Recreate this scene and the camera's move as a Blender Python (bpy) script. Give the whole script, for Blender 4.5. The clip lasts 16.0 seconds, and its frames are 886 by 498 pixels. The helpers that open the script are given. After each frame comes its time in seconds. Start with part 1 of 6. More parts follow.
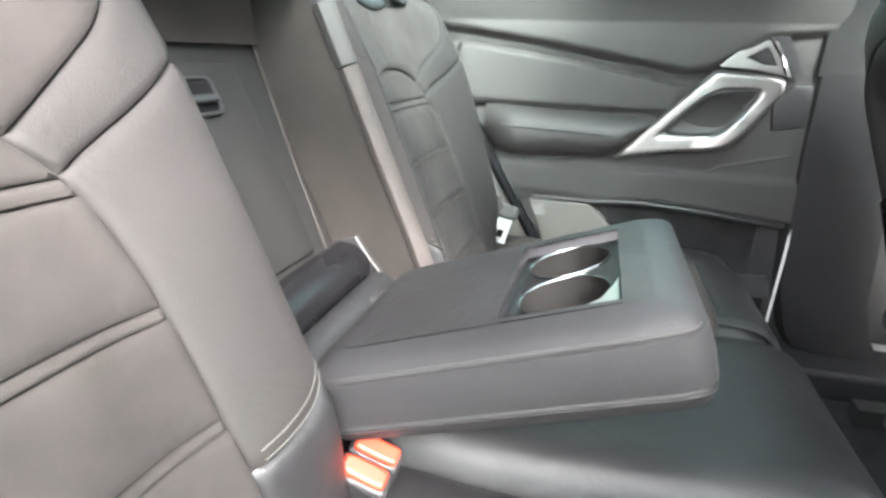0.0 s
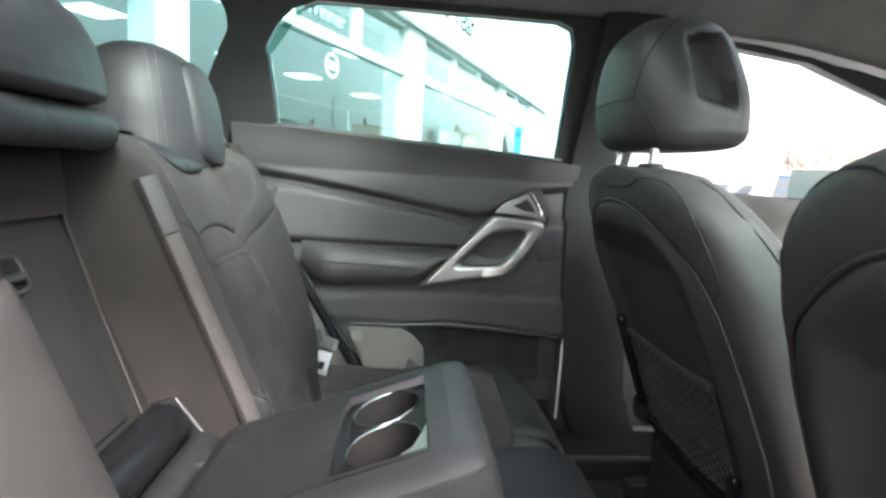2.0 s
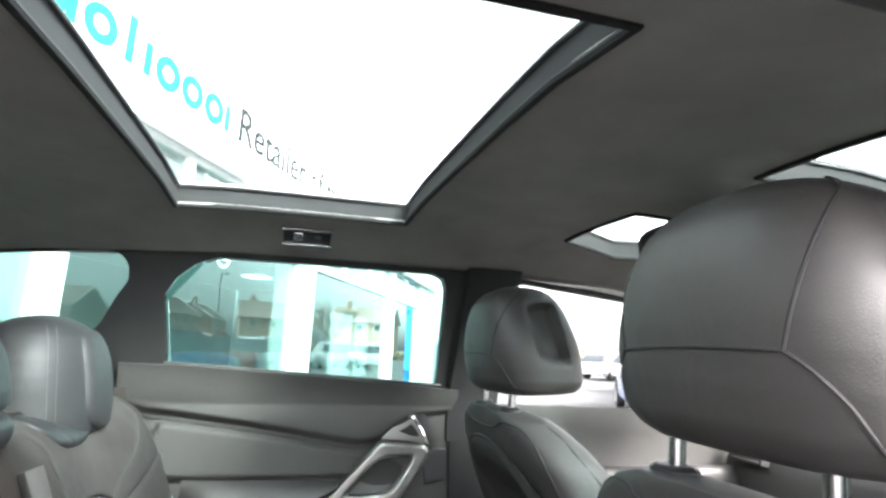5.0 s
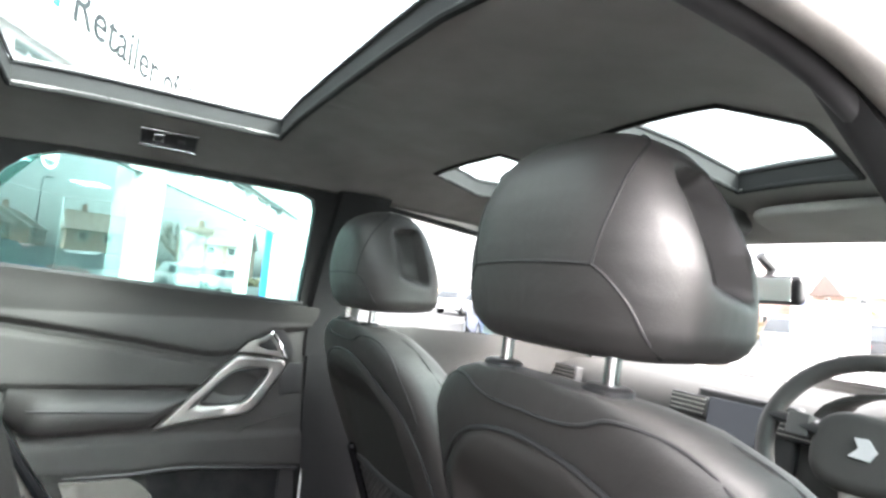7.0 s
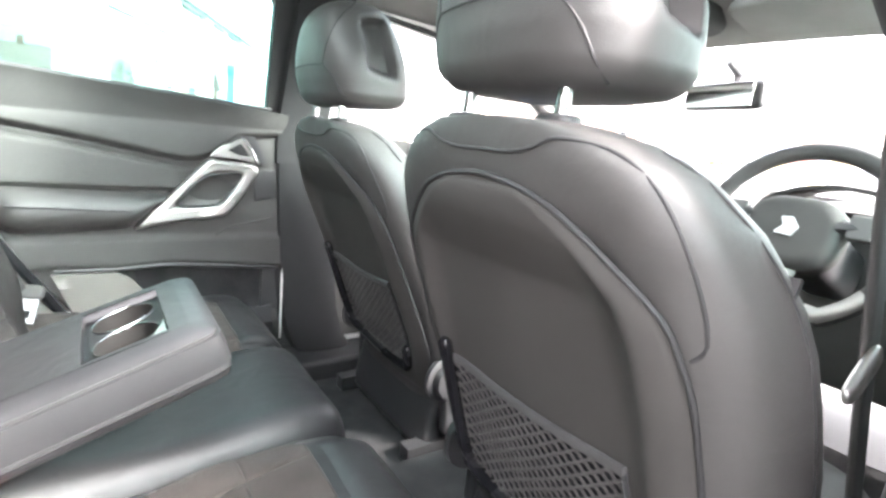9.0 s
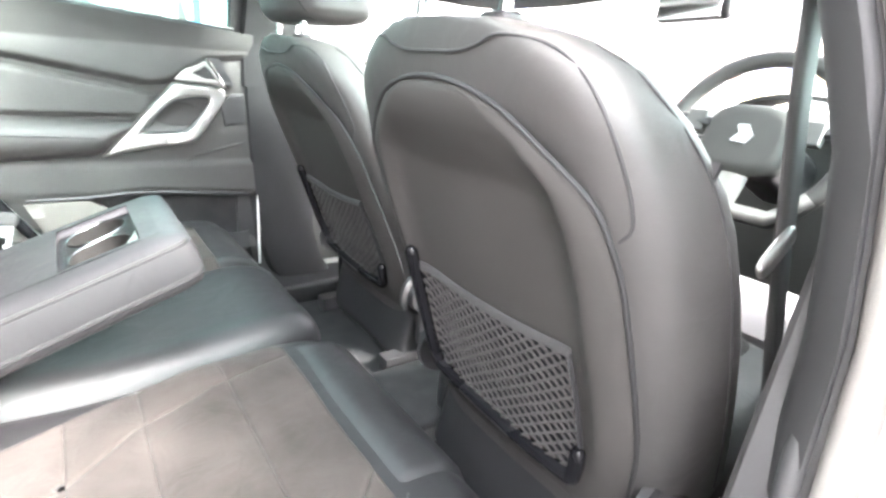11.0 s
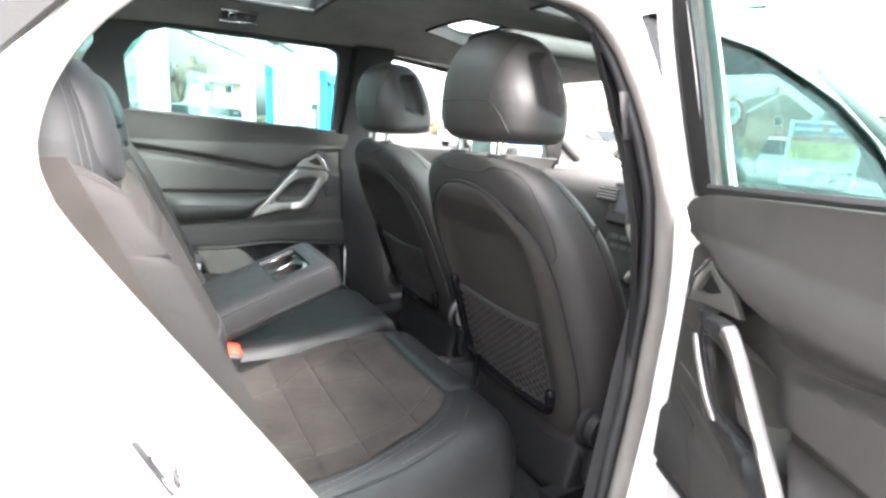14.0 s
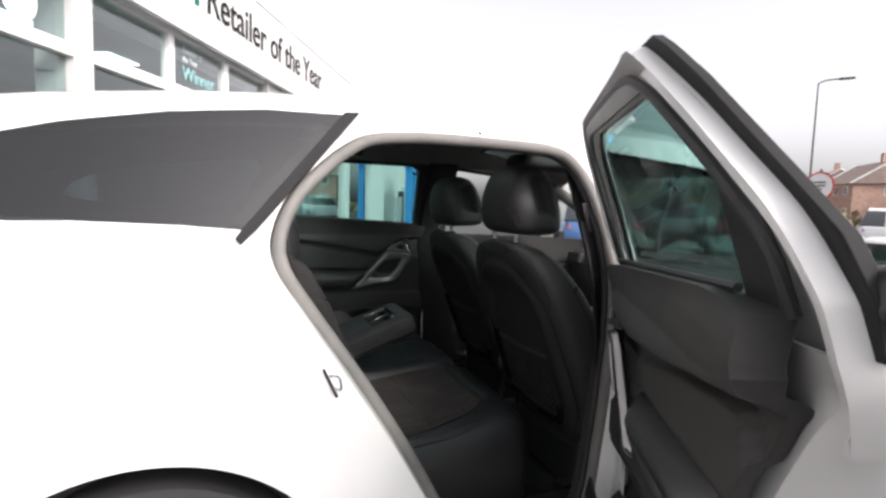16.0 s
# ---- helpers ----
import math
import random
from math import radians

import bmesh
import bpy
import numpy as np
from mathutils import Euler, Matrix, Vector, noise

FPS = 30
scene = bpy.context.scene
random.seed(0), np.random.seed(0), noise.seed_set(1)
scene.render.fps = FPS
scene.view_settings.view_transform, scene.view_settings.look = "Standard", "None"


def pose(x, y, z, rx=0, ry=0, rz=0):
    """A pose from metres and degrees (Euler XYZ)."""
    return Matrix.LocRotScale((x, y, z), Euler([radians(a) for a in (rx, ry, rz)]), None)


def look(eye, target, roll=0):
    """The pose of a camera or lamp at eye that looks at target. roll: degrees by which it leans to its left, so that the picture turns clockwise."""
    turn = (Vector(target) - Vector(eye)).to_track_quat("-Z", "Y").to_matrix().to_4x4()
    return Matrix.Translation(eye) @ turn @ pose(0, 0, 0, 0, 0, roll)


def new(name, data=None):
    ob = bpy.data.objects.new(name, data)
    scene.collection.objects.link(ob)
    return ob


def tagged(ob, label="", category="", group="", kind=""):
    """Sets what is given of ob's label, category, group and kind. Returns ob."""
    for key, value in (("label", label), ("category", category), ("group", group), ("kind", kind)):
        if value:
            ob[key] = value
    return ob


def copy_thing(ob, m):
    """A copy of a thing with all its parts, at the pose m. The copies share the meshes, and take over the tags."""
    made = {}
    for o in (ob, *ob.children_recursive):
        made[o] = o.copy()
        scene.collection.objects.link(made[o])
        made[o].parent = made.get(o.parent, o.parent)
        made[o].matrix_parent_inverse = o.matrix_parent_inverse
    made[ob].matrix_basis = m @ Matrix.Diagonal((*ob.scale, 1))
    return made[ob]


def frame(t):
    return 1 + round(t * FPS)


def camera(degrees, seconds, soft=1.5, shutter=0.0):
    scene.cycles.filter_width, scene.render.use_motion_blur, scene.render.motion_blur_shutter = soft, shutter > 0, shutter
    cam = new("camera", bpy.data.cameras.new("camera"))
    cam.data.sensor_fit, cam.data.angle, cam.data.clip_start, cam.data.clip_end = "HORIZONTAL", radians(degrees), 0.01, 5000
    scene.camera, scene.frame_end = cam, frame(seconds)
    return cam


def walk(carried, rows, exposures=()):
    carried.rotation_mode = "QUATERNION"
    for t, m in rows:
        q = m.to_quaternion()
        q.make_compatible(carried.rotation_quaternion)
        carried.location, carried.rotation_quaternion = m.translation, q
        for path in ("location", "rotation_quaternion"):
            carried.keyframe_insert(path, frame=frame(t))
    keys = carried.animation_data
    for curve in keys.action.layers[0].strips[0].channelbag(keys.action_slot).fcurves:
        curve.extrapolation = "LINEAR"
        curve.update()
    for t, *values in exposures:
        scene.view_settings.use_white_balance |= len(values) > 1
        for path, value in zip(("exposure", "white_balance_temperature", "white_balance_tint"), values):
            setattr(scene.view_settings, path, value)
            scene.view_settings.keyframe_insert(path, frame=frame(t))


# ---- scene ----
cam = camera(79.9, 16.0, 2.8)
PATH = [
    (0, (0.525, 0.065, 0.971), (-1.282, -0.434, 0.274), 1.9),
    (0.5, (0.544, 0.066, 0.972), (-1.288, -0.311, 0.264), 2.5),
    (1, (0.557, 0.068, 0.981), (-1.328, -0.147, 0.35), 2.5),
    (1.5, (0.579, 0.066, 1.012), (-1.365, 0.037, 0.546), 2.8),
    (2, (0.598, 0.067, 1.05), (-1.376, 0.212, 0.764), 3.6),
    (2.5, (0.623, 0.075, 1.085), (-1.362, 0.297, 0.984), 3.5),
    (3, (0.651, 0.064, 1.11), (-1.333, 0.318, 1.154), 3.1),
    (3.5, (0.674, 0.057, 1.134), (-1.302, 0.324, 1.286), 2.8),
    (6, (0.761, 0.056, 1.2), (-1.068, 0.719, 1.664), 3.1),
    (6.5, (0.768, 0.049, 1.186), (-1.012, 0.896, 1.524), 4.3),
    (7, (0.78, 0.031, 1.161), (-0.952, 1.016, 1.327), 5.3),
    (7.5, (0.787, 0.026, 1.136), (-0.916, 1.073, 1.146), 5.5),
    (8, (0.8, 0.022, 1.113), (-0.879, 1.099, 0.977), 5.9),
    (8.5, (0.814, 0.019, 1.089), (-0.838, 1.113, 0.813), 6.0),
    (9, (0.823, 0.03, 1.06), (-0.803, 1.124, 0.66), 5.7),
    (9.5, (0.834, 0.036, 1.039), (-0.758, 1.142, 0.547), 5.3),
    (10, (0.844, 0.05, 1.021), (-0.716, 1.166, 0.458), 5.0),
    (12.5, (1.041, -0.049, 1.089), (-0.481, 1.069, 0.432), 4.8),
    (13, (1.141, -0.098, 1.108), (-0.434, 0.966, 0.485), 4.8),
    (13.5, (1.238, -0.153, 1.129), (-0.402, 0.863, 0.601), 4.5),
    (14, (1.336, -0.235, 1.144), (-0.346, 0.749, 0.691), 3.6),
    (14.5, (1.455, -0.313, 1.163), (-0.258, 0.649, 0.786), 2.8),
    (15, (1.615, -0.344, 1.189), (-0.159, 0.538, 0.915), 2.2),
    (15.5, (1.795, -0.357, 1.2), (-0.041, 0.416, 1.015), 2.2),
    (16, (1.916, -0.403, 1.207), (0.055, 0.308, 1.036), 1.7),
]
EXPO = [(0.0, 4.6), (1.0, 4.75), (1.5, 4.75), (2.0, 3.65), (2.5, 2.15), (3.5, 2.65), (6.0, 4.1), (7.0, 4.05), (8.0, 3.8), (9.0, 5.15), (10.0, 5.7), (12.5, 5.3), (13.5, 4.3), (14.0, 4.0), (15.0, 2.8), (15.5, 1.75), (16.0, 1.1)]
EXPO = [(t, stops, 6550, 16) for t, stops in EXPO]
walk(cam, [(t, look(eye, target, roll)) for t, eye, target, roll in PATH], EXPO)

# ---- world and sun: bright overcast ----
world = bpy.data.worlds.new("overcast_sky")
scene.world = world
world.use_nodes = True
wn, wl = world.node_tree.nodes, world.node_tree.links
sky = wn.new("ShaderNodeTexSky")
sky.sky_type = "NISHITA"
sky.sun_disc = False
sky.sun_elevation, sky.sun_rotation = radians(38), radians(60)
sky.dust_density, sky.air_density = 4.0, 1.0
pale = wn.new("ShaderNodeHueSaturation")
pale.inputs["Saturation"].default_value = 0.14
wl.new(sky.outputs[0], pale.inputs["Color"])
wl.new(pale.outputs[0], wn["Background"].inputs["Color"])
wn["Background"].inputs["Strength"].default_value = 0.15
sun_data = bpy.data.lights.new("sun", "SUN")
sun_data.energy, sun_data.angle, sun_data.color = 1.2, radians(14), (1.0, 0.96, 0.9)
sun = new("sun", sun_data)
sun.matrix_world = look((6, 3.5, 5.4), (0, 0, 0))


# ---- materials ----
def mat(name, col, rough=0.6, metal=0.0, var=0.25, scale=6.0, fine=300.0, bump=0.1, coat=0.0, sheen=0.0, spec=0.5, tint=None, dist=0.001, kind="noise", crease=0.0):
    """A surface with large stains and fine grain; col is the base colour."""
    m = bpy.data.materials.new(name)
    m.use_nodes = True
    nt = m.node_tree
    b = nt.nodes["Principled BSDF"]
    tc = nt.nodes.new("ShaderNodeTexCoord")
    big = nt.nodes.new("ShaderNodeTexNoise")
    big.inputs["Scale"].default_value, big.inputs["Detail"].default_value = scale, 5
    nt.links.new(tc.outputs["Object"], big.inputs["Vector"])
    if kind == "cells":
        small = nt.nodes.new("ShaderNodeTexVoronoi")
        small.inputs["Scale"].default_value = fine
        fine_out = small.outputs["Distance"]
    else:
        small = nt.nodes.new("ShaderNodeTexNoise")
        small.inputs["Scale"].default_value, small.inputs["Detail"].default_value = fine, 3
        fine_out = small.outputs["Fac"]
    nt.links.new(tc.outputs["Object"], small.inputs["Vector"])
    mixf = nt.nodes.new("ShaderNodeMath")
    mixf.operation = "MULTIPLY_ADD"
    mixf.inputs[1].default_value, mixf.inputs[2].default_value = 0.35, 0.0
    nt.links.new(fine_out, mixf.inputs[0])
    add = nt.nodes.new("ShaderNodeMath")
    add.operation = "ADD"
    nt.links.new(big.outputs["Fac"], add.inputs[0])
    nt.links.new(mixf.outputs[0], add.inputs[1])
    ramp = nt.nodes.new("ShaderNodeValToRGB")
    ramp.color_ramp.elements[0].position, ramp.color_ramp.elements[1].position = 0.35, 0.95
    other = tint or col
    ramp.color_ramp.elements[0].color = [max(0, c * (1 - var)) for c in col] + [1]
    ramp.color_ramp.elements[1].color = [min(1, c * (1 + var)) for c in other] + [1]
    nt.links.new(add.outputs[0], ramp.inputs[0])
    nt.links.new(ramp.outputs[0], b.inputs["Base Color"])
    rr = nt.nodes.new("ShaderNodeMapRange")
    rr.inputs["To Min"].default_value, rr.inputs["To Max"].default_value = max(0.02, rough - 0.08), min(1, rough + 0.08)
    nt.links.new(big.outputs["Fac"], rr.inputs["Value"])
    nt.links.new(rr.outputs[0], b.inputs["Roughness"])
    b.inputs["Metallic"].default_value = metal
    b.inputs["Coat Weight"].default_value = coat
    b.inputs["Coat Roughness"].default_value = 0.06
    b.inputs["Sheen Weight"].default_value = sheen
    b.inputs["Specular IOR Level"].default_value = spec
    if bump:
        bp = nt.nodes.new("ShaderNodeBump")
        bp.inputs["Strength"].default_value, bp.inputs["Distance"].default_value = bump, dist
        nt.links.new(fine_out, bp.inputs["Height"])
        if crease:
            soft = nt.nodes.new("ShaderNodeTexNoise")
            soft.inputs["Scale"].default_value, soft.inputs["Detail"].default_value, soft.inputs["Distortion"].default_value = 16, 3, 0.6
            nt.links.new(tc.outputs["Object"], soft.inputs["Vector"])
            sb = nt.nodes.new("ShaderNodeBump")
            sb.inputs["Strength"].default_value, sb.inputs["Distance"].default_value = crease, 0.010
            nt.links.new(soft.outputs["Fac"], sb.inputs["Height"])
            nt.links.new(sb.outputs[0], bp.inputs["Normal"])
        nt.links.new(bp.outputs[0], b.inputs["Normal"])
    return m


def glass(name, tint, gloss=1.0, ior=1.45, rough=0.0):
    """A thin pane: tinted see-through with a fresnel gloss."""
    m = bpy.data.materials.new(name)
    m.use_nodes = True
    nt = m.node_tree
    nt.nodes.remove(nt.nodes["Principled BSDF"])
    out = nt.nodes["Material Output"]
    tr = nt.nodes.new("ShaderNodeBsdfTransparent")
    tr.inputs[0].default_value = (*tint, 1)
    gl = nt.nodes.new("ShaderNodeBsdfGlossy")
    gl.inputs["Roughness"].default_value = rough
    fr = nt.nodes.new("ShaderNodeLayerWeight")
    fr.inputs["Blend"].default_value = 0.5
    pw = nt.nodes.new("ShaderNodeMath")
    pw.operation = "POWER"
    pw.inputs[1].default_value = 4.0
    mul = nt.nodes.new("ShaderNodeMath")
    mul.operation, mul.use_clamp = "MULTIPLY_ADD", True
    mul.inputs[1].default_value, mul.inputs[2].default_value = 0.9 * gloss, 0.045 * gloss
    mx = nt.nodes.new("ShaderNodeMixShader")
    nt.links.new(fr.outputs["Facing"], pw.inputs[0])
    nt.links.new(pw.outputs[0], mul.inputs[0])
    nt.links.new(mul.outputs[0], mx.inputs[0])
    nt.links.new(tr.outputs[0], mx.inputs[1])
    nt.links.new(gl.outputs[0], mx.inputs[2])
    nt.links.new(mx.outputs[0], out.inputs[0])
    return m


def glow(name, col, strength):
    m = bpy.data.materials.new(name)
    m.use_nodes = True
    b = m.node_tree.nodes["Principled BSDF"]
    b.inputs["Base Color"].default_value = (*col, 1)
    b.inputs["Emission Color"].default_value = (*col, 1)
    b.inputs["Emission Strength"].default_value = strength
    return m


LEATHER = mat("black_leather", (0.034, 0.0325, 0.0312), 0.55, var=0.2, spec=0.55, crease=0.20, scale=9, fine=900, bump=0.25, dist=0.0006, kind="cells")
BENCHL = mat("black_bench_leather", (0.0152, 0.0153, 0.0162), 0.46, var=0.22, spec=0.36, crease=0.24, scale=9, fine=900, bump=0.25, dist=0.0006, kind="cells")
RESTL = mat("black_headrest_leather", (0.018, 0.018, 0.019), 0.56, var=0.22, spec=0.35, crease=0.3, scale=9, fine=900, bump=0.3, dist=0.0006, kind="cells")
HATCH = mat("black_hatch_plastic", (0.019, 0.0185, 0.018), 0.6, var=0.25, scale=9, fine=700, bump=0.2, spec=0.35)
# browner cushion suede; its lighter tone holds the sheen at grazing angles
SEATSU = mat("brown_seat_suede", (0.031, 0.0262, 0.0240), 0.95, var=0.55, crease=0.6, scale=11, fine=1400, bump=0.3, sheen=0.05, spec=0.15)
SUEDE = mat("dark_suede", (0.0245, 0.022, 0.021), 0.95, crease=0.4, var=0.45, scale=14, fine=1400, bump=0.3, sheen=0.04, spec=0.15)
SOFT = mat("soft_black_plastic", (0.043, 0.042, 0.0402), 0.68, crease=0.10, var=0.15, spec=0.32, scale=8, fine=1200, bump=0.25, kind="cells")
HARD = mat("hard_black_plastic", (0.021, 0.021, 0.022), 0.42, var=0.2, scale=10, fine=900, bump=0.2)
GREYPL = mat("grey_plastic", (0.075, 0.074, 0.072), 0.6, var=0.15, scale=8, fine=900, bump=0.2)
TANPL = mat("warm_grey_plastic", (0.115, 0.108, 0.098), 0.6, var=0.15, scale=8, fine=900, bump=0.2)
PANEL = mat("seat_back_vinyl", (0.036, 0.034, 0.032), 0.7, spec=0.28, var=0.2, scale=8, fine=1000, bump=0.25, kind="cells")
HEADL = mat("headliner_cloth", (0.245, 0.236, 0.228), 0.97, var=0.15, scale=10, fine=1500, bump=0.3, spec=0.15)
CARPET = mat("black_carpet", (0.034, 0.034, 0.035), 0.98, var=0.4, scale=20, fine=900, bump=0.8, dist=0.003, spec=0.1)
RUBBER = mat("black_rubber", (0.030, 0.030, 0.031), 0.62, var=0.2, scale=12, fine=500, bump=0.15)
# flat black, also used for the shade sheet behind the seat nets
FLATBK = mat("black_roof_felt", (0.009, 0.009, 0.010), 0.95, var=0.2, scale=14, fine=700, bump=0.2, spec=0.1)
SEALG = mat("grey_seal_rubber", (0.17, 0.162, 0.15), 0.7, var=0.2, scale=14, fine=500, bump=0.15)
PILLARG = mat("charcoal_pillar_cloth", (0.030, 0.030, 0.030), 0.9, var=0.2, scale=9, fine=1400, bump=0.25, spec=0.2)
ROOFEDGE = mat("dark_roof_edge", (0.020, 0.020, 0.020), 0.9, var=0.2, scale=12, fine=900, bump=0.25, spec=0.2)
PILLAR = mat("black_pillar_plastic", (0.020, 0.020, 0.0205), 0.75, var=0.2, scale=9, fine=900, bump=0.2, spec=0.25)
PIANO = mat("gloss_black_plastic", (0.008, 0.008, 0.009), 0.26, spec=0.22, var=0.1, scale=8, fine=600, bump=0.02)
CUPW = mat("dull_cup_rubber", (0.010, 0.0095, 0.009), 0.8, spec=0.12, var=0.2, scale=20, fine=600, bump=0.1)
GRILLE = mat("dotted_speaker_grille", (0.030, 0.029, 0.028), 0.7, var=0.2, scale=20, fine=420, bump=0.9, dist=0.002, kind="cells")
# pale base colour replaces the bright reflections of chrome and steel
PALE_SHINE = mat("pale_emblem_metal", (0.55, 0.55, 0.56), 0.45, metal=0.3, var=0.1, bump=0.0)
SILVER = mat("satin_silver", (0.37, 0.36, 0.345), 0.38, metal=0.9, var=0.08, scale=5, fine=400, bump=0.03)
DULLCH = mat("worn_chrome", (0.42, 0.42, 0.42), 0.22, metal=1.0, var=0.1, bump=0.0)
CHROME = mat("chrome", (0.82, 0.82, 0.83), 0.08, metal=1.0, var=0.03, bump=0.0)
PAINT = mat("white_car_paint", (0.78, 0.775, 0.76), 0.25, var=0.03, scale=3, fine=800, bump=0.02, coat=0.6)
STITCH = mat("pale_thread", (0.11, 0.107, 0.102), 0.8, var=0.15, fine=800, bump=0.1)
SEAM = mat("leather_piping", (0.016, 0.016, 0.0165), 0.72, var=0.15, scale=30, fine=900, bump=0.1)
SIDECL = mat("brown_black_cloth", (0.028, 0.0245, 0.0225), 0.95, var=0.25, scale=12, fine=1200, bump=0.3, spec=0.15)
ORANGE = mat("red_buckle_plastic", (0.50, 0.045, 0.022), 0.4, var=0.1, fine=400, bump=0.05)
WEB = mat("seat_belt_webbing", (0.035, 0.034, 0.034), 0.75, var=0.2, scale=30, fine=700, bump=0.4)
NETC = mat("worn_black_cord", (0.048, 0.046, 0.0445), 0.85, var=0.3, scale=40, fine=900, bump=0.3, spec=0.2)
TINT = glass("tinted_side_glass", (0.28, 0.49, 0.455))
PRIV = glass("dark_privacy_glass", (0.055, 0.065, 0.078), 2.3)
FRONTG = glass("front_door_glass", (0.50, 0.68, 0.65), 0.35)
ROOFG = glass("tinted_roof_glass", (0.68, 0.82, 0.805), 0.8)
DOORG = glass("open_door_glass", (0.28, 0.49, 0.455), 1.7)
CLEAR = glass("clear_windscreen", (0.92, 0.95, 0.93))
SHOPGL = glass("shop_window_glass", (0.62, 0.80, 0.78), 3.2, 1.5)
MIRROR = mat("mirror_silver", (0.85, 0.87, 0.87), 0.02, metal=1.0, var=0.0, bump=0.0)
SCREEN = glow("navigation_screen", (0.015, 0.017, 0.02), 0.3)
ASPHALT = mat("asphalt", (0.055, 0.055, 0.056), 0.9, var=0.35, scale=0.8, fine=120, bump=0.5, dist=0.004)
WALLW = mat("white_render", (0.56, 0.56, 0.545), 0.7, var=0.06, scale=1.5, fine=60, bump=0.1)
FRAMEW = mat("white_window_frame", (0.80, 0.80, 0.79), 0.4, var=0.04, scale=2, fine=100, bump=0.03)
TEAL = mat("teal_sign_paint", (0.005, 0.13, 0.12), 0.6, var=0.05, spec=0.2, bump=0.0)
GREYTXT = mat("grey_sign_paint", (0.02, 0.02, 0.022), 0.8, var=0.05, spec=0.1, bump=0.0)
PALETEAL = mat("pale_teal_sticker", (0.30, 0.52, 0.52), 0.6, var=0.05, bump=0.0)
PALETXT = mat("pale_sticker", (0.72, 0.80, 0.80), 0.6, var=0.05, bump=0.0)
BLUE = mat("blue_metal", (0.02, 0.24, 0.55), 0.4, var=0.08, scale=3, fine=80, bump=0.05)
SHOPIN = mat("showroom_plaster", (0.30, 0.33, 0.33), 0.8, var=0.15, scale=0.7, fine=30, bump=0.05)
SHOPFL = mat("showroom_floor", (0.20, 0.21, 0.21), 0.35, var=0.15, scale=1.0, fine=30, bump=0.05)
LIGHTP = glow("ceiling_panel_light", (0.9, 0.95, 1.0), 1.5)
BRICK = mat("red_brick", (0.40, 0.26, 0.205), 0.85, var=0.3, scale=3, fine=22, bump=0.3, dist=0.006)
ROOFT = mat("brown_roof_tile", (0.25, 0.19, 0.165), 0.85, var=0.3, scale=2, fine=14, bump=0.5, dist=0.02)
BARK = mat("bark", (0.20, 0.17, 0.135), 0.9, var=0.3, scale=4, fine=30, bump=0.6, dist=0.01)
LEAF = mat("hedge_leaves", (0.15, 0.13, 0.07), 0.8, var=0.4, scale=2, fine=20, bump=0.2, tint=(0.21, 0.17, 0.11))
TRIMBK = mat("weathered_black_trim", (0.020, 0.020, 0.020), 0.75, var=0.25, scale=10, fine=500, bump=0.15, spec=0.25)
TYRE = mat("tyre_rubber", (0.022, 0.022, 0.022), 0.85, var=0.2, scale=12, fine=200, bump=0.3)
SIGNRED = mat("red_sign_paint", (0.55, 0.05, 0.04), 0.5, var=0.05, bump=0.0)


# ---- mesh helpers ----
def bm_new():
    return bmesh.new()


def part(name, bm, material, parent=None, label="", smooth=True, bevel=0.0, solid=0.0, sub=0, split=True):
    """Links a bmesh as one mesh object under a thing or part."""
    bmesh.ops.recalc_face_normals(bm, faces=bm.faces)
    me = bpy.data.meshes.new(name)
    bm.to_mesh(me)
    bm.free()
    me.materials.append(material)
    ob = new(name, me)
    if smooth:
        me.polygons.foreach_set("use_smooth", [True] * len(me.polygons))
        me.set_sharp_from_angle(angle=radians(40))
    if solid:
        md = ob.modifiers.new("thickness", "SOLIDIFY")
        md.thickness, md.offset = solid, 0
    if bevel:
        md = ob.modifiers.new("edges", "BEVEL")
        md.width, md.segments, md.limit_method, md.angle_limit = bevel, 3, "ANGLE", radians(40)
    if solid and split:
        md = ob.modifiers.new("creases", "EDGE_SPLIT")
        md.split_angle = radians(40)
    if sub:
        md = ob.modifiers.new("round", "SUBSURF")
        md.levels = md.render_levels = sub
    if parent:
        ob.parent = parent
    if label:
        tagged(ob, label)
    return ob


def thing(name, label, category, group="", kind=""):
    return tagged(new(name), label, category, group, kind)


def box(bm, x0, x1, y0, y1, z0, z1, m=None):
    v = [bm.verts.new((x, y, z)) for x in (x0, x1) for y in (y0, y1) for z in (z0, z1)]
    if m:
        for q in v:
            q.co = m @ q.co
    for f in ((0, 1, 3, 2), (4, 6, 7, 5), (0, 4, 5, 1), (2, 3, 7, 6), (0, 2, 6, 4), (1, 5, 7, 3)):
        bm.faces.new([v[i] for i in f])
    return bm


def boxp(name, x0, x1, y0, y1, z0, z1, material, parent=None, label="", bevel=0.004, m=None):
    return part(name, box(bm_new(), x0, x1, y0, y1, z0, z1, m), material, parent, label, bevel=bevel)


def loft(rings, closed=True, caps=True, bm=None):
    bm = bm or bm_new()
    vs = [[bm.verts.new(p) for p in r] for r in rings]
    n = len(vs[0])
    for a, b in zip(vs, vs[1:]):
        for i in range(n if closed else n - 1):
            bm.faces.new((a[i], a[(i + 1) % n], b[(i + 1) % n], b[i]))
    if caps and closed:
        bm.faces.new(vs[0][::-1])
        bm.faces.new(vs[-1])
    return bm


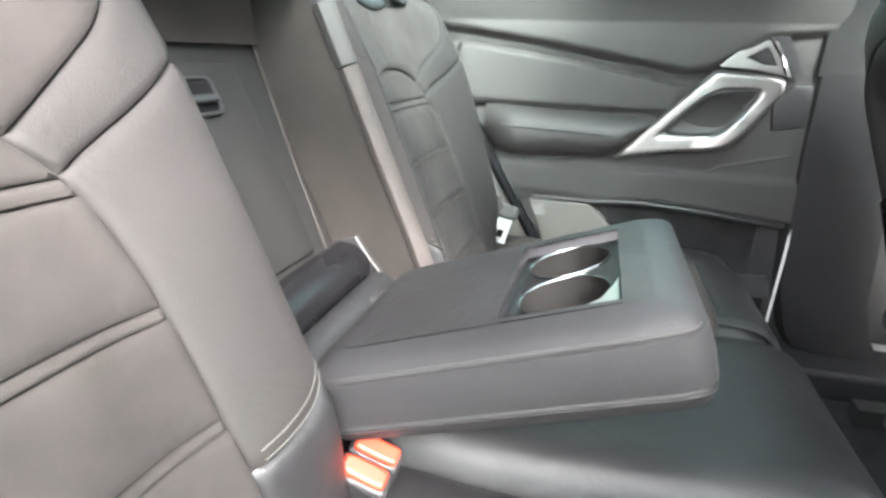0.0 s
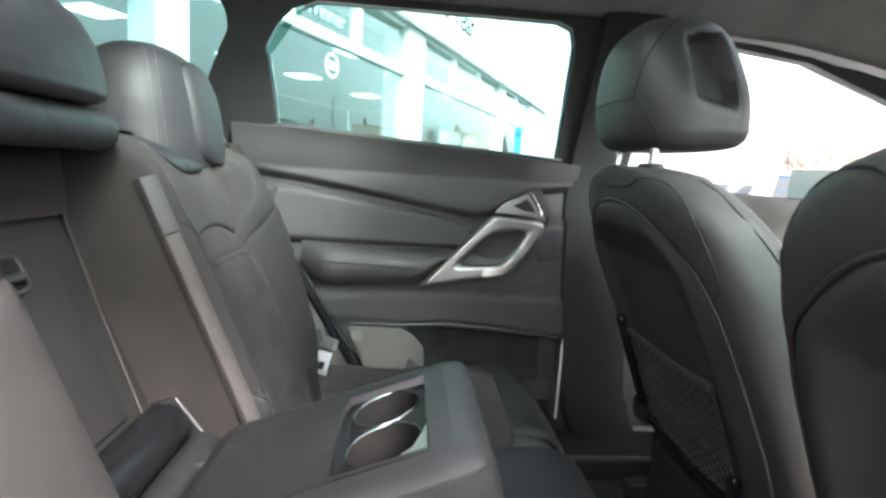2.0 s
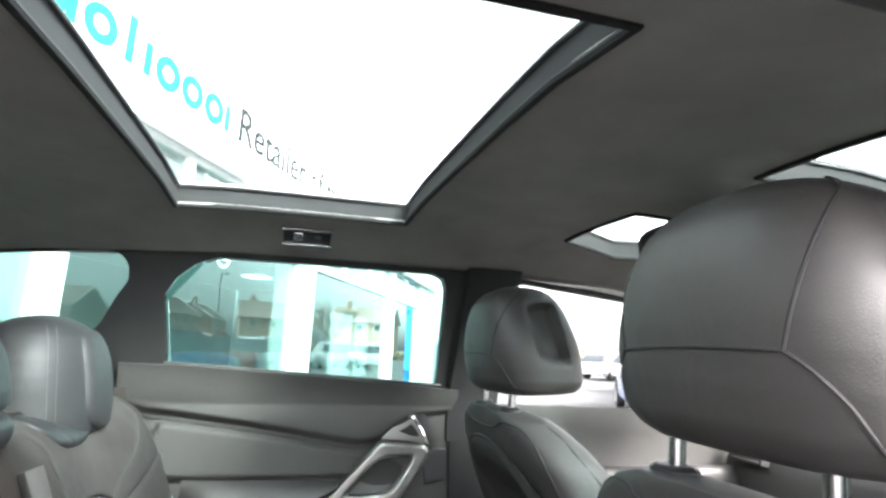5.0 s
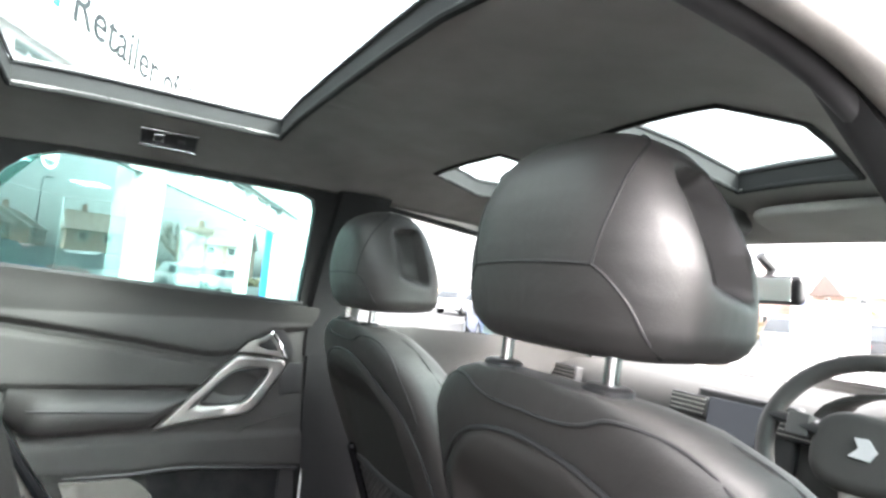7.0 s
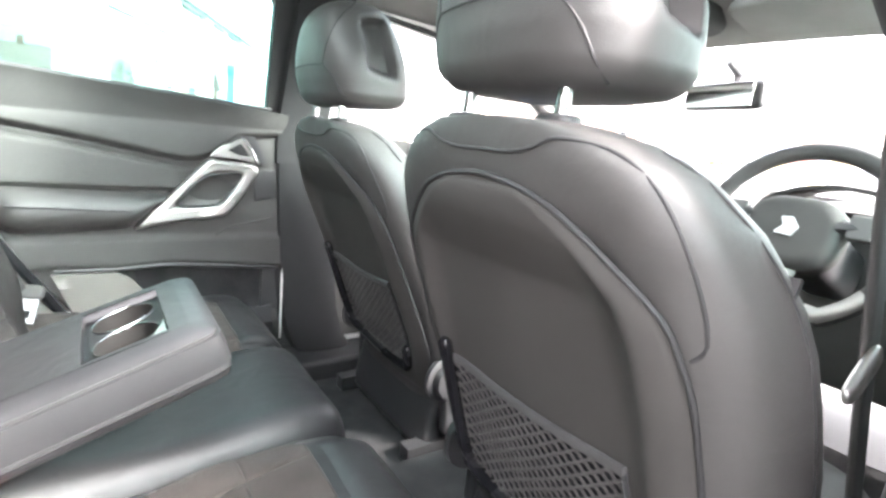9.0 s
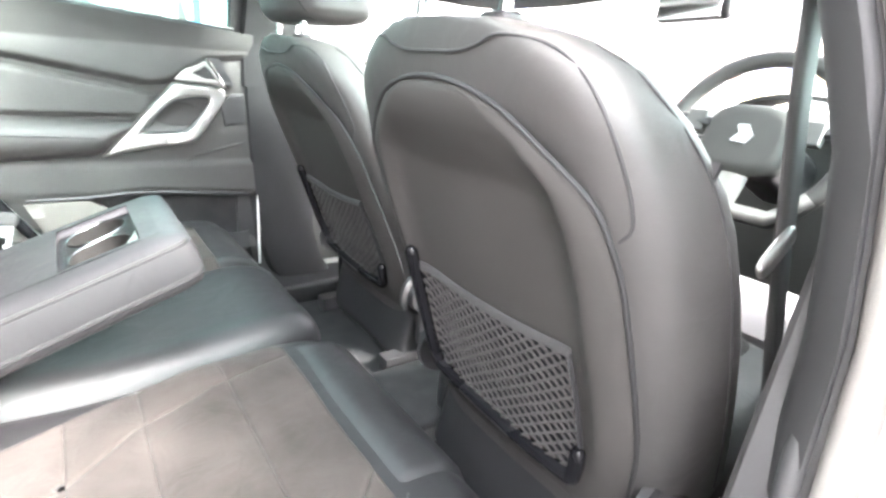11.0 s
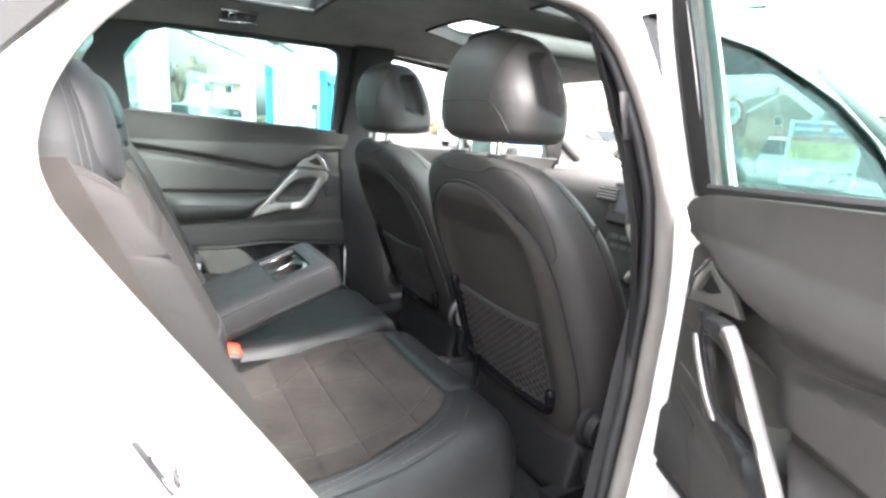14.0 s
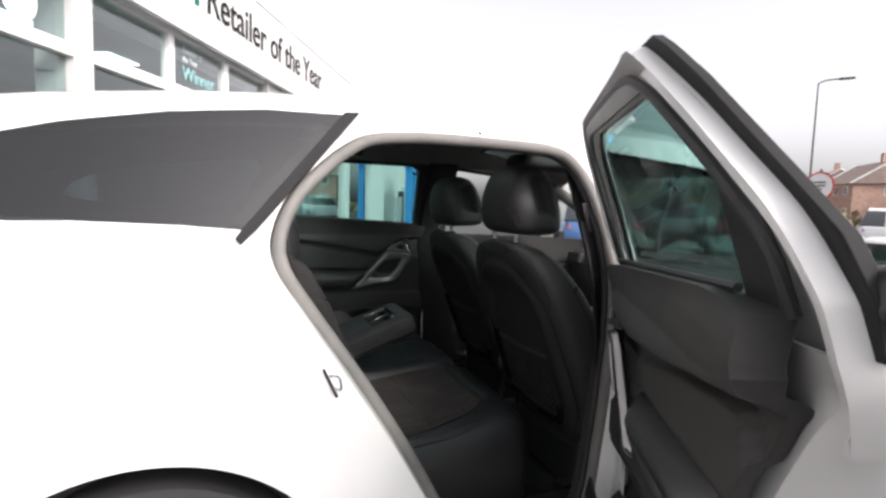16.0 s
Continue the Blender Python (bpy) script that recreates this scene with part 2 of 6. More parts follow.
def smooth_line(pts, k=6, closed=False):
    """Catmull-Rom points through pts."""
    p = [Vector(q) for q in pts]
    n = len(p)
    out = []
    for i in range(n if closed else n - 1):
        a = p[i - 1] if (i or closed) else p[0]
        b, c = p[i], p[(i + 1) % n]
        d = p[(i + 2) % n] if (closed or i + 2 < n) else p[-1]
        for j in range(k):
            t = j / k
            out.append(0.5 * (2 * b + (c - a) * t + (2 * a - 5 * b + 4 * c - d) * t * t + (3 * b - a - 3 * c + d) * t ** 3))
    if not closed:
        out.append(p[-1])
    return out


def tube(pts, r, n=8, closed=False, bm=None, flat=1.0, up=(0, 0, 1)):
    p = [Vector(q) for q in pts]
    rings = []
    for i, q in enumerate(p):
        a = p[i - 1] if (i or closed) else p[0]
        b = p[(i + 1) % len(p)] if (closed or i + 1 < len(p)) else p[-1]
        d = (b - a).normalized()
        s = d.cross(Vector(up))
        if s.length < 1e-3:
            s = d.cross(Vector((1, 0, 0)))
        s.normalize()
        u = s.cross(d).normalized()
        rad = r[i] if isinstance(r, (list, tuple)) else r
        rings.append([q + rad * (math.cos(t) * s + flat * math.sin(t) * u) for t in [2 * math.pi * k / n for k in range(n)]])
    if closed:
        rings.append(rings[0])
        bm = bm or bm_new()
        vs = [[bm.verts.new(c) for c in rg] for rg in rings[:-1]]
        for i in range(len(vs)):
            a, b = vs[i], vs[(i + 1) % len(vs)]
            for k in range(n):
                bm.faces.new((a[k], a[(k + 1) % n], b[(k + 1) % n], b[k]))
        return bm
    return loft(rings, bm=bm)


def inside(p, poly):
    c, n = False, len(poly)
    for i in range(n):
        a, b = poly[i], poly[i - 1]
        if (a[1] > p[1]) != (b[1] > p[1]) and p[0] < (b[0] - a[0]) * (p[1] - a[1]) / (b[1] - a[1]) + a[0]:
            c = not c
    return c


def sheet(outer, holes, f, step=0.06, bm=None):
    """A surface over a 2D outline with holes; f maps (a, b) to a place."""
    from mathutils.geometry import delaunay_2d_cdt
    pts, edges = [], []
    for loop in [outer, *holes]:
        dense = []
        for i, p in enumerate(loop):
            q = loop[(i + 1) % len(loop)]
            k = max(1, int(math.hypot(q[0] - p[0], q[1] - p[1]) / step))
            dense += [(p[0] + (q[0] - p[0]) * j / k, p[1] + (q[1] - p[1]) * j / k) for j in range(k)]
        s = len(pts)
        pts += dense
        edges += [(s + i, s + (i + 1) % len(dense)) for i in range(len(dense))]
    xs, ys = [p[0] for p in outer], [p[1] for p in outer]
    a = min(xs) + step / 2
    while a < max(xs):
        b = min(ys) + step / 2
        while b < max(ys):
            if inside((a, b), outer) and not any(inside((a, b), h) for h in holes):
                pts.append((a, b))
            b += step
        a += step
    res = delaunay_2d_cdt([Vector(p) for p in pts], edges, [], 0, 1e-5)
    bm = bm or bm_new()
    vs = [bm.verts.new(f(p[0], p[1])) for p in res[0]]
    for t in res[2]:
        c = [sum(res[0][i][k] for i in t) / len(t) for k in (0, 1)]
        if inside(c, outer) and not any(inside(c, h) for h in holes):
            bm.faces.new([vs[i] for i in t])
    loose = [v for v in bm.verts if not v.link_faces]
    bmesh.ops.delete(bm, geom=loose, context="VERTS")
    return bm


def superring(cx, cy, z, a, b, n=3.0, k=48, f=None):
    r = []
    for i in range(k):
        t = 2 * math.pi * i / k
        c, s = math.cos(t), math.sin(t)
        x = a * math.copysign(abs(c) ** (2 / n), c)
        y = b * math.copysign(abs(s) ** (2 / n), s)
        r.append(Vector((cx + x, cy + y, z)) if not f else f(cx + x, cy + y, z))
    return r


def pillow(x0, x1, y0, y1, top, bot, r=0.05, n=5.0, nz=8, m=None, k=56, crown=0.0):
    """A stuffed block with rounded edges."""
    cx, cy, a, b = (x0 + x1) / 2, (y0 + y1) / 2, (x1 - x0) / 2, (y1 - y0) / 2
    rings = []
    steps = [math.pi / 2 * i / nz for i in range(nz + 1)]
    prof = [(r * (1 - math.sin(s)), bot + r * (1 - math.cos(s))) for s in steps]
    prof += [(r * (1 - math.cos(s)), top - r + r * math.sin(s)) for s in steps]
    for inset, z in prof:
        rings.append(superring(cx, cy, z, a - inset, b - inset, n, k))
    for q in (0.75, 0.5, 0.25, 0.02):
        rings.append(superring(cx, cy, top + crown * (1 - q * q), (a - r) * q, (b - r) * q, n, k))
    if m:
        rings = [[m @ p for p in rg] for rg in rings]
    return loft(rings)


def lerp(tab, z):
    if z <= tab[0][0]:
        return tab[0][1]
    for (a, u), (b, v) in zip(tab, tab[1:]):
        if z <= b:
            return u + (v - u) * (z - a) / (b - a)
    return tab[-1][1]


def stitches(pts, parent, gap=0.006, r=0.0005):
    line = smooth_line(pts, 10)
    bms, acc = bm_new(), 0.0
    for a, b in zip(line, line[1:]):
        L = (b - a).length
        k = max(1, int(L / gap))
        for j in range(k):
            p, q = a.lerp(b, j / k), a.lerp(b, (j + 0.62) / k)
            tube([p, q], r, 4, bm=bms)
    return part("stitching", bms, STITCH, parent, "pale twin stitching")


# ---- the car's shell ----
ROOF_Z = [(-1.5, 1.24), (-1.2, 1.31), (-0.9, 1.365), (-0.5, 1.41), (-0.1, 1.432), (0.5, 1.435), (0.9, 1.42), (1.15, 1.385), (1.3, 1.335), (1.5, 1.22), (1.9, 1.05), (2.05, 0.98), (2.6, 0.90), (3.1, 0.72)]


def side_x(y, z):
    """Half the car's width on its outer skin."""
    x = 0.862 if z < 0.86 else 0.862 - 0.5 * (z - 0.86) - 0.10 * max(0, z - 1.2) ** 2
    if z < 0.5:
        x -= 0.25 * (0.5 - z) ** 2 + 0.03 * (0.5 - z)
    if y < -0.5:
        x -= 0.16 * ((-0.5 - y) / 1.0) ** 2
    if y > 1.6:
        x -= 0.14 * ((y - 1.6) / 1.2) ** 2
    if z > 1.0 and y > 0.9:
        x -= 0.10 * (y - 0.9) ** 2
    return x + 0.012 * math.exp(-((z - 0.80) / 0.06) ** 2)


def inner_x(y, z):
    """Half the cabin's width on its lining."""
    x = 0.735 if z < 1.0 else (0.735 + 0.022 * ((z - 1.0) / 0.09) ** 2 if z < 1.09 else 0.757 - 0.6 * (z - 1.09))
    return min(x, side_x(y, z) - 0.032)


OPENING = [(-0.348, 1.13), (-0.31, 1.215), (-0.245, 1.285), (-0.17, 1.345), (-0.10, 1.375), (0.05, 1.387), (0.30, 1.385), (0.44, 1.375), (0.50, 1.335), (0.535, 1.25), (0.55, 1.10), (0.545, 0.95),
           (0.515, 0.75), (0.49, 0.55), (0.47, 0.42), (0.42, 0.365), (0.12, 0.36), (0.05, 0.42), (-0.022, 0.55), (-0.096, 0.68), (-0.192, 0.83), (-0.288, 0.97), (-0.342, 1.06)]
OPENING = [(p.y, p.z) for p in smooth_line([(0, *p) for p in OPENING], 3, True)]
QUARTER = [(-0.135, 1.418), (-0.38, 1.142), (-0.82, 1.155), (-1.12, 1.185), (-1.02, 1.275), (-0.754, 1.352), (-0.551, 1.392), (-0.35, 1.415)]
REAR_WIN = [(-0.244, 1.130), (-0.252, 1.295), (-0.225, 1.335), (-0.185, 1.367), (-0.135, 1.384), (0.37, 1.383), (0.402, 1.372), (0.414, 1.345), (0.432, 1.094)]
FRONT_WIN = [(0.60, 0.995), (0.57, 1.36), (0.62, 1.375), (0.95, 1.345), (1.25, 1.26), (1.42, 1.17), (1.55, 0.995), (1.30, 0.975)]


def arch(yc, n=40, r=0.385, zc=0.325):
    return [(yc + r * math.cos(math.pi * i / n), zc + r * math.sin(math.pi * i / n)) for i in range(n + 1)]


top_line = [(y, z) for y, z in ROOF_Z]
body_out = top_line + [(3.15, 0.30), (2.62, 0.27)] + arch(2.16) + [(1.7, 0.27), (-0.12, 0.27)] + arch(-0.57) + [(-1.02, 0.30), (-1.42, 0.36), (-1.55, 0.80), (-1.55, 1.05)]

car = thing("car", "white five-door hatchback with a panoramic roof, rear door open", "car")
part("side_panel", sheet(body_out, [OPENING, QUARTER, FRONT_WIN], lambda y, z: (side_x(y, z), y, z), 0.05), PAINT, car, "glossy white right side panel", solid=0.004)
part("side_panel", sheet(body_out, [REAR_WIN, QUARTER, FRONT_WIN], lambda y, z: (-side_x(y, z), y, z), 0.07), PAINT, car, "glossy white left side panel", solid=0.004)


def roof_f(drop):
    def f(x, y):
        e = lerp(ROOF_Z, y)
        w = side_x(y, e)
        return (x * w, y, e - drop + (0.085 if drop == 0 else 0.082) * (1 - x ** 4))
    return f


R_HOLE = [(-0.62, -0.195), (-0.62, 0.255), (0.71, 0.29), (0.71, -0.195)]
D_HOLE = [(0.22, 0.70), (0.23, 1.09), (0.62, 1.06), (0.70, 0.80), (0.60, 0.69)]
P_HOLE = [(-0.22, 0.665), (-0.23, 1.09), (-0.64, 1.06), (-0.72, 0.80), (-0.62, 0.64)]


def grow(poly, k):
    cx, cy = sum(p[0] for p in poly) / len(poly), sum(p[1] for p in poly) / len(poly)
    return [(cx + (p[0] - cx) * k, cy + (p[1] - cy) * k) for p in poly]


roof_out = [(-1, -1.45), (1, -1.45), (1, 1.28), (-1, 1.28)]
part("roof", sheet(roof_out, [grow(R_HOLE, 1.04), grow(D_HOLE, 1.04), grow(P_HOLE, 1.04)], roof_f(0), 0.09), PAINT, car, "white roof skin", solid=0.003)
for hole in (R_HOLE, D_HOLE, P_HOLE):
    g = part("roof_glass", sheet(grow(hole, 1.03), [], roof_f(0.006), 0.2), ROOFG, car, "green-tinted sunroof glass")
head_out = [(-0.99, -1.3), (0.99, -1.3), (0.99, 1.24), (-0.99, 1.24)]
part("headliner", sheet(head_out, [R_HOLE, D_HOLE, P_HOLE], roof_f(0.045), 0.07), HEADL, car, "dark charcoal cloth headliner", solid=0.004, split=False)
for hole in (R_HOLE, D_HOLE, P_HOLE):
    f1, f0 = roof_f(0.047), roof_f(0.008)
    ring = [Vector((p.x, p.y, 0)) for p in smooth_line([(*p, 0) for p in hole], 1, True)]
    dense = []
    for i, p in enumerate(hole):
        q = hole[(i + 1) % len(hole)]
        dense += [(p[0] + (q[0] - p[0]) * j / 6, p[1] + (q[1] - p[1]) * j / 6) for j in range(6)]
    bmr = bm_new()
    loft([[f0(*p) for p in grow(dense, 1.02)], [f1(*p) for p in dense]] , caps=False, bm=bmr)
    part("roof_opening_edge", bmr, ROOFEDGE, car, "dark sunroof surround")
    part("roof_opening_seal", tube([f1(*p) for p in grow(dense, 1.012)], 0.006, 8, True), ROOFEDGE, car)
    part("roof_opening_seal", tube([f0(*p) for p in grow(dense, 1.005)], 0.003, 8, True), RUBBER, car)

# inner lining of both sides above the belt
lin_out = [(-1.3, 0.99), (-1.3, 1.26), (-0.9, 1.33), (-0.5, 1.375), (-0.1, 1.40), (0.5, 1.395), (0.9, 1.36), (1.2, 1.315), (1.52, 1.19), (1.62, 0.99)]
OPEN_IN = grow(OPENING, 0.99)
QUARTER_IN = [(p.y, p.z) for p in smooth_line([(0, -0.345, 1.295), (0, -0.325, 1.335), (0, -0.335, 1.370), (0, -0.38, 1.381), (0, -0.55, 1.362), (0, -0.78, 1.333), (0, -1.0, 1.27), (0, -1.06, 1.19), (0, -0.82, 1.165), (0, -0.465, 1.163)], 4, True)]
part("side_lining", sheet(lin_out, [REAR_WIN, QUARTER_IN, FRONT_WIN], lambda y, z: (-inner_x(y, z), y, z), 0.06), PILLARG, car, "dark left window surround", solid=0.012)
part("side_lining", sheet([(-1.3, 0.6)] + lin_out[1:] + [(1.62, 0.33), (-0.1, 0.33), (-0.4, 0.6)], [OPEN_IN, grow(QUARTER, 0.86), FRONT_WIN], lambda y, z: (inner_x(y, z) - 0.012, y, z), 0.06), PILLARG, car, "dark right pillar lining", solid=0.012)
# painted door jamb and rubber seal
jin, jout = grow(OPENING, 0.985), grow(OPENING, 1.0)
jl = lambda poly: [p for i, a in enumerate(poly) for p in [(a[0] + (poly[(i + 1) % len(poly)][0] - a[0]) * j / 3, a[1] + (poly[(i + 1) % len(poly)][1] - a[1]) * j / 3) for j in range(3)]]
jx = lambda y, z: lerp([(0.34, 0.785), (0.7, 0.785), (0.86, 0.773), (0.95, 0.757), (1.05, 0.738), (1.15, 0.70), (1.25, 0.651), (1.42, 0.565)], z)
part("door_jamb", loft([[(side_x(*p), *p) for p in jl(jout)], [(side_x(*p) - 0.012, *p) for p in jl(grow(OPENING, 0.993))], [(side_x(*p) - 0.034, *p) for p in jl(grow(OPENING, 0.986))], [(jx(*p) - 0.002, *p) for p in jl(grow(OPENING, 0.982))]], caps=False), PAINT, car, "white painted door jamb", solid=0.003)
part("jamb_lining", loft([[(jx(*p) - 0.001, *p) for p in jl(grow(OPENING, 0.983))], [(inner_x(*p) - 0.01, *p) for p in jl(grow(OPENING, 0.968))]], caps=False), RUBBER, car, "dark rubber-faced inner jamb", solid=0.003)
part("door_seal", tube([(jx(p.y, p.z) + 0.010, p.y + 0.008 * max(0, min(1, (0.15 - p.y) / 0.15)), p.z) for p in smooth_line([(0, *p) for p in grow(OPENING, 0.970)], 4, True)], 0.0155, 10, True), SEALG, car, "grey rubber door seal")
part("door_seal", tube([(jx(p.y, p.z) - 0.02, p.y, p.z) for p in smooth_line([(0, *p) for p in grow(OPENING, 0.957)], 4, True)], 0.010, 10, True), RUBBER, car, "inner rubber door seal")
# quarter windows, front door windows
for s in (1, -1):
    g = part("quarter_window", sheet(grow(QUARTER, 1.005), [], lambda y, z: (s * (side_x(y, z) + 0.002), y, z), 0.08), PRIV if s > 0 else TINT, car, "dark tinted rear quarter glass")
    g.visible_shadow = False
    g = part("front_window", sheet(grow(FRONT_WIN, 1.01), [], lambda y, z: (s * (side_x(y, z) - 0.01), y, z), 0.1), FRONTG if s > 0 else CLEAR, car, "pale green front door glass")
    g.visible_shadow = False
g = part("rear_window", sheet(grow(REAR_WIN, 1.01), [], lambda y, z: (-(side_x(y, z) - 0.01), y, z), 0.1), TINT, car, "green-tinted left rear door glass")
strip = [((-0.165, 1.421), (-0.128, 1.424)), ((-0.23, 1.345), (-0.193, 1.3485)), ((-0.33, 1.226), (-0.293, 1.233)), ((-0.40, 1.142), (-0.375, 1.138)), ((-0.415, 1.122), (-0.405, 1.110))]
part("window_trim", loft([[(side_x(*a) + 0.008, *a), (side_x(*b) + 0.008, *b)] for a, b in strip], closed=False), TRIMBK, car, "black diagonal trim beside the quarter glass", solid=0.012)
part("window_trim", tube([(side_x(y, z) + 0.003, y, z) for y, z in QUARTER[1:4]], 0.004, 6), HARD, car)
# windscreen, tailgate
ws = [[Vector((x, 1.28 + 0.04 * (1 - (x / 0.6) ** 2), 1.335 + 0.03 * (1 - (x / 0.6) ** 2))) for x in (-0.56, -0.3, 0, 0.3, 0.56)],
      [Vector((x, 2.02 + 0.14 * (1 - (x / 0.7) ** 2), 0.985)) for x in (-0.68, -0.36, 0, 0.36, 0.68)]]
g = part("windscreen", loft(ws, closed=False), CLEAR, car, "clear raked windscreen")
g.visible_shadow = False
part("bonnet", loft([[(x * 0.72, 2.0, 0.985 + 0.02 * (1 - x * x)) for x in (-1, -0.5, 0, 0.5, 1)], [(x * 0.72, 2.6, 0.91 + 0.02 * (1 - x * x)) for x in (-1, -0.5, 0, 0.5, 1)], [(x * 0.62, 3.12, 0.72) for x in (-1, -0.5, 0, 0.5, 1)], [(x * 0.6, 3.16, 0.3) for x in (-1, -0.5, 0, 0.5, 1)]], closed=False), PAINT, car, "white bonnet", solid=0.004)
part("front_bumper", pillow(-0.66, 0.66, 2.96, 3.19, 0.74, 0.27, 0.06, 8), PAINT, car, "white front bumper")
part("tailgate", loft([[(x * 0.56, -1.5, 1.24) for x in (-1, 0, 1)], [(x * 0.66, -1.56, 1.02) for x in (-1, 0, 1)], [(x * 0.68, -1.58, 0.35) for x in (-1, 0, 1)]], closed=False), PAINT, car, "white tailgate", solid=0.004)
for s in (1, -1):
    part("pillar_lining", tube(smooth_line([(s * 0.60, 1.18, 1.31), (s * 0.66, 1.45, 1.19), (s * 0.70, 1.72, 1.03)], 5), 0.032, 10), GREYPL, car, "grey windscreen pillar lining")
    mirror = part("door_mirror", pillow(-0.11, 0.11, -0.05, 0.05, 0.075, -0.075, 0.045, 3, m=pose(s * 0.97, 1.36, 1.072)), PAINT, car, "white door mirror housing")
    part("mirror_glass", box(bm_new(), -0.09, 0.09, -0.004, 0.0, -0.058, 0.058, pose(s * 0.97, 1.306, 1.072)), MIRROR, mirror)
    part("mirror_foot", tube([(s * 0.84, 1.42, 1.03), (s * 0.97, 1.37, 1.04)], 0.03), HARD, mirror)
# floor, sills, wheels
part("floor", sheet([(-0.76, 0.15), (0.76, 0.15), (0.76, 1.75), (-0.76, 1.75)], [], lambda x, y: (x, y, 0.30 + 0.03 * max(0, y - 1.3)), 0.3), CARPET, car, "black carpeted car floor", solid=0.01, split=False)
part("tunnel", pillow(-0.12, 0.12, 0.30, 1.6, 0.335, 0.28, 0.02), CARPET, car)
for s in (1, -1):
    boxp("sill", s * 0.70 - 0.07, s * 0.70 + 0.085, 0.02, 1.6, 0.27, 0.365, HARD, car, "black scuffed door sill", 0.012)
part("luggage_floor", box(bm_new(), -0.72, 0.72, -1.52, -0.3, 0.52, 0.54), CARPET, car)
part("parcel_shelf", box(bm_new(), -0.62, 0.62, -1.45, -0.45, 0.985, 1.0), HEADL, car)
part("bulkhead", box(bm_new(), -0.72, 0.72, -0.33, -0.31, 0.3, 0.60), CARPET, car)
for yc, s in ((-0.57, 1), (-0.57, -1), (2.16, 1), (2.16, -1)):
    wheel = part("wheel", loft([superring(0, 0, z, r, r, 2, 40, lambda a, b, c: (s * (0.845 - c), yc + a, 0.325 + b)) for z, r in ((0.0, 0.20), (0.0, 0.29), (0.02, 0.322), (0.06, 0.327), (0.17, 0.327), (0.21, 0.31), (0.22, 0.2))]), TYRE, car, "black tyre")
    part("rim", loft([superring(0, 0, z, r, r, 2, 30, lambda a, b, c: (s * (0.845 - c), yc + a, 0.325 + b)) for z, r in ((-0.004, 0.20), (0.02, 0.19), (0.03, 0.05), (0.01, 0.03))]), SILVER, wheel, "silver alloy rim")
    part("wheel_arch_liner", loft([[(s * xx, yc + 0.40 * math.cos(math.pi * i / 16), 0.325 + 0.40 * math.sin(math.pi * i / 16)) for i in range(17)] for xx in (0.84, 0.58)], closed=False), HARD, car)

# ---- doors ----
DOOR_OUT = [(0.565, 0.36), (0.57, 1.06), (0.545, 1.30), (0.51, 1.375), (0.46, 1.412), (0.40, 1.426), (0.10, 1.438), (-0.02, 1.444), (-0.060, 1.447), (-0.100, 1.435), (-0.207, 1.355), (-0.288, 1.285), (-0.354, 1.226), (-0.392, 1.168), (-0.402, 1.13), (-0.390, 1.06), (-0.325, 0.96), (-0.24, 0.82), (-0.14, 0.66), (-0.06, 0.53), (0.02, 0.39), (0.07, 0.345), (0.52, 0.34)]


CREASE = [(-0.34, 1.022), (-0.2, 1.007), (-0.036, 0.984), (0.1, 0.960), (0.23, 0.938), (0.28, 0.950), (0.36, 1.006), (0.48, 1.02)]


def ease(t):
    t = max(0.0, min(1.0, t))
    return t * t * (3 - 2 * t)


RIDGE = [(-0.34, 1.045), (-0.1, 1.010), (0.1, 0.998), (0.25, 1.000), (0.40, 1.022), (0.48, 1.040)]


def trim_depth(y, z, roll=0.023):
    """How far the door's lining stands into the cabin beyond its plane."""
    line = lerp(CREASE, y)
    wide = 0.020 if roll < 0.03 else max(0.02, lerp(RIDGE, y) - line)
    d = roll * ease((z - line) / wide) * (1 - 0.7 * ease((z - line - wide - 0.01) / 0.10))
    d += 0.018 * ease((line - 0.012 - z) / 0.012) * ease((z - 0.862) / 0.012) * ease((0.26 - y) / 0.05) * ease((y + 0.28 + 0.5 * (0.95 - z)) / 0.02)
    low = lerp([(-0.2, 0.655), (0.07, 0.655), (0.2, 0.664), (0.443, 0.645), (0.48, 0.64)], y)
    d -= 0.045 * ease((low - z) / 0.012) * ease((y - 0.03) / 0.06) * ease((z - 0.47) / 0.05)
    d += 0.010 * ease((0.75 - z) / 0.02) * ease((z - low) / 0.015)
    return d


def edge_gap(p, loops):
    """Distance from p to the nearest edge of the loops."""
    best = 9.0
    for lp in loops:
        for i in range(len(lp)):
            a, b = lp[i - 1], lp[i]
            ax, ay, bx, by = a[0], a[1], b[0] - a[0], b[1] - a[1]
            t = max(0, min(1, ((p[0] - ax) * bx + (p[1] - ay) * by) / max(1e-9, bx * bx + by * by)))
            best = min(best, math.hypot(p[0] - ax - t * bx, p[1] - ay - t * by))
    return best


def resample(loop, n):
    """n points at even steps round a loop, rounded a little."""
    p = [Vector((a, b, 0)) for a, b in loop]
    p = [q for i in range(len(p)) for q in (p[i].lerp(p[(i + 1) % len(p)], t) for t in (0.12, 0.5, 0.88))]
    d = [(p[(i + 1) % len(p)] - p[i]).length for i in range(len(p))]
    total, out, i, acc = sum(d), [], 0, 0.0
    for k in range(n):
        want = total * k / n
        while acc + d[i] < want:
            acc += d[i]
            i += 1
        q = p[i].lerp(p[(i + 1) % len(p)], (want - acc) / d[i])
        out.append((q.x, q.y))
    return out


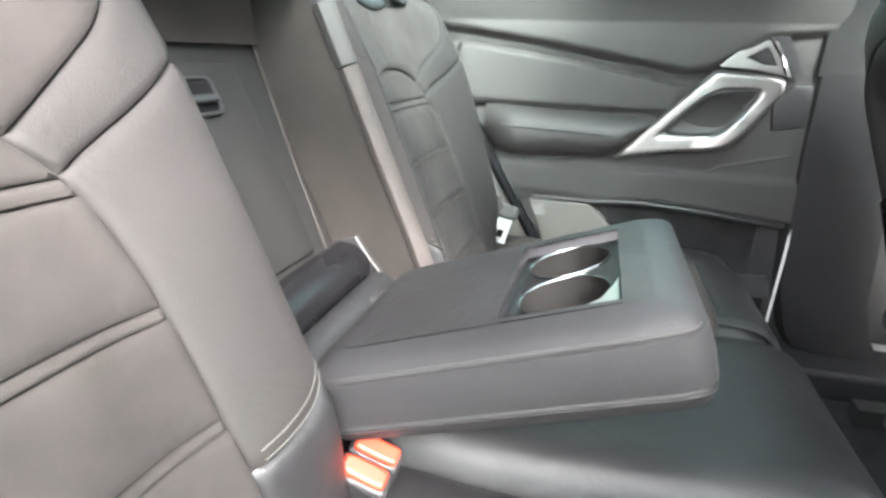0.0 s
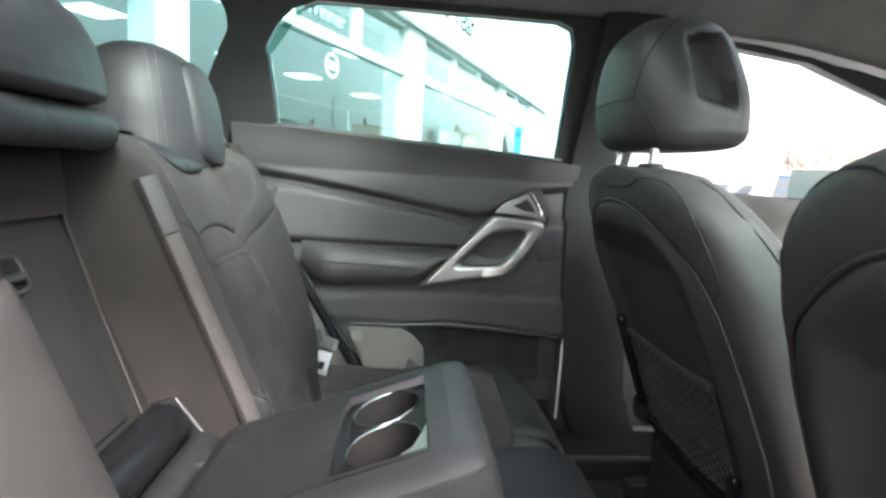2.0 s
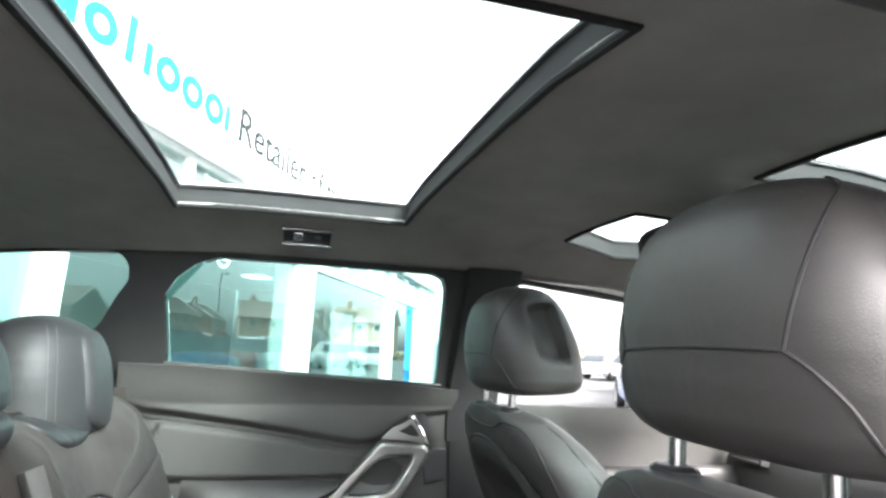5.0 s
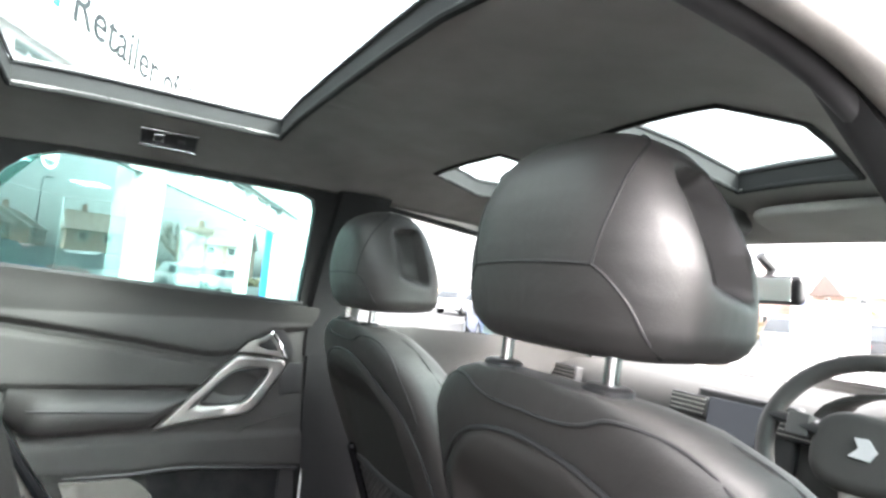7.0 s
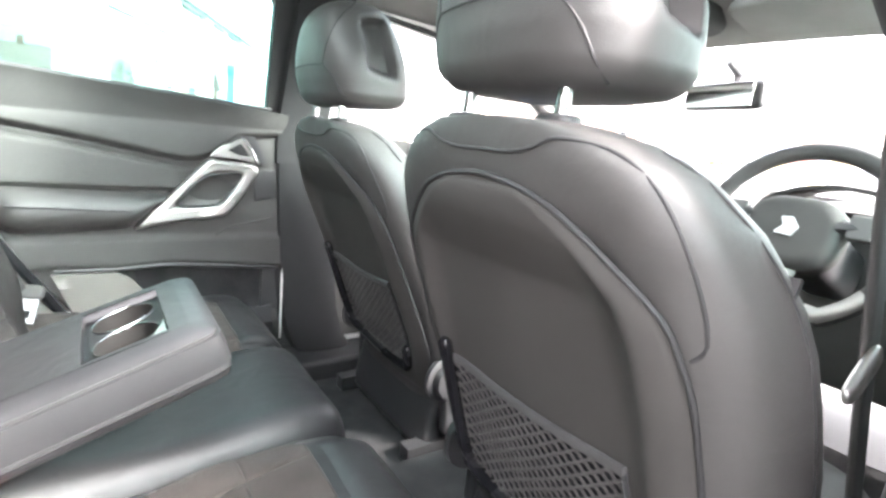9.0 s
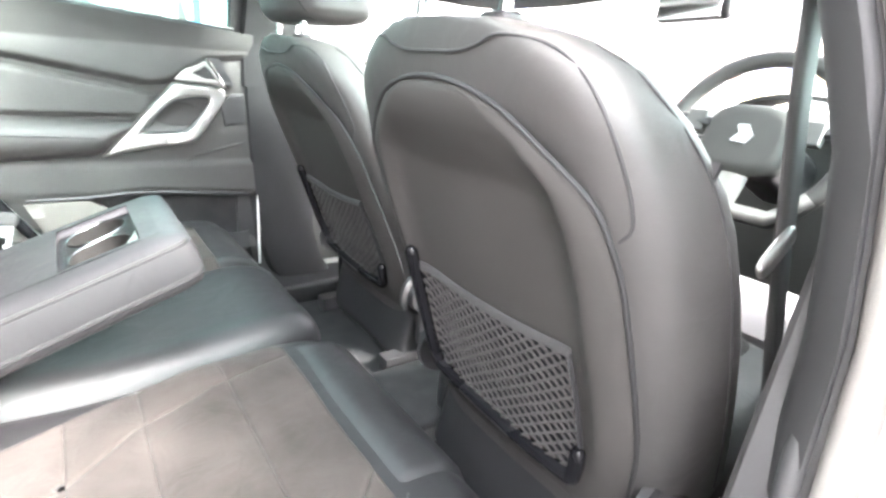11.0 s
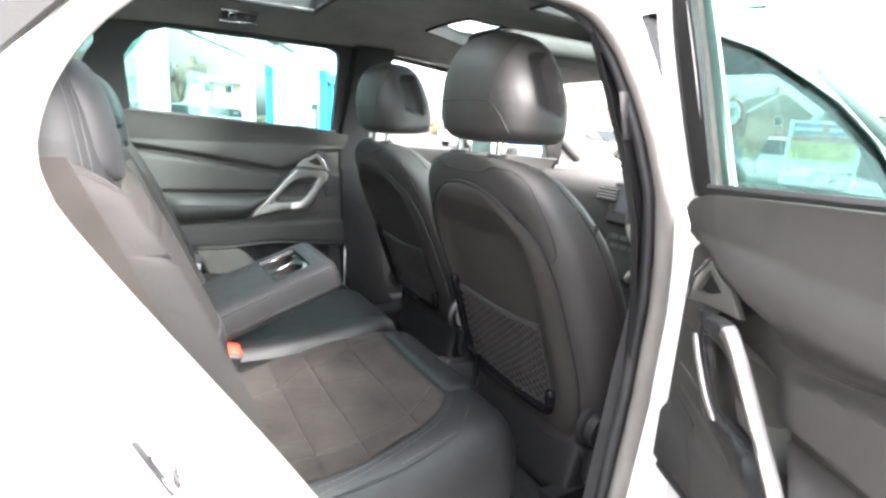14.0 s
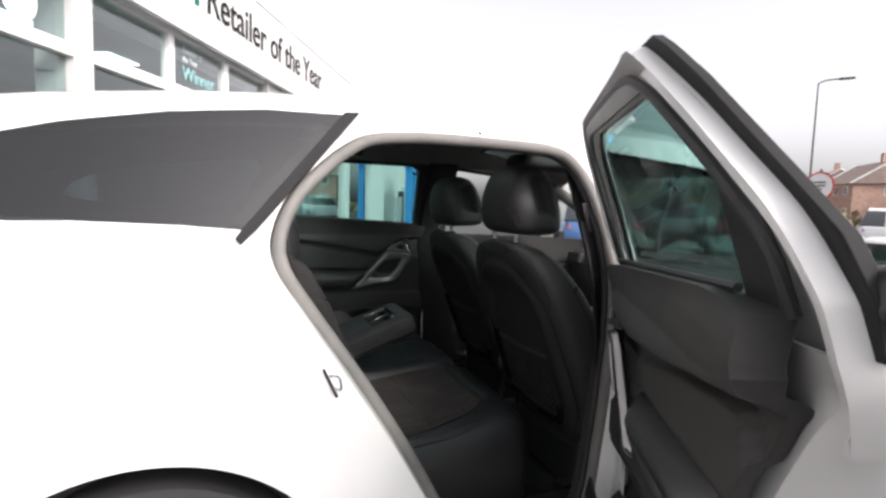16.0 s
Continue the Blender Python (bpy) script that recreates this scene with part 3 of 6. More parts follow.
def dome(outer, f, proud, soft, step=0.01):
    """A rounded pad over an outline; f(a, b, height) gives the place."""
    from mathutils.geometry import delaunay_2d_cdt
    dense = []
    for i, p in enumerate(outer):
        q = outer[(i + 1) % len(outer)]
        k = max(1, round(math.hypot(q[0] - p[0], q[1] - p[1]) / step))
        dense += [(p[0] + (q[0] - p[0]) * j / k, p[1] + (q[1] - p[1]) * j / k) for j in range(k)]
    pts, n = list(dense), len(dense)
    turn = 1 if sum(dense[i - 1][0] * dense[i][1] - dense[i][0] * dense[i - 1][1] for i in range(n)) > 0 else -1
    rims = (0.16, 0.45, 0.95)
    for k in rims:
        for i in range(n):
            a, b, c = dense[i - 1], dense[i], dense[(i + 1) % n]
            dx, dy = c[0] - a[0], c[1] - a[1]
            ln = math.hypot(dx, dy) or 1
            p = (b[0] - turn * dy / ln * soft * k, b[1] + turn * dx / ln * soft * k)
            if inside(p, outer) and edge_gap(p, [outer]) > 0.93 * soft * k:
                pts.append(p)
    xs, ys = [p[0] for p in outer], [p[1] for p in outer]
    for i in range(int((max(xs) - min(xs)) / step) + 1):
        for j in range(int((max(ys) - min(ys)) / step) + 1):
            p = (min(xs) + (i + 0.5) * step, min(ys) + (j + 0.5) * step)
            if inside(p, outer) and edge_gap(p, [outer]) > 0.95 * soft + 0.4 * step:
                pts.append(p)
    res = delaunay_2d_cdt([Vector(p) for p in pts], [(i, (i + 1) % n) for i in range(n)], [], 0, 1e-6)
    bm = bm_new()
    vs = []
    for p in res[0]:
        g = min(1, edge_gap(p, [outer]) / soft)
        vs.append(bm.verts.new(f(p[0], p[1], proud * math.sqrt(max(0.0, 1 - (1 - g) ** 2)) - 0.004)))
    for t in res[2]:
        c = [sum(res[0][i][k] for i in t) / len(t) for k in (0, 1)]
        if inside(c, outer):
            bm.faces.new([vs[i] for i in t])
    bmesh.ops.delete(bm, geom=[v for v in bm.verts if not v.link_faces], context="VERTS")
    return bm


def roll_of(y):
    """How far the open door's upper roll stands out, thinner towards its hinges."""
    return lerp([(0.10, 0.066), (0.28, 0.058), (0.40, 0.046), (0.44, 0.040), (0.452, 0.031), (0.462, 0.030)], y)


def car_door(s, m, label):
    """A rear door built shut on the side s, then set at the pose m."""
    door = thing("rear_door", label, "car door", "rear doors of the car")
    lean = 0.155 if s > 0 else 0.0
    ix = lambda y, z: inner_x(y, z) + lean * max(0, z - 1.09)
    ox = lambda y, z: side_x(y, z) + lean * max(0, z - 1.09)
    fx = lambda off: (lambda y, z: (s * (ix(y, z) - 0.012 - trim_depth(y, z, 0.023 if s < 0 else roll_of(y)) - off), y, z))
    fo = lambda off: (lambda y, z: (s * (ox(y, z) + off), y, z))
    fi = lambda off: (lambda y, z: (s * (ix(y, z) + off), y, z))
    lo_t = [(-0.345, 1.062), (-0.315, 1.02), (-0.222, 0.86), (-0.164, 0.763), (-0.085, 0.63), (-0.04, 0.563), (0.06, 0.43), (0.10, 0.40), (0.49, 0.40)]
    hi_t = [(-0.345, 1.07), (-0.335, 1.125), (-0.20, 1.130), (0.20, 1.105), (0.38, 1.092), (0.42, 1.082), (0.447, 1.062), (0.458, 1.035), (0.468, 1.018), (0.487, 1.0)] if s > 0 else [(-0.345, 1.134), (-0.20, 1.132), (0.20, 1.107), (0.487, 1.086)]
    cols_ = []
    for i in range(110):
        y = -0.344 + 0.831 * i / 109
        a, b = lerp(lo_t, y), lerp(hi_t, y)
        cols_.append([fx(0)(y, a + (b - a) * j / 149) for j in range(150)])
    part("door_lining", loft(cols_, closed=False), SOFT, door, "black soft-touch door lining", solid=0.004)
    if s > 0:
        rim = [c[-1] for c in cols_] + cols_[-1][-2::-1] + [c[0] for c in cols_[-2::-1]] + cols_[0][1:-1]
        part("lining_edge", loft([rim, [(p[0] + 0.01, p[1], p[2]) for p in rim], [(p[0] + (0.06 if p[1] > 0.1 else 0.022 + 0.032 * ease((p[2] - 1.0) / 0.06)), 0.12 + (p[1] - 0.12) * 0.985, p[2]) for p in rim]], caps=False), SOFT, door, "black side of the thick lining")
    # shut face of painted steel and inner frame
    if s > 0:
        dense = [(p.y, p.z) for p in smooth_line([(0, *p) for p in DOOR_OUT], 6, True)]
        part("door_skin", sheet(dense, [grow(REAR_WIN, 1.05)], fo(0.0), 0.06), PAINT, door, "glossy white outer skin", solid=0.004)
        part("door_shut_face", loft([[fo(0.0)(*p) for p in dense], [fo(-0.03)(*p) for p in grow(dense, 0.985)], [fi(0.03)(*p) for p in grow(dense, 0.945)], [fi(0.012)(*p) for p in grow(dense, 0.905)]], caps=False), PAINT, door, "white painted shut face", solid=0.003)
        low = [p for p in grow(dense, 0.906) if p[1] < 1.10]
        start = next(i for i in range(len(low)) if math.hypot(low[i][0] - low[i - 1][0], low[i][1] - low[i - 1][1]) > 0.2)
        part("inner_panel", sheet(low[start:] + low[:start], [[(0.0, 0.50), (0.45, 0.50), (0.45, 0.90), (0.0, 0.90)]], fi(0.0125), 0.06), PAINT, door, "white painted inner door steel", solid=0.002)
        edge = [((0.48, 1.412), (0.48, 1.402)), ((0.30, 1.440), (0.30, 1.428)), ((0.10, 1.450), (0.10, 1.436)), ((-0.03, 1.452), (-0.03, 1.436)), ((-0.118, 1.449), (-0.076, 1.424)), ((-0.150, 1.428), (-0.112, 1.400)), ((-0.218, 1.374), (-0.192, 1.338)), ((-0.287, 1.309), (-0.276, 1.268)), ((-0.345, 1.256), (-0.343, 1.210)), ((-0.400, 1.205), (-0.380, 1.150)), ((-0.420, 1.150), (-0.390, 1.120)), ((-0.410, 1.100), (-0.390, 1.100))]
        edge = [(a, (b[0] + 0.3 * (a[0] - b[0]), b[1] + 0.3 * (a[1] - b[1]))) for a, b in edge]
        part("edge_trim", loft([[fo(-0.004)(*a), fo(-0.006)(*b), fo(0.010)(*b), fo(0.012)(*a)] for a, b in edge]), TRIMBK, door, "black outer corner trim", bevel=0.002)
        part("trim_end", pillow(-0.055, 0.05, -0.022, 0.022, 0.026, -0.026, 0.018, 3, m=pose(0.745, -0.385, 1.150, 0, 0, 90) @ pose(0, 0, 0, 0, 14, 0)), HARD, door, "rounded black end of the corner trim")
        gasket = [(p.y, p.z) for p in smooth_line([(0, 0.505, 1.08), (0, 0.497, 1.22), (0, 0.475, 1.33), (0, 0.43, 1.395), (0, 0.36, 1.411), (0, 0.10, 1.417), (0, -0.013, 1.413), (0, -0.075, 1.392), (0, -0.130, 1.358), (0, -0.235, 1.273), (0, -0.286, 1.225), (0, -0.318, 1.19), (0, -0.328, 1.12)], 4)]
        part("door_seal", tube([fi(0.006)(*p) for p in gasket], 0.008, 8), RUBBER, door, "black rubber door seal")
        part("window_frame", sheet(gasket + [(-0.30, 1.09), (0.45, 1.06)], [REAR_WIN[:-2] + [(0.428, 1.345), (0.454, 1.094)]], lambda y, z: (s * (ix(y, z) + 0.004), y, z), 0.03), HARD, door, "black window surround", solid=0.008)
        g = part("window_glass", sheet(grow(REAR_WIN[:-2] + [(0.428, 1.345), (0.454, 1.094)], 1.02), [], fi(0.02), 0.1), DOORG, door, "green-tinted window glass")
        g.visible_shadow = False
    part("paint_edge", tube([(s * (0.735 if s > 0 else 0.712), 0.492, z) for z in (0.42, 0.7, 0.98)], 0.0035, 6), PAINT, door, "thin white painted door edge")
    part("belt_seal", tube([(s * (ix(y, z) - 0.01), y, z + 0.003) for y, z in ((-0.25, 1.133), (0.1, 1.113), (0.44, 1.093))], 0.006, 6), RUBBER, door)
    crease = [(y, lerp(CREASE, y) - 0.004) for y in (-0.31, -0.2, -0.1, 0.02, 0.12, 0.20, 0.27)]
    part("lining_crease", tube([(s * (ix(y, z) - 0.022), y, z) for y, z in crease], 0.0016, 6), SOFT, door)
    # padded elbow rest
    rest = lambda y: 0.052 * (1 / (1 + math.exp((y - 0.235) * 45)))
    rows = []
    for i in range(20):
        y = -0.185 + 0.40 * i / 19
        lo, hi = lerp([(-0.185, 0.80), (-0.15, 0.76), (-0.11, 0.752), (0.10, 0.764), (0.15, 0.81), (0.215, 0.848)], y), 0.866 - 0.03 * (y + 0.185)
        w = 0.05 * min(1, (i + 0.3) / 3) * min(1, (19.3 - i) / 4)
        rows.append([(s * (0.715 - w * math.sin(math.pi * min(1, k / 12)) ** 0.6), y, lo + (hi - lo) * k / 12) for k in range(13)])
    part("elbow_rest", loft(rows, closed=False), LEATHER, door, "padded black leather elbow rest")
    if s > 0:
        for dx in (0.0, 0.010):
            stitches([(0.668 + 0.01 * k - 0.002, 0.195 - 0.5 * dx, 0.852 - 0.022 * k - 0.4 * dx) for k in range(-1, 4)], door, 0.006, 0.0009)
    part("rest_seam", tube([(s * 0.6635, -0.14, 0.824), (s * 0.6635, 0.0, 0.819), (s * 0.664, 0.10, 0.816)], 0.0022, 6), SEAM, door)
    # silver pull: a slanted open frame
    fr = lambda y, z, o=0.0: (s * (0.690 - o - 0.10 * max(0, z - 0.93)), y, z)
    loop_o = [(0.100, 0.760), (0.15, 0.815), (0.21, 0.880), (0.25, 0.924), (0.281, 0.957), (0.345, 0.952), (0.400, 0.946), (0.411, 0.936), (0.410, 0.914), (0.372, 0.860), (0.333, 0.810), (0.318, 0.800), (0.29, 0.794), (0.227, 0.787), (0.16, 0.774)]
    loop_i = [(0.208, 0.834), (0.226, 0.856), (0.247, 0.880), (0.268, 0.900), (0.284, 0.909), (0.315, 0.915), (0.345, 0.918), (0.362, 0.915), (0.360, 0.905), (0.338, 0.872), (0.316, 0.846), (0.298, 0.833), (0.255, 0.828), (0.220, 0.828)]
    lo_, li_ = resample(loop_o, 96), resample(loop_i, 96)
    hrings = []
    for k in range(13):
        w = k / 12
        lift = 0.009 * min(1, 5 * min(w, 1 - w)) - (0.008 if k in (0, 12) else 0)
        tilt = lambda y, z: 0.0 if s < 0 else 0.020 * (1 - w) * ease(((y - 0.30) - 0.9 * (z - 0.872)) / 0.02) - 0.020 * (1 - 0.7 * w) * ease((0.9 * (z - 0.872) - (y - 0.27)) / 0.02)
        hrings.append([fr(a[0] + (b[0] - a[0]) * w, a[1] + (b[1] - a[1]) * w, lift - tilt(*a) + 0.012 * ease((a[0] - 0.24) / 0.10) * ease((0.89 - a[1]) / 0.06)) for a, b in zip(lo_, li_)])
    if s < 0:
        part("pull_handle", loft(hrings, caps=False), SILVER, door, "satin silver slanted pull handle")
    else:
        # silver handle too: black stands in for dark reflections, silver only on lit facets
        handle = part("pull_handle", loft(hrings, caps=False), HARD, door, "dark inner face of the slanted pull handle")
        bar = [i for i, p in enumerate(lo_) if p[0] < 0.29 and p[1] > 0.76 + 1.02 * (p[0] - 0.10) - 0.012]
        bar.sort(key=lambda i: lo_[i][0])
        part("silver_strip", loft([[(hrings[k][i][0] - 0.0012, hrings[k][i][1], hrings[k][i][2]) for i in bar] for k in range(6)], closed=False), SILVER, handle, "satin silver strip along the handle")
        part("bright_edge", tube(smooth_line([fr(y, z, 0.012) for y, z in ((0.366, 0.912), (0.352, 0.888), (0.332, 0.862), (0.312, 0.841), (0.292, 0.829))], 4), [0.0025] + [0.0045] * 15 + [0.002], 8), SILVER, handle, "thin bright inner edge")
    part("handle_edge", tube(smooth_line([fr(y, z, 0.003) for y, z in loop_i], 3, True), 0.003, 6, True), HARD, door)
    part("pull_recess", sheet(grow(loop_i, 1.2), [], lambda y, z: (s * (0.708 + 0.030 * math.exp(-(((y - 0.29) / 0.07) ** 2 + ((z - 0.872) / 0.035) ** 2))), y, z), 0.01), GREYPL, door, "grey inner face of the handle recess")
    part("latch_frame", sheet([(0.283, 0.962), (0.296, 0.976), (0.312, 0.990), (0.335, 0.997), (0.356, 1.010), (0.374, 1.010), (0.394, 0.978), (0.411, 0.947), (0.35, 0.957)], [[(0.326, 0.980), (0.345, 0.990), (0.359, 1.0), (0.370, 0.988), (0.384, 0.966), (0.36, 0.967)]], lambda y, z: (s * 0.682, y, z), 0.01), SILVER, door, "silver latch surround", solid=0.008, bevel=0.002)
    part("latch_lever", tube([(s * 0.685, 0.362, 1.016), (s * 0.68, 0.385, 0.985), (s * 0.685, 0.400, 0.95)], 0.008, 8, flat=0.6), CHROME, door, "chrome latch lever")
    part("latch_bowl", sheet([(0.30, 0.965), (0.36, 1.02), (0.40, 1.02), (0.44, 0.95), (0.36, 0.95)], [], lambda y, z: (s * 0.708, y, z), 0.03), HARD, door, solid=0.006)
    # switch plate and lower crease
    if s < 0:
        part("switch_plate", sheet([(0.40, 0.90), (0.43, 0.93), (0.465, 0.93), (0.465, 0.85), (0.41, 0.84)], [], lambda y, z: (s * 0.722, y, z), 0.03), HARD, door, "black switch plate", solid=0.01, bevel=0.002)
    part("lower_trim_line", tube([(s * 0.724, 0.20, 0.667), (s * 0.722, 0.27, 0.722), (s * 0.722, 0.331, 0.76), (s * 0.724, 0.456, 0.793)], 0.0045, 6), SOFT, door)
    part("pocket_rim", tube(smooth_line([(s * 0.722, -0.06, 0.657), (s * 0.720, 0.07, 0.657), (s * 0.716, 0.2, 0.664), (s * 0.716, 0.443, 0.646), (s * 0.72, 0.475, 0.64)], 5), 0.006, 8), HARD, door, "black pocket rim")
    part("pocket_inner", sheet([(0.11, 0.640), (0.2, 0.652), (0.44, 0.634), (0.452, 0.60), (0.45, 0.49), (0.15, 0.49)], [], fx(0.004), 0.02), CARPET, door, "dark inside of the door pocket")
    part("kick_panel", sheet([(-0.066, 0.650), (0.068, 0.650), (0.10, 0.632), (0.128, 0.600), (0.13, 0.54), (-0.02, 0.54)], [], lambda y, z: (s * 0.714, y, z), 0.03), TANPL, door, "grey lower corner panel", solid=0.012, bevel=0.003)
    part("door_pocket", loft([[(s * 0.70, y, z) for y, z in ((0.06, 0.55), (0.14, 0.46), (0.30, 0.43), (0.47, 0.43))], [(s * 0.655, y, z) for y, z in ((0.08, 0.56), (0.15, 0.50), (0.30, 0.49), (0.45, 0.50))], [(s * 0.665, y, z) for y, z in ((0.09, 0.59), (0.15, 0.545), (0.30, 0.535), (0.45, 0.545))]], closed=False), HARD, door, "black door pocket", solid=0.006)
    if s > 0:
        part("check_strap", tube([(0.742, 0.490, 0.722), (0.745, 0.53, 0.714), (0.752, 0.575, 0.700)], 0.010, 8, flat=0.4), DULLCH, door, "steel check strap")
        part("rubber_stop", pillow(-0.012, 0.012, -0.016, 0.016, 0.030, -0.030, 0.010, 3, m=pose(0.742, 0.492, 0.835)), RUBBER, door, "black rubber door stop")
        part("speaker_grille", sheet([(0.468, 0.888), (0.442, 0.882), (0.396, 0.815), (0.470, 0.832)], [], fx(0.003), 0.02), GRILLE, door, "dotted black speaker grille", solid=0.004)
        part("speaker_grille", sheet([(0.472, 0.780), (0.405, 0.758), (0.36, 0.66), (0.36, 0.56), (0.40, 0.50), (0.472, 0.50)], [], fx(0.003), 0.02), GRILLE, door, "dotted black speaker grille", solid=0.004)
        part("lining_line", tube([fx(0.002)(y, z) for y, z in ((0.470, 0.825), (0.43, 0.817), (0.392, 0.806))], 0.0022, 6), GREYPL, door)
        part("frame_strip", tube([fi(0.004)(y, z) for y, z in ((0.461, 1.07), (0.452, 1.20), (0.438, 1.33))], 0.0045, 6), PAINT, door, "white painted strip beside the glass")
    door.matrix_world = m
    return door


car_door(-1, Matrix.Identity(4), "closed rear door with black leather lining and silver pull")
hinge = Matrix.Translation((0.80, 0.60, 0))
car_door(1, Matrix.Translation((0.791, 0.605, -0.012)) @ pose(0, 0, 0, 0, 0, 62.1) @ hinge.inverted(), "white rear door standing wide open, black lining and tinted window")

# front door linings and centre pillars
for s in (1, -1):
    fd = thing("front_door_lining", "closed front door with black lining", "car door", "front doors of the car")
    part("lining", sheet([(0.62, 0.40), (0.60, 1.05), (1.0, 1.04), (1.55, 1.02), (1.65, 0.40)], [], lambda y, z: (s * (inner_x(y, z) - 0.01 - 0.03 * math.exp(-((z - 1.02) / 0.06) ** 2)), y, z), 0.05), SOFT, fd, solid=0.01)
    part("elbow_rest", pillow(-0.03, 0.03, -0.30, 0.30, 0.05, -0.03, 0.02, m=pose(s * 0.69, 1.10, 0.83)), LEATHER, fd)
    cp = thing("centre_pillar", "black plastic centre pillar lining between the doors", "pillar", kind="structure")
    if s > 0:
        px = lambda z: inner_x(0.5, z) - 0.012 if z >= 1.1 else lerp([(0.34, 0.748), (0.86, 0.748), (1.0, 0.732), (1.1, inner_x(0.5, 1.1) - 0.012)], z)
        py = lambda z: lerp([(0.34, 0.112), (0.4, 0.072), (0.5, 0.042), (0.65, 0.027), (0.8, 0.017), (0.95, 0.008), (1.1, 0.0), (1.4, 0.0)], z)
        part("lining", loft([[(px(z) - d, y + py(z), z) for y, d in ((0.470, -0.02), (0.476, 0.000), (0.488, 0.010), (0.515, 0.016), (0.58, 0.016), (0.61, 0.012), (0.625, 0.004), (0.63, -0.02))] for z in [1.40 - 0.0265 * k for k in range(41)]], closed=False), PILLAR, cp, "black pillar lining")
        continue
    part("upper_lining", loft([[(s * (inner_x(0.5, z) - 0.012 - d), y, z) for y, d in ((0.455, -0.02), (0.465, 0.012), (0.50, 0.022), (0.57, 0.022), (0.605, 0.01), (0.615, -0.02))] for z in (1.40, 1.3, 1.2, 1.1, 1.02, 0.95)], closed=False), PILLAR, cp)
    part("lower_lining", loft([[(s * ((0.748 if s > 0 else 0.725) - d), y + k + (0.012 if s > 0 else 0), z) for y, d in ((0.462, -0.02), (0.472, 0.015), (0.51, 0.03), (0.60, 0.03), (0.64, 0.012), (0.65, -0.02))] for z, k in ((0.955, 0), (0.8, 0.005), (0.65, 0.015), (0.5, 0.03), (0.40, 0.06), (0.34, 0.10))], closed=False), PILLAR, cp)
# rear pillar lower lining seen between seat and door
part("shut_seal", box(bm_new(), -0.762, -0.750, 0.44, 0.66, 0.31, 0.74), RUBBER, car, "black rubber shut seal", bevel=0.003)
part("wheel_arch_lining", sheet([(-0.60, 0.45), (-0.60, 1.10), (-0.36, 1.10), (-0.325, 1.02), (-0.24, 0.87), (-0.18, 0.76), (-0.06, 0.56), (0.03, 0.43)], [], lambda y, z: (-0.70 + 0.03 * max(0, min(1, (-0.1 - y) * 4)), y, z), 0.05), TANPL, car, "grey plastic wheel arch lining", solid=0.01)
part("wheel_arch_lining", sheet([(-0.60, 0.45), (-0.60, 1.12), (-0.36, 1.10), (-0.325, 1.02), (-0.27, 0.93), (-0.18, 0.80), (-0.06, 0.60), (0.03, 0.46)], [], lambda y, z: (0.685 - 0.03 * max(0, min(1, (-0.1 - y) * 4)), y, z), 0.05), SOFT, car, "black wheel arch lining", solid=0.01)
part("seal_strip", tube([(-0.690, y, z) for y, z in ((-0.33, 1.04), (-0.232, 0.87), (-0.175, 0.765), (-0.048, 0.56), (0.05, 0.42))], 0.011, 8), FLATBK, car, "black door seal strip")
striker = thing("door_striker", "steel door striker on the white rear jamb", "striker")
part("plate", box(bm_new(), -0.002, 0.002, -0.003, 0.003, -0.034, 0.034, pose(0.875, -0.238, 0.842, 25, 0, 0)), HARD, striker, bevel=0.002)
part("loop", tube(smooth_line([(0.878, -0.238, 0.858), (0.905, -0.226, 0.862), (0.905, -0.222, 0.838), (0.878, -0.230, 0.832)], 4), 0.0032), DULLCH, striker)
part("panel_gap", tube([(side_x(y, z) + 0.0005, y, z) for y, z in ((-0.397, 1.116), (-0.425, 1.083), (-0.448, 1.054))], 0.0016, 6), SEALG, car, "thin grey panel gap")
dot = thing("roof_plug", "small black rubber plug in the roof rail", "plug")
part("plug", loft([superring(0, 0, z, r, r, 2, 16, lambda a, b, c: (side_x(0.20, 1.398) + c, 0.20 + a, 1.398 + b)) for z, r in ((-0.004, 0.006), (0.003, 0.006), (0.004, 0.003))]), RUBBER, dot)


# ---- front seats ----
SEAT_X, DRV = 0.372, 0.0
HW = [(0.40, 0.215), (0.46, 0.235), (0.55, 0.258), (0.65, 0.268), (0.80, 0.272), (0.90, 0.268), (0.96, 0.255), (1.01, 0.232), (1.05, 0.195), (1.075, 0.15), (1.087, 0.10), (1.09, 0.04)]
DEP = [(0.40, 0.17), (0.55, 0.20), (0.80, 0.19), (0.95, 0.165), (1.03, 0.135), (1.07, 0.105), (1.085, 0.07), (1.09, 0.03)]


def back_y(z):
    return 0.478 - 0.38 * (z - 0.745)


def seat_rear(u, z):
    """The seat back's rear surface."""
    hw, d = lerp(HW, z), lerp(DEP, z) / 2
    q = min(0.999, abs(u) / hw)
    return back_y(z) + 0.018 * max(0, (z - 1.0) / 0.09) ** 2 + d - d * (1 - q ** 3.6) ** (1 / 3.6)


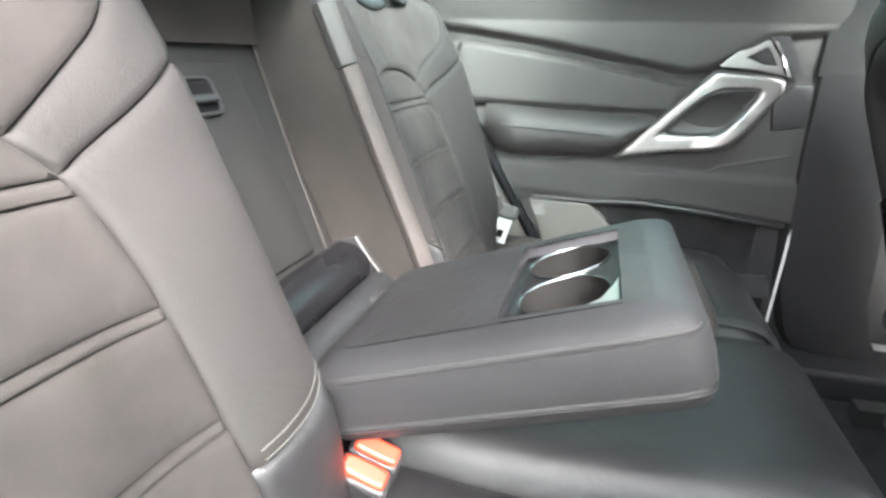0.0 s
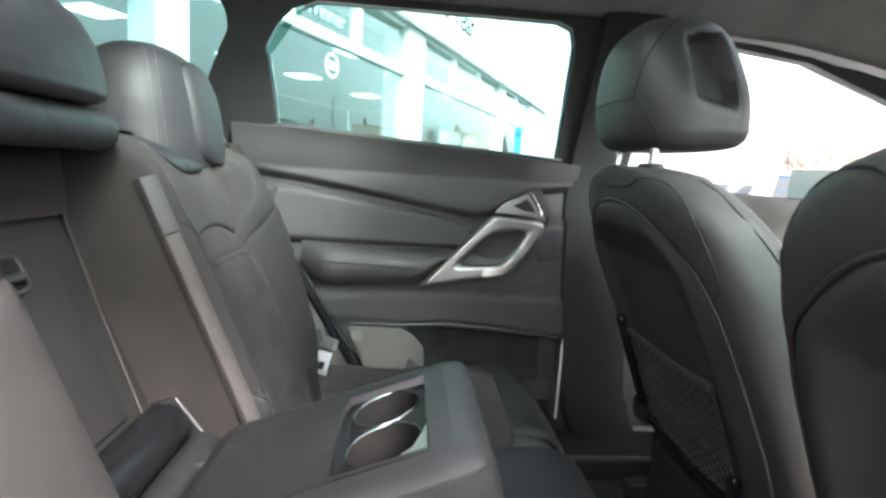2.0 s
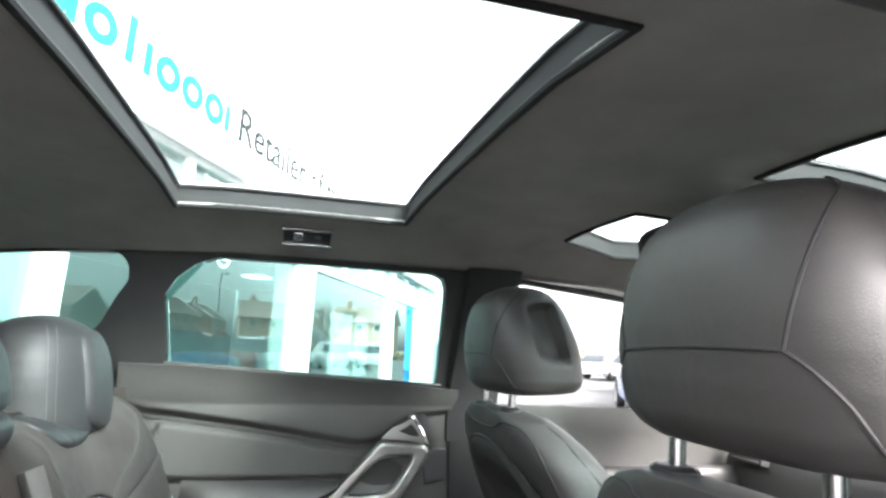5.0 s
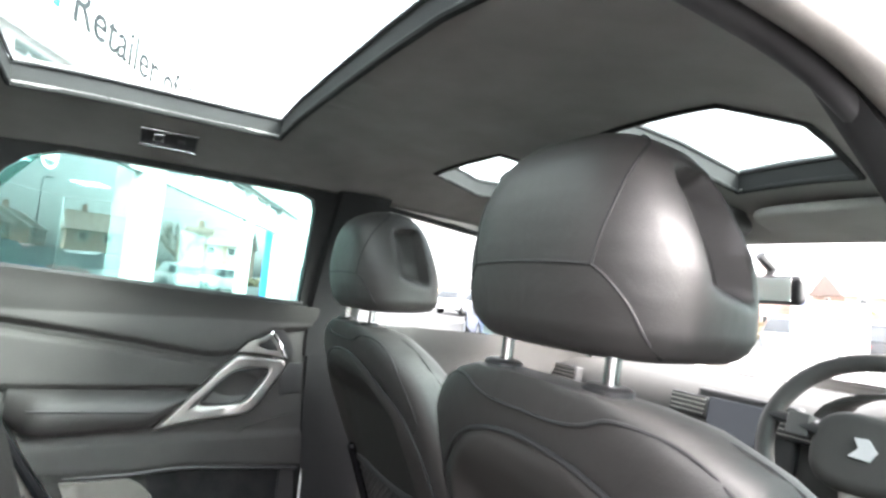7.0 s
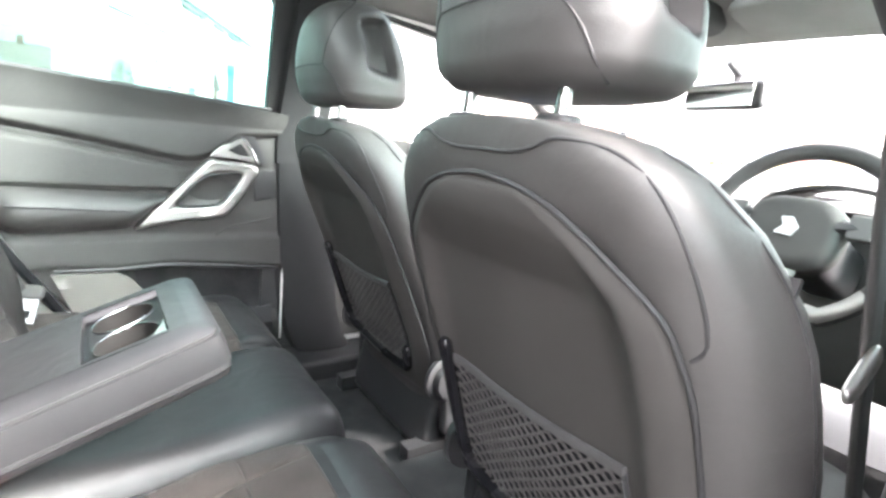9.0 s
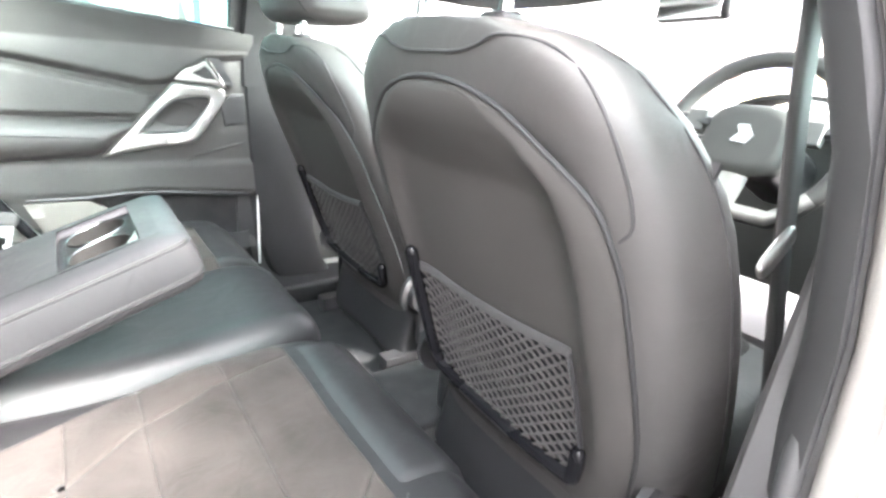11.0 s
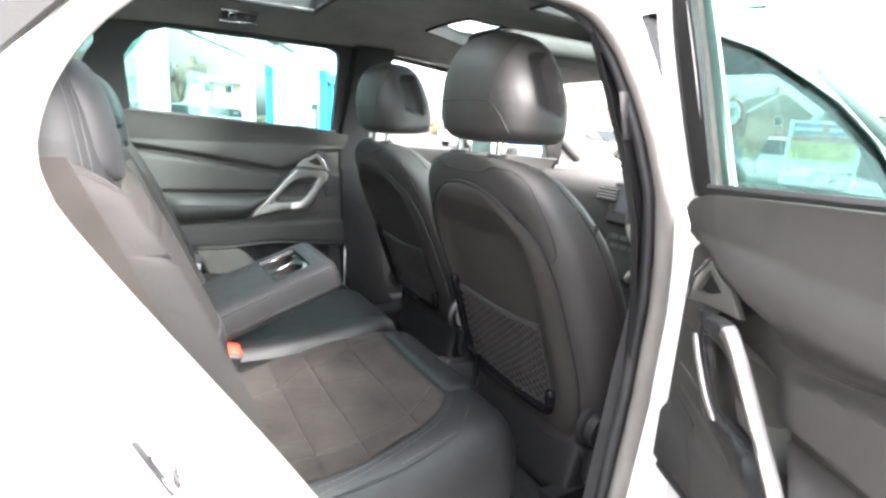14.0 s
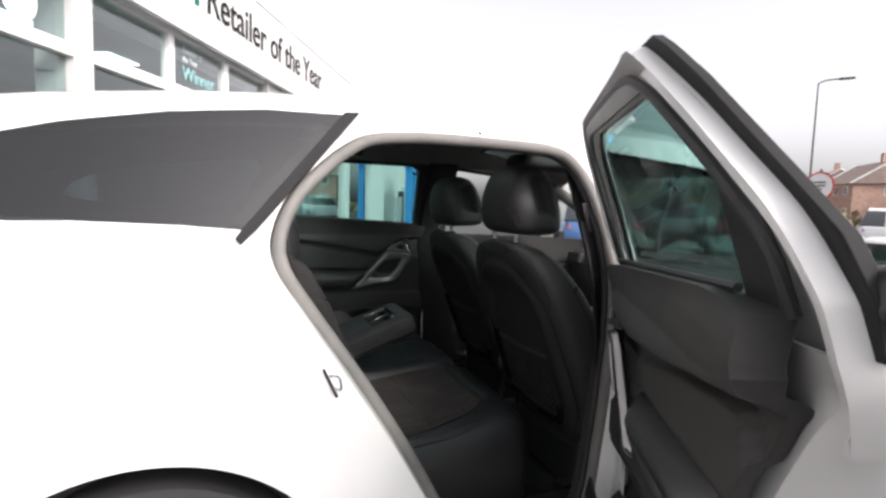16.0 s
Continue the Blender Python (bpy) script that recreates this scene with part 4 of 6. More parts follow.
def front_seat():
    seat = thing("bucket_seat", "black leather front seat with suede panels and net pocket", "car seat", "front seats")
    rings = []
    zs = [0.40, 0.43, 0.48, 0.55, 0.62, 0.70, 0.78, 0.85, 0.91, 0.95, 0.985, 1.01, 1.03, 1.05, 1.062, 1.073, 1.081, 1.087, 1.09]
    PW = [(0.455, 0.17), (0.50, 0.205), (0.56, 0.222), (0.66, 0.235), (0.84, 0.232), (0.90, 0.222), (0.935, 0.207), (0.975, 0.160), (1.005, 0.116), (1.022, 0.07), (1.030, 0.02)]
    for z in zs:
        hw, d = lerp(HW, z), lerp(DEP, z) / 2
        y0 = back_y(z) + 0.018 * max(0, (z - 1.0) / 0.09) ** 2 + d
        r = []
        for i in range(72):
            t = 2 * math.pi * i / 72
            c, s = math.cos(t), math.sin(t)
            x = hw * math.copysign(abs(c) ** (2 / 3.6), c)
            y = d * math.copysign(abs(s) ** (2 / 3.6), s)
            wide = 1 + 0.09 * (y / d + 1) / 2 if d else 1
            dent = 0.034 * max(0, min(1, (0.92 * lerp(PW, z) - abs(x)) / 0.02)) * max(0, min(1, (z - 0.47) / 0.03)) * max(0, min(1, (0.968 - z) / 0.03)) if y < 0 else 0
            r.append((x * wide, y0 + y + dent, z))
        rings.append(r)
    back = part("backrest", loft(rings), LEATHER, seat, "black leather seat back shell")
    # rear panel with a scooped middle
    def panel_y(u, z):
        w = lerp(PW, z)
        e = min(max(0.0, 1 - abs(u) / w) * w / 0.03, (z - 0.455) / 0.02, (1.03 - z) / 0.02, 1.0)
        scoop = 0.024 * max(0, 1 - (u / (0.80 * w)) ** 8) * max(0, min(1, (z - 0.5) / 0.08)) * max(0, min(1, (0.985 - z) / 0.06))
        return seat_rear(u, z) - 0.010 * max(0, e) ** 0.5 + scoop
    rows = []
    for i in range(70):
        z = 0.455 + 0.575 * i / 69
        w = lerp(PW, z)
        rows.append([(w * (k / 32 - 1), panel_y(w * (k / 32 - 1), z), z) for k in range(65)])
    part("rear_panel", loft(rows, closed=False), PANEL, back, "dark grey scooped rear panel")
    rim = [(-w, z) for z, w in PW] + [(w, z) for z, w in reversed(PW)]
    part("panel_piping", tube(smooth_line([(u, seat_rear(u, z) - 0.004, z) for u, z in rim], 3), 0.0030, 8), SEAM, back, "raised piping round the rear panel")
    for s in (1, -1):
        sh = [(0.0, 1.056), (0.045, 1.056), (0.080, 1.062), (0.108, 1.072), (0.155, 1.066), (0.190, 1.046), (0.216, 1.012), (0.234, 0.962), (0.239, 0.920), (0.228, 0.902)]
        part("shoulder_seam", tube(smooth_line([(s * u, seat_rear(u, z) - 0.001, z) for u, z in sh], 4), 0.0019, 8), SEAM, back)
        side = [(0.12, 1.089), (0.19, 1.067), (0.245, 1.02), (0.272, 0.95), (0.282, 0.85), (0.283, 0.70), (0.275, 0.55)]
        part("flank_seam", tube(smooth_line([(s * lerp(HW, z) * 1.0555 * 0.9985, back_y(z) + 0.018 * max(0, (z - 1.0) / 0.09) ** 2 + lerp(DEP, z) * 0.62, z) for u, z in side], 4), 0.0014, 6), SEAM, back)
        part("recliner_cover", loft([superring(0, 0, c, r, r, 2, 28, lambda a, b, cc: (s * (0.235 + cc), 0.60 + a, 0.525 + b)) for c, r in ((0.0, 0.055), (0.012, 0.055), (0.016, 0.05), (0.016, 0.042), (0.034, 0.038), (0.037, 0.03))]), HARD, seat, "black round recliner cover")
        part("side_shield", pillow(-0.022, 0.022, -0.14, 0.26, 0.06, -0.06, 0.02, m=pose(s * 0.232, 0.74, 0.43)), HARD, seat, "black plastic seat side shield")
        part("headrest_post", tube([(s * 0.076, 0.398, 1.06), (s * 0.076, 0.404, 1.129)], 0.0075, 12), DULLCH, seat, "chrome headrest post")
        part("post_collar", loft([superring(s * 0.076, 0.398, z, a, b, 2.4, 24) for z, a, b in ((1.070, 0.024, 0.018), (1.0915, 0.024, 0.018), (1.0945, 0.019, 0.014), (1.0945, 0.008, 0.008))]), HARD, seat, "black post collar")
        part("seat_rail", box(bm_new(), s * 0.2 - 0.02, s * 0.2 + 0.02, 0.52, 1.12, 0.31, 0.35), HARD, seat)
    # net pocket, set into the scooped panel
    ny = lambda u, z: panel_y(u, z) - 0.004
    fpts = [(-0.170, 0.768), (-0.174, 0.72), (-0.178, 0.62), (-0.172, 0.560), (-0.150, 0.532), (0.0, 0.520), (0.128, 0.520), (0.148, 0.532), (0.153, 0.58)]
    pocket = part("pocket_frame", tube(smooth_line([(u, ny(u, z) - 0.007, z) for u, z in fpts], 5), [0.006] + [0.0115] * 39 + [0.006], 8, flat=0.9), PIANO, seat, "black plastic pocket frame")
    part("frame_edge", tube(smooth_line([(u, ny(u, z) - 0.001, z) for u, z in ((0.153, 0.575), (0.155, 0.65), (0.152, 0.735))], 5), 0.0035, 8), HARD, pocket)
    hem = lambda u: 0.735 - 0.012 * math.cos(math.pi * (u + 0.01) / 0.33)
    bag = lambda u, k: 0.007 * math.sin(math.pi * (u + 0.172) / 0.325) * math.sin(math.pi * min(1, 0.25 + 0.75 * k))
    bmn = bm_new()
    for r in range(22):
        k = r / 21
        pts = []
        for j in range(121):
            u = -0.172 + 0.325 * j / 120
            zz = 0.528 + (hem(u) - 0.532) * k
            ph = j * math.pi / 4.5 + r * math.pi
            pts.append((u, ny(u, zz) - 0.002 - bag(u, k) - 0.0012 * math.cos(ph), zz + 0.0027 * math.sin(ph)))
        tube(pts, 0.0021, 5, bm=bmn)
    # black sheet over the panel stands in for the shade behind the net
    part("net_back", loft([[(u, ny(u, z) + 0.0025, z) for u in [-0.172 + 0.325 * k / 16 for k in range(17)]] for z in (0.53, 0.58, 0.63, 0.68, 0.722)], closed=False), FLATBK, pocket, "dark inside of the net pocket")
    part("net", bmn, NETC, pocket, "coarse black elastic net")
    part("net_hem", tube([(u, ny(u, hem(u)) - 0.002 - bag(u, 1), hem(u) + 0.002) for u in [-0.172 + 0.325 * j / 24 for j in range(25)]], 0.0045, 8, flat=1.6), WEB, pocket)
    # lower rear cover and cushion
    part("cloth_tag", box(bm_new(), -0.006, 0.004, -0.003, 0.003, -0.024, 0.024, pose(0.262, 0.497, 0.956, -24, 0, 0)), SEAM, seat, "small black cloth tag")
    part("rear_skirt", pillow(-0.21, 0.21, -0.03, 0.05, 0.09, -0.10, 0.025, m=pose(0, 0.605, 0.41, -14, 0, 0)), HARD, seat, "black plastic lower cover")
    part("seat_cushion", pillow(-0.26, 0.26, 0.58, 1.10, 0.60, 0.38, 0.07, 5, crown=0.0), LEATHER, seat, "black leather seat cushion")
    part("cushion_panel", pillow(-0.15, 0.15, 0.66, 1.06, 0.607, 0.55, 0.02, 6), SUEDE, seat)
    headrest(seat, 0.458, 1.1165, 0.149, 0.100, 0.2205, True)
    return seat


def headrest(parent, yc, z0, hw, hd, h, winged, cx=0.0, back=-1, skin=None, sewn=0):
    """A stuffed headrest with piping; back is the side along y on which its seams show."""
    prof = [(0.0, 0.50, 0.55), (0.018, 0.72, 0.76), (0.055, 0.875, 0.89), (0.12, 0.965, 0.96), (0.25, 1.0, 1.0), (0.42, 1.0, 1.0), (0.54, 0.985, 0.985), (0.65, 0.945, 0.945), (0.75, 0.88, 0.88), (0.84, 0.785, 0.775), (0.91, 0.66, 0.64), (0.96, 0.49, 0.47), (0.988, 0.29, 0.27), (1.0, 0.10, 0.10)]
    if winged:
        prof = [(0.0, 0.64, 0.62), (0.018, 0.82, 0.80), (0.055, 0.925, 0.91), (0.12, 0.98, 0.97), (0.25, 1.0, 1.0), (0.37, 0.995, 1.0), (0.46, 0.965, 0.985), (0.56, 0.91, 0.955), (0.66, 0.845, 0.915), (0.75, 0.775, 0.86), (0.83, 0.70, 0.78), (0.90, 0.60, 0.66), (0.95, 0.48, 0.52), (0.985, 0.31, 0.32), (1.0, 0.12, 0.12)]
    A = [(t, a) for t, a, b in prof]
    B = [(t, b) for t, a, b in prof]
    n, k = (3.1 if winged else 2.4), 120
    rings = []
    ts = [0, 0.008, 0.02, 0.04, 0.07] + [0.1 + 0.8 * i / 40 for i in range(41)] + [0.925, 0.95, 0.97, 0.985, 0.995, 1.0]
    shift = lambda t: 0.018 * (t - 0.5) ** 2 - 0.02 * t
    for t in ts:
        a, b = hw * lerp(A, t), hd * lerp(B, t)
        r = []
        for i in range(k):
            th = 2 * math.pi * i / k
            c, s = math.cos(th), math.sin(th)
            x = a * math.copysign(abs(c) ** (2 / n), c)
            y = b * math.copysign(abs(s) ** (2 / n), s)
            if winged:
                fwd = -back * y / hd
                lo = 0.20 - 0.12 * (fwd - 0.1)
                sx = 1 / (1 + math.exp(-(fwd + 0.16) * 44)) * 1 / (1 + math.exp((fwd - 0.42) * 44))
                sz = 1 / (1 + math.exp(-(t - lo - 0.12) * 70)) * 1 / (1 + math.exp((t - 0.79 + 0.12 * max(0, 0.1 - fwd)) * 60))
                x -= math.copysign(0.036 * sx * sz, x)
            r.append((cx + x, yc + y + shift(t), z0 + h * t))
        rings.append(r)
    hr = part("headrest", loft(rings), skin or LEATHER, parent, "black leather headrest with piped seams")

    def surf(u, t, off=0.0):
        a, b = hw * lerp(A, t), hd * lerp(B, t)
        q = min(0.998, abs(u) / a)
        return (cx + u, yc + back * (b * (1 - q ** n) ** (1 / n) + off) + shift(t), z0 + h * t)
    if sewn:
        for dx, side in ((0.0, 1), (0.009, 1), (0.0, -1), (0.009, -1)):
            stitches([surf(side * sewn * (0.80 * hw * lerp(A, t) + dx), t, 0.0006) for t in (0.06, 0.2, 0.4, 0.58, 0.72, 0.84, 0.92)], hr)
        part("face_pad", dome([(q.x, q.y) for q in superring(-sewn * 0.02, 0.50, 0, 0.075, 0.40, 3.2, 40)], lambda u, t, o: surf(u, t, 2.2 * o + 0.004), 0.006, 0.02, 0.013), skin, hr, "smooth front pad of the headrest")
    if winged:
        part("seam", tube([surf(0.086 * (j / 12 - 1), 0.363 + 0.012 * (1 - (j / 12 - 1) ** 2), 0.0) for j in range(25)], 0.0017, 6), SEAM, hr)
        for s in (1, -1):
            part("seam", tube(smooth_line([surf(s * u, t) for u, t in ((0.086, 0.363), (0.094, 0.52), (0.100, 0.68), (0.099, 0.80), (0.088, 0.90), (0.066, 0.965))], 4), 0.0018, 6), SEAM, hr)
            part("seam", tube(smooth_line([surf(s * u, t) for u, t in ((0.086, 0.363), (0.100, 0.31), (0.114, 0.22), (0.121, 0.11), (0.118, 0.03))], 4), 0.0018, 6), SEAM, hr)
    return hr


drv = front_seat()
drv.location = (SEAT_X, 0, 0)
psg = copy_thing(drv, Matrix.Translation((-0.338, 0.697, 0.452)) @ pose(0, 0, 0, 2.75) @ Matrix.Translation((0, -0.6, -0.45)))
tagged(psg, "black leather passenger seat set further forward, net pocket behind")

# ---- rear bench ----
bench = thing("rear_bench", "black leather rear bench with dark suede centres", "car seat")


CUSH = [(-0.22, 0.565), (-0.17, 0.588), (-0.10, 0.594), (0.0, 0.590), (0.10, 0.594), (0.20, 0.606), (0.27, 0.615), (0.32, 0.612), (0.345, 0.60), (0.36, 0.58), (0.368, 0.55), (0.368, 0.48), (0.360, 0.40), (0.345, 0.33), (0.34, 0.30)]


def cushion(x0, x1, front, zt, label, parent):
    nx, rows = 30, []
    for q in smooth_line([(0, y, z) for y, z in CUSH], 3):
        y, z = q.y, q.z
        row = []
        for i in range(nx + 1):
            u = i / nx * 2 - 1
            e = abs(u) ** 9
            bulge = 0.012 * (abs(u) ** 3) * (1 - abs(u) ** 8)
            row.append((x0 + (x1 - x0) * i / nx, y + front * max(0, (y + 0.1) / 0.46) - 0.04 * e * max(0, y / 0.36), z + zt * max(0, min(1, (z - 0.34) / 0.2)) + bulge - 0.05 * e))
        for end, sg in ((0, -1), (-1, 1)):
            p = row[end]
            extra = [(p[0] + sg * 0.010, p[1] - 0.006, p[2] - 0.03), (p[0] + sg * 0.012, p[1] - 0.01, min(p[2] - 0.05, 0.42)), (p[0] + sg * 0.008, p[1] - 0.01, min(p[2] - 0.06, 0.31))]
            row = extra[::-1] + row if end == 0 else row + extra
        rows.append(row)
    return part("seat_cushion", loft(rows, closed=False), BENCHL, parent, label)


CX = {1: (0.100, 0.665), -1: (-0.62, -0.215)}
cr = cushion(*CX[1], 0.012, 0.0, "black leather outer cushion", bench)
cc = cushion(-0.215, 0.118, 0.005, 0.012, "smooth black leather middle cushion", bench)
cl = cushion(*CX[-1], -0.005, 0.0, "black leather outer cushion", bench)


def cush_f(x0, x1):
    """Places on an outer cushion's top."""
    def f(x, y, off=0.0):
        u = 2 * (x - x0) / (x1 - x0) - 1
        return (x, y, lerp(CUSH, min(y, 0.34)) + 0.012 * abs(u) ** 3 * max(0, 1 - abs(u) ** 8) - 0.05 * min(1, abs(u)) ** 9 + off + 0.0025 * math.sin(x * 27 + 1) * math.sin(y * 33))
    return f


def suede_top(f, parent, mx):
    """The suede field on a cushion: pads between pressed seams."""
    inner = [(-0.17, 0.262), (-0.066, 0.218), (0.045, 0.163), (0.17, 0.128), (0.235, 0.124), (0.278, 0.166)]
    outer = [(-0.17, 0.628), (0.0, 0.618), (0.061, 0.610), (0.185, 0.580), (0.235, 0.552), (0.278, 0.503)]
    seam = [(-0.17, 0.375), (-0.014, 0.315), (0.07, 0.245), (0.163, 0.205), (0.278, 0.192)]
    ys = [-0.17, -0.007, 0.074, 0.181, 0.270]
    edges = [lambda y: lerp(inner, y), lambda y: lerp(seam, y), lambda y: lerp(outer, y) - 0.048, lambda y: lerp(outer, y)]
    for a, b in zip(ys, ys[1:]):
        st = [a + (b - a) * k / 5 for k in range(6)]
        for l, r in zip(edges, edges[1:]):
            loop = [(mx(r(y)), y) for y in st] + [(mx(l(y)), y) for y in reversed(st)]
            if mx(1) < 0:
                loop.reverse()
            part("suede_pad", dome(loop, lambda a, b, h: f(a, b, h + 0.0068), 0.0036, 0.008, 0.011), SEATSU, parent, "dark brown-grey suede seat field")


def front_flap(x0, x1, parent, front):
    """The leather piece that wraps over a cushion's front edge."""
    line = [q for q in smooth_line([(0, y, z) for y, z in CUSH[5:13]], 5) if q.y > 0.262 or q.z < 0.58]
    rows, m = [], len(line)
    for j, q in enumerate(line):
        a, b = line[max(0, j - 1)], line[min(m - 1, j + 1)]
        t = (b - a).normalized()
        nrm = Vector((0, -t.z, t.y))
        row = []
        for i in range(41):
            e = min(1, i / 2, (40 - i) / 2, j / 2)
            p = q + nrm * (0.009 * math.sqrt(e) - 0.002)
            row.append((x0 + (x1 - x0) * i / 40, p.y + front, p.z))
        rows.append(row)
    part("front_panel", loft(rows, closed=False), BENCHL, parent, "smooth leather front panel of the cushion")


suede_top(cush_f(*CX[1]), cr, lambda x: x)
suede_top(cush_f(*CX[-1]), cl, lambda x: -0.100 - 0.80 * x)
front_flap(0.165, 0.500, cr, 0.012)
front_flap(-0.505, -0.245, cl, -0.004)


cf = cush_f(*CX[1])
for dx in (0.0, 0.009):
    stitches([cf(x + dx, y, 0.0035) for x, y in ((0.636, -0.06), (0.624, 0.03), (0.612, 0.10), (0.590, 0.185), (0.561, 0.24), (0.512, 0.286))], cr)
    stitches([cf(x, y + dx, 0.004) for x, y in ((0.105, 0.243), (0.130, 0.258), (0.165, 0.283))], cr)
part("cushion_seam", tube([cf(x, y, 0.001) for x, y in ((0.53, 0.325), (0.585, 0.288), (0.625, 0.235), (0.643, 0.12), (0.648, -0.02))], 0.0022, 6), SEAM, cr)
stitches([cf(x, y, 0.0015) for x, y in ((0.524, 0.322), (0.580, 0.283), (0.617, 0.232), (0.635, 0.12))], cr)


def rest_y(z):
    return -0.10 - 0.42 * (z - 0.63)


def rest_face(x0, x1, top):
    """The front surface of one part of the split backrest."""
    def f(x, z, off=0.0):
        tz = (z - 0.56) / (top - 0.56)
        e = abs(2 * (x - x0) / (x1 - x0) - 1)
        bolster = 0.034 * (1 / (1 + math.exp(-(e - 0.62) * 11))) * (1 - 0.6 * max(0, tz - 0.75) * 4) * (0.1 + 0.9 * ease((z - 0.60) / 0.13))
        roundx = 0.05 * max(0, (e - 0.90) / 0.10) ** 2.5
        roundz = 0.06 * max(0, (tz - 0.90) / 0.10) ** 2
        xx = x
        if x1 < 0:
            out = lerp([(0.56, -0.42), (0.66, -0.445), (0.73, -0.485), (0.80, -0.53), (0.90, -0.575), (1.03, -0.58)], z)
            xx = lerp([(x0, out), (-0.489, -0.345), (-0.196, -0.130), (x1, x1)], x)
        return (xx, rest_y(z) + bolster - roundx - roundz + off, z)
    return f


def rear_back(x0, x1, label, top=1.085):
    """One part of the split rear backrest."""
    f = rest_face(x0, x1, top)
    rows = [[f(x0 + (x1 - x0) * i / 64, 0.56 + (top - 0.56) * j / 48, -0.006) for i in range(65)] for j in range(49)]
    front = part("backrest", loft(rows, closed=False), MATTE, bench, label)
    ysb = lambda z: rest_y(z) - 0.12
    bms = bm_new()
    for xs in (x0, x1):
        loft([[(xs, rest_y(0.56 + (top - 0.56) * j / 10) - 0.012, 0.56 + (top - 0.56) * j / 10), (xs, ysb(0.56 + (top - 0.56) * j / 10), 0.56 + (top - 0.56) * j / 10)] for j in range(11)], closed=False, bm=bms)
    loft([[(x0, rest_y(top) - 0.03, top - 0.006), (x1, rest_y(top) - 0.03, top - 0.006)], [(x0, ysb(top), top - 0.012), (x1, ysb(top), top - 0.012)]], closed=False, bm=bms)
    loft([[(x0, ysb(top), top - 0.012), (x1, ysb(top), top - 0.012)], [(x0, ysb(0.56), 0.56), (x1, ysb(0.56), 0.56)]], closed=False, bm=bms)
    part("backrest_side", bms, SIDECL, front, "brown-black cloth side of the backrest")
    # pads between the seams, mirrored about the middle
    mid_x = (x0 + x1) / 2
    hw = (x1 - x0) / 2
    k = hw / 0.2075
    sx = lambda s, x: mid_x + s * (0.4125 - x) * k if s < 0 else mid_x + (0.4125 - x) * k
    A = [(0.294, 0.56), (0.294, 0.66), (0.295, 0.70), (0.296, 0.75), (0.297, 0.82), (0.301, 0.860), (0.306, 0.885), (0.312, 0.902)]
    R = [(0.312, 0.902), (0.290, 0.917), (0.256, 0.938), (0.207, 0.969)]
    L = [(0.327, 0.924), (0.310, 0.9365), (0.286, 0.957), (0.252, 0.988), (0.233, 1.024), (0.226, 1.076)]
    A, R, L = ([(p.x, p.z) for p in smooth_line([(x, 0, z) for x, z in l], 4)] for l in (A, R, L))
    cutz = [(0.9005, 0.8905), (0.823, 0.815), (0.749, 0.741), (0.674, 0.666)]
    xa = lambda z: lerp([(b, a) for a, b in A], z)
    for s in (1, -1):
        w = lambda loop: [(sx(s, x), z) for x, z in (loop if s > 0 else loop[::-1])]
        hem = [(0.2055, 0.745), (0.222, 0.733), (0.246, 0.720), (0.272, 0.712), (0.295, 0.707)]
        if (s < 0) == (mid_x > 0):
            part("bolster", dome(w(hem + [p for p in A if p[1] > 0.71] + R[1:] + [(0.2055, 0.969)]), f, 0.0075, 0.009, 0.009), MATTE, front, "matte leather side bolster")
            part("bolster_foot", dome(w([(0.2055, 0.565)] + [p for p in A if p[1] < 0.702] + hem[::-1]), f, 0.0075, 0.009, 0.009), BENCHL, front, "smooth leather foot of the bolster")
        else:
            part("bolster", dome(w([(0.2055, 0.565)] + A + R[1:] + [(0.2055, 0.969)]), f, 0.0075, 0.009, 0.009), MATTE, front, "matte leather side bolster")
        part("shoulder_band", dome(w(R + [(0.207, 1.076)] + L[::-1]), f, 0.0075, 0.009, 0.008), MATTE, front, "smooth leather shoulder band")
    both = lambda l: [(sx(1, x), z) for x, z in l] + [(sx(-1, x), z) for x, z in reversed(l)]
    arch_ = [(0.408, 0.9455), (0.385, 0.9445), (0.362, 0.9405), (0.343, 0.9335)]
    part("suede_field", dome(both(arch_ + L), f, 0.0085, 0.010, 0.009), SUEDE, front, "dark suede shoulder field")
    top_a = [(0.3115, 0.901), (0.312, 0.902), (0.3195, 0.913), (0.327, 0.922), (0.343, 0.9315), (0.362, 0.9385), (0.385, 0.9425), (0.408, 0.9435)]
    part("suede_field", dome(both(top_a), lambda a, b, h: f(a, b, h + 0.0015), 0.0060, 0.007, 0.008), SUEDE, front, "dark suede field")
    for i, (hi, lo) in enumerate(cutz):
        part("seam_strip", dome(both([(xa(lo) + 0.001, lo + 0.0003), (xa(hi) + 0.001, hi - 0.0003)]), lambda a, b, h: f(a, b, h + 0.0015), 0.0050, 0.0036, 0.0045), SUEDE, front)
        nxt = cutz[i + 1][0] if i < 3 else 0.575
        st = [nxt + (lo - nxt) * j / 8 for j in range(9)]
        part("suede_field", dome(both([(xa(z), z) for z in st]), lambda a, b, h: f(a, b, h + 0.0015), 0.0068, 0.011, 0.009), SUEDE, front, "dark suede centre between pressed seams")
    part("neck_pad", dome([(q.x, q.y) for q in superring(mid_x, 1.075, 0, 0.085 * k, 0.052, 2.4, 40) if q.y < 1.079], lambda a, b, h: f(a, b, h + 0.006), 0.009, 0.012, 0.012), BENCHL, front, "smooth leather below the headrest")
    return front


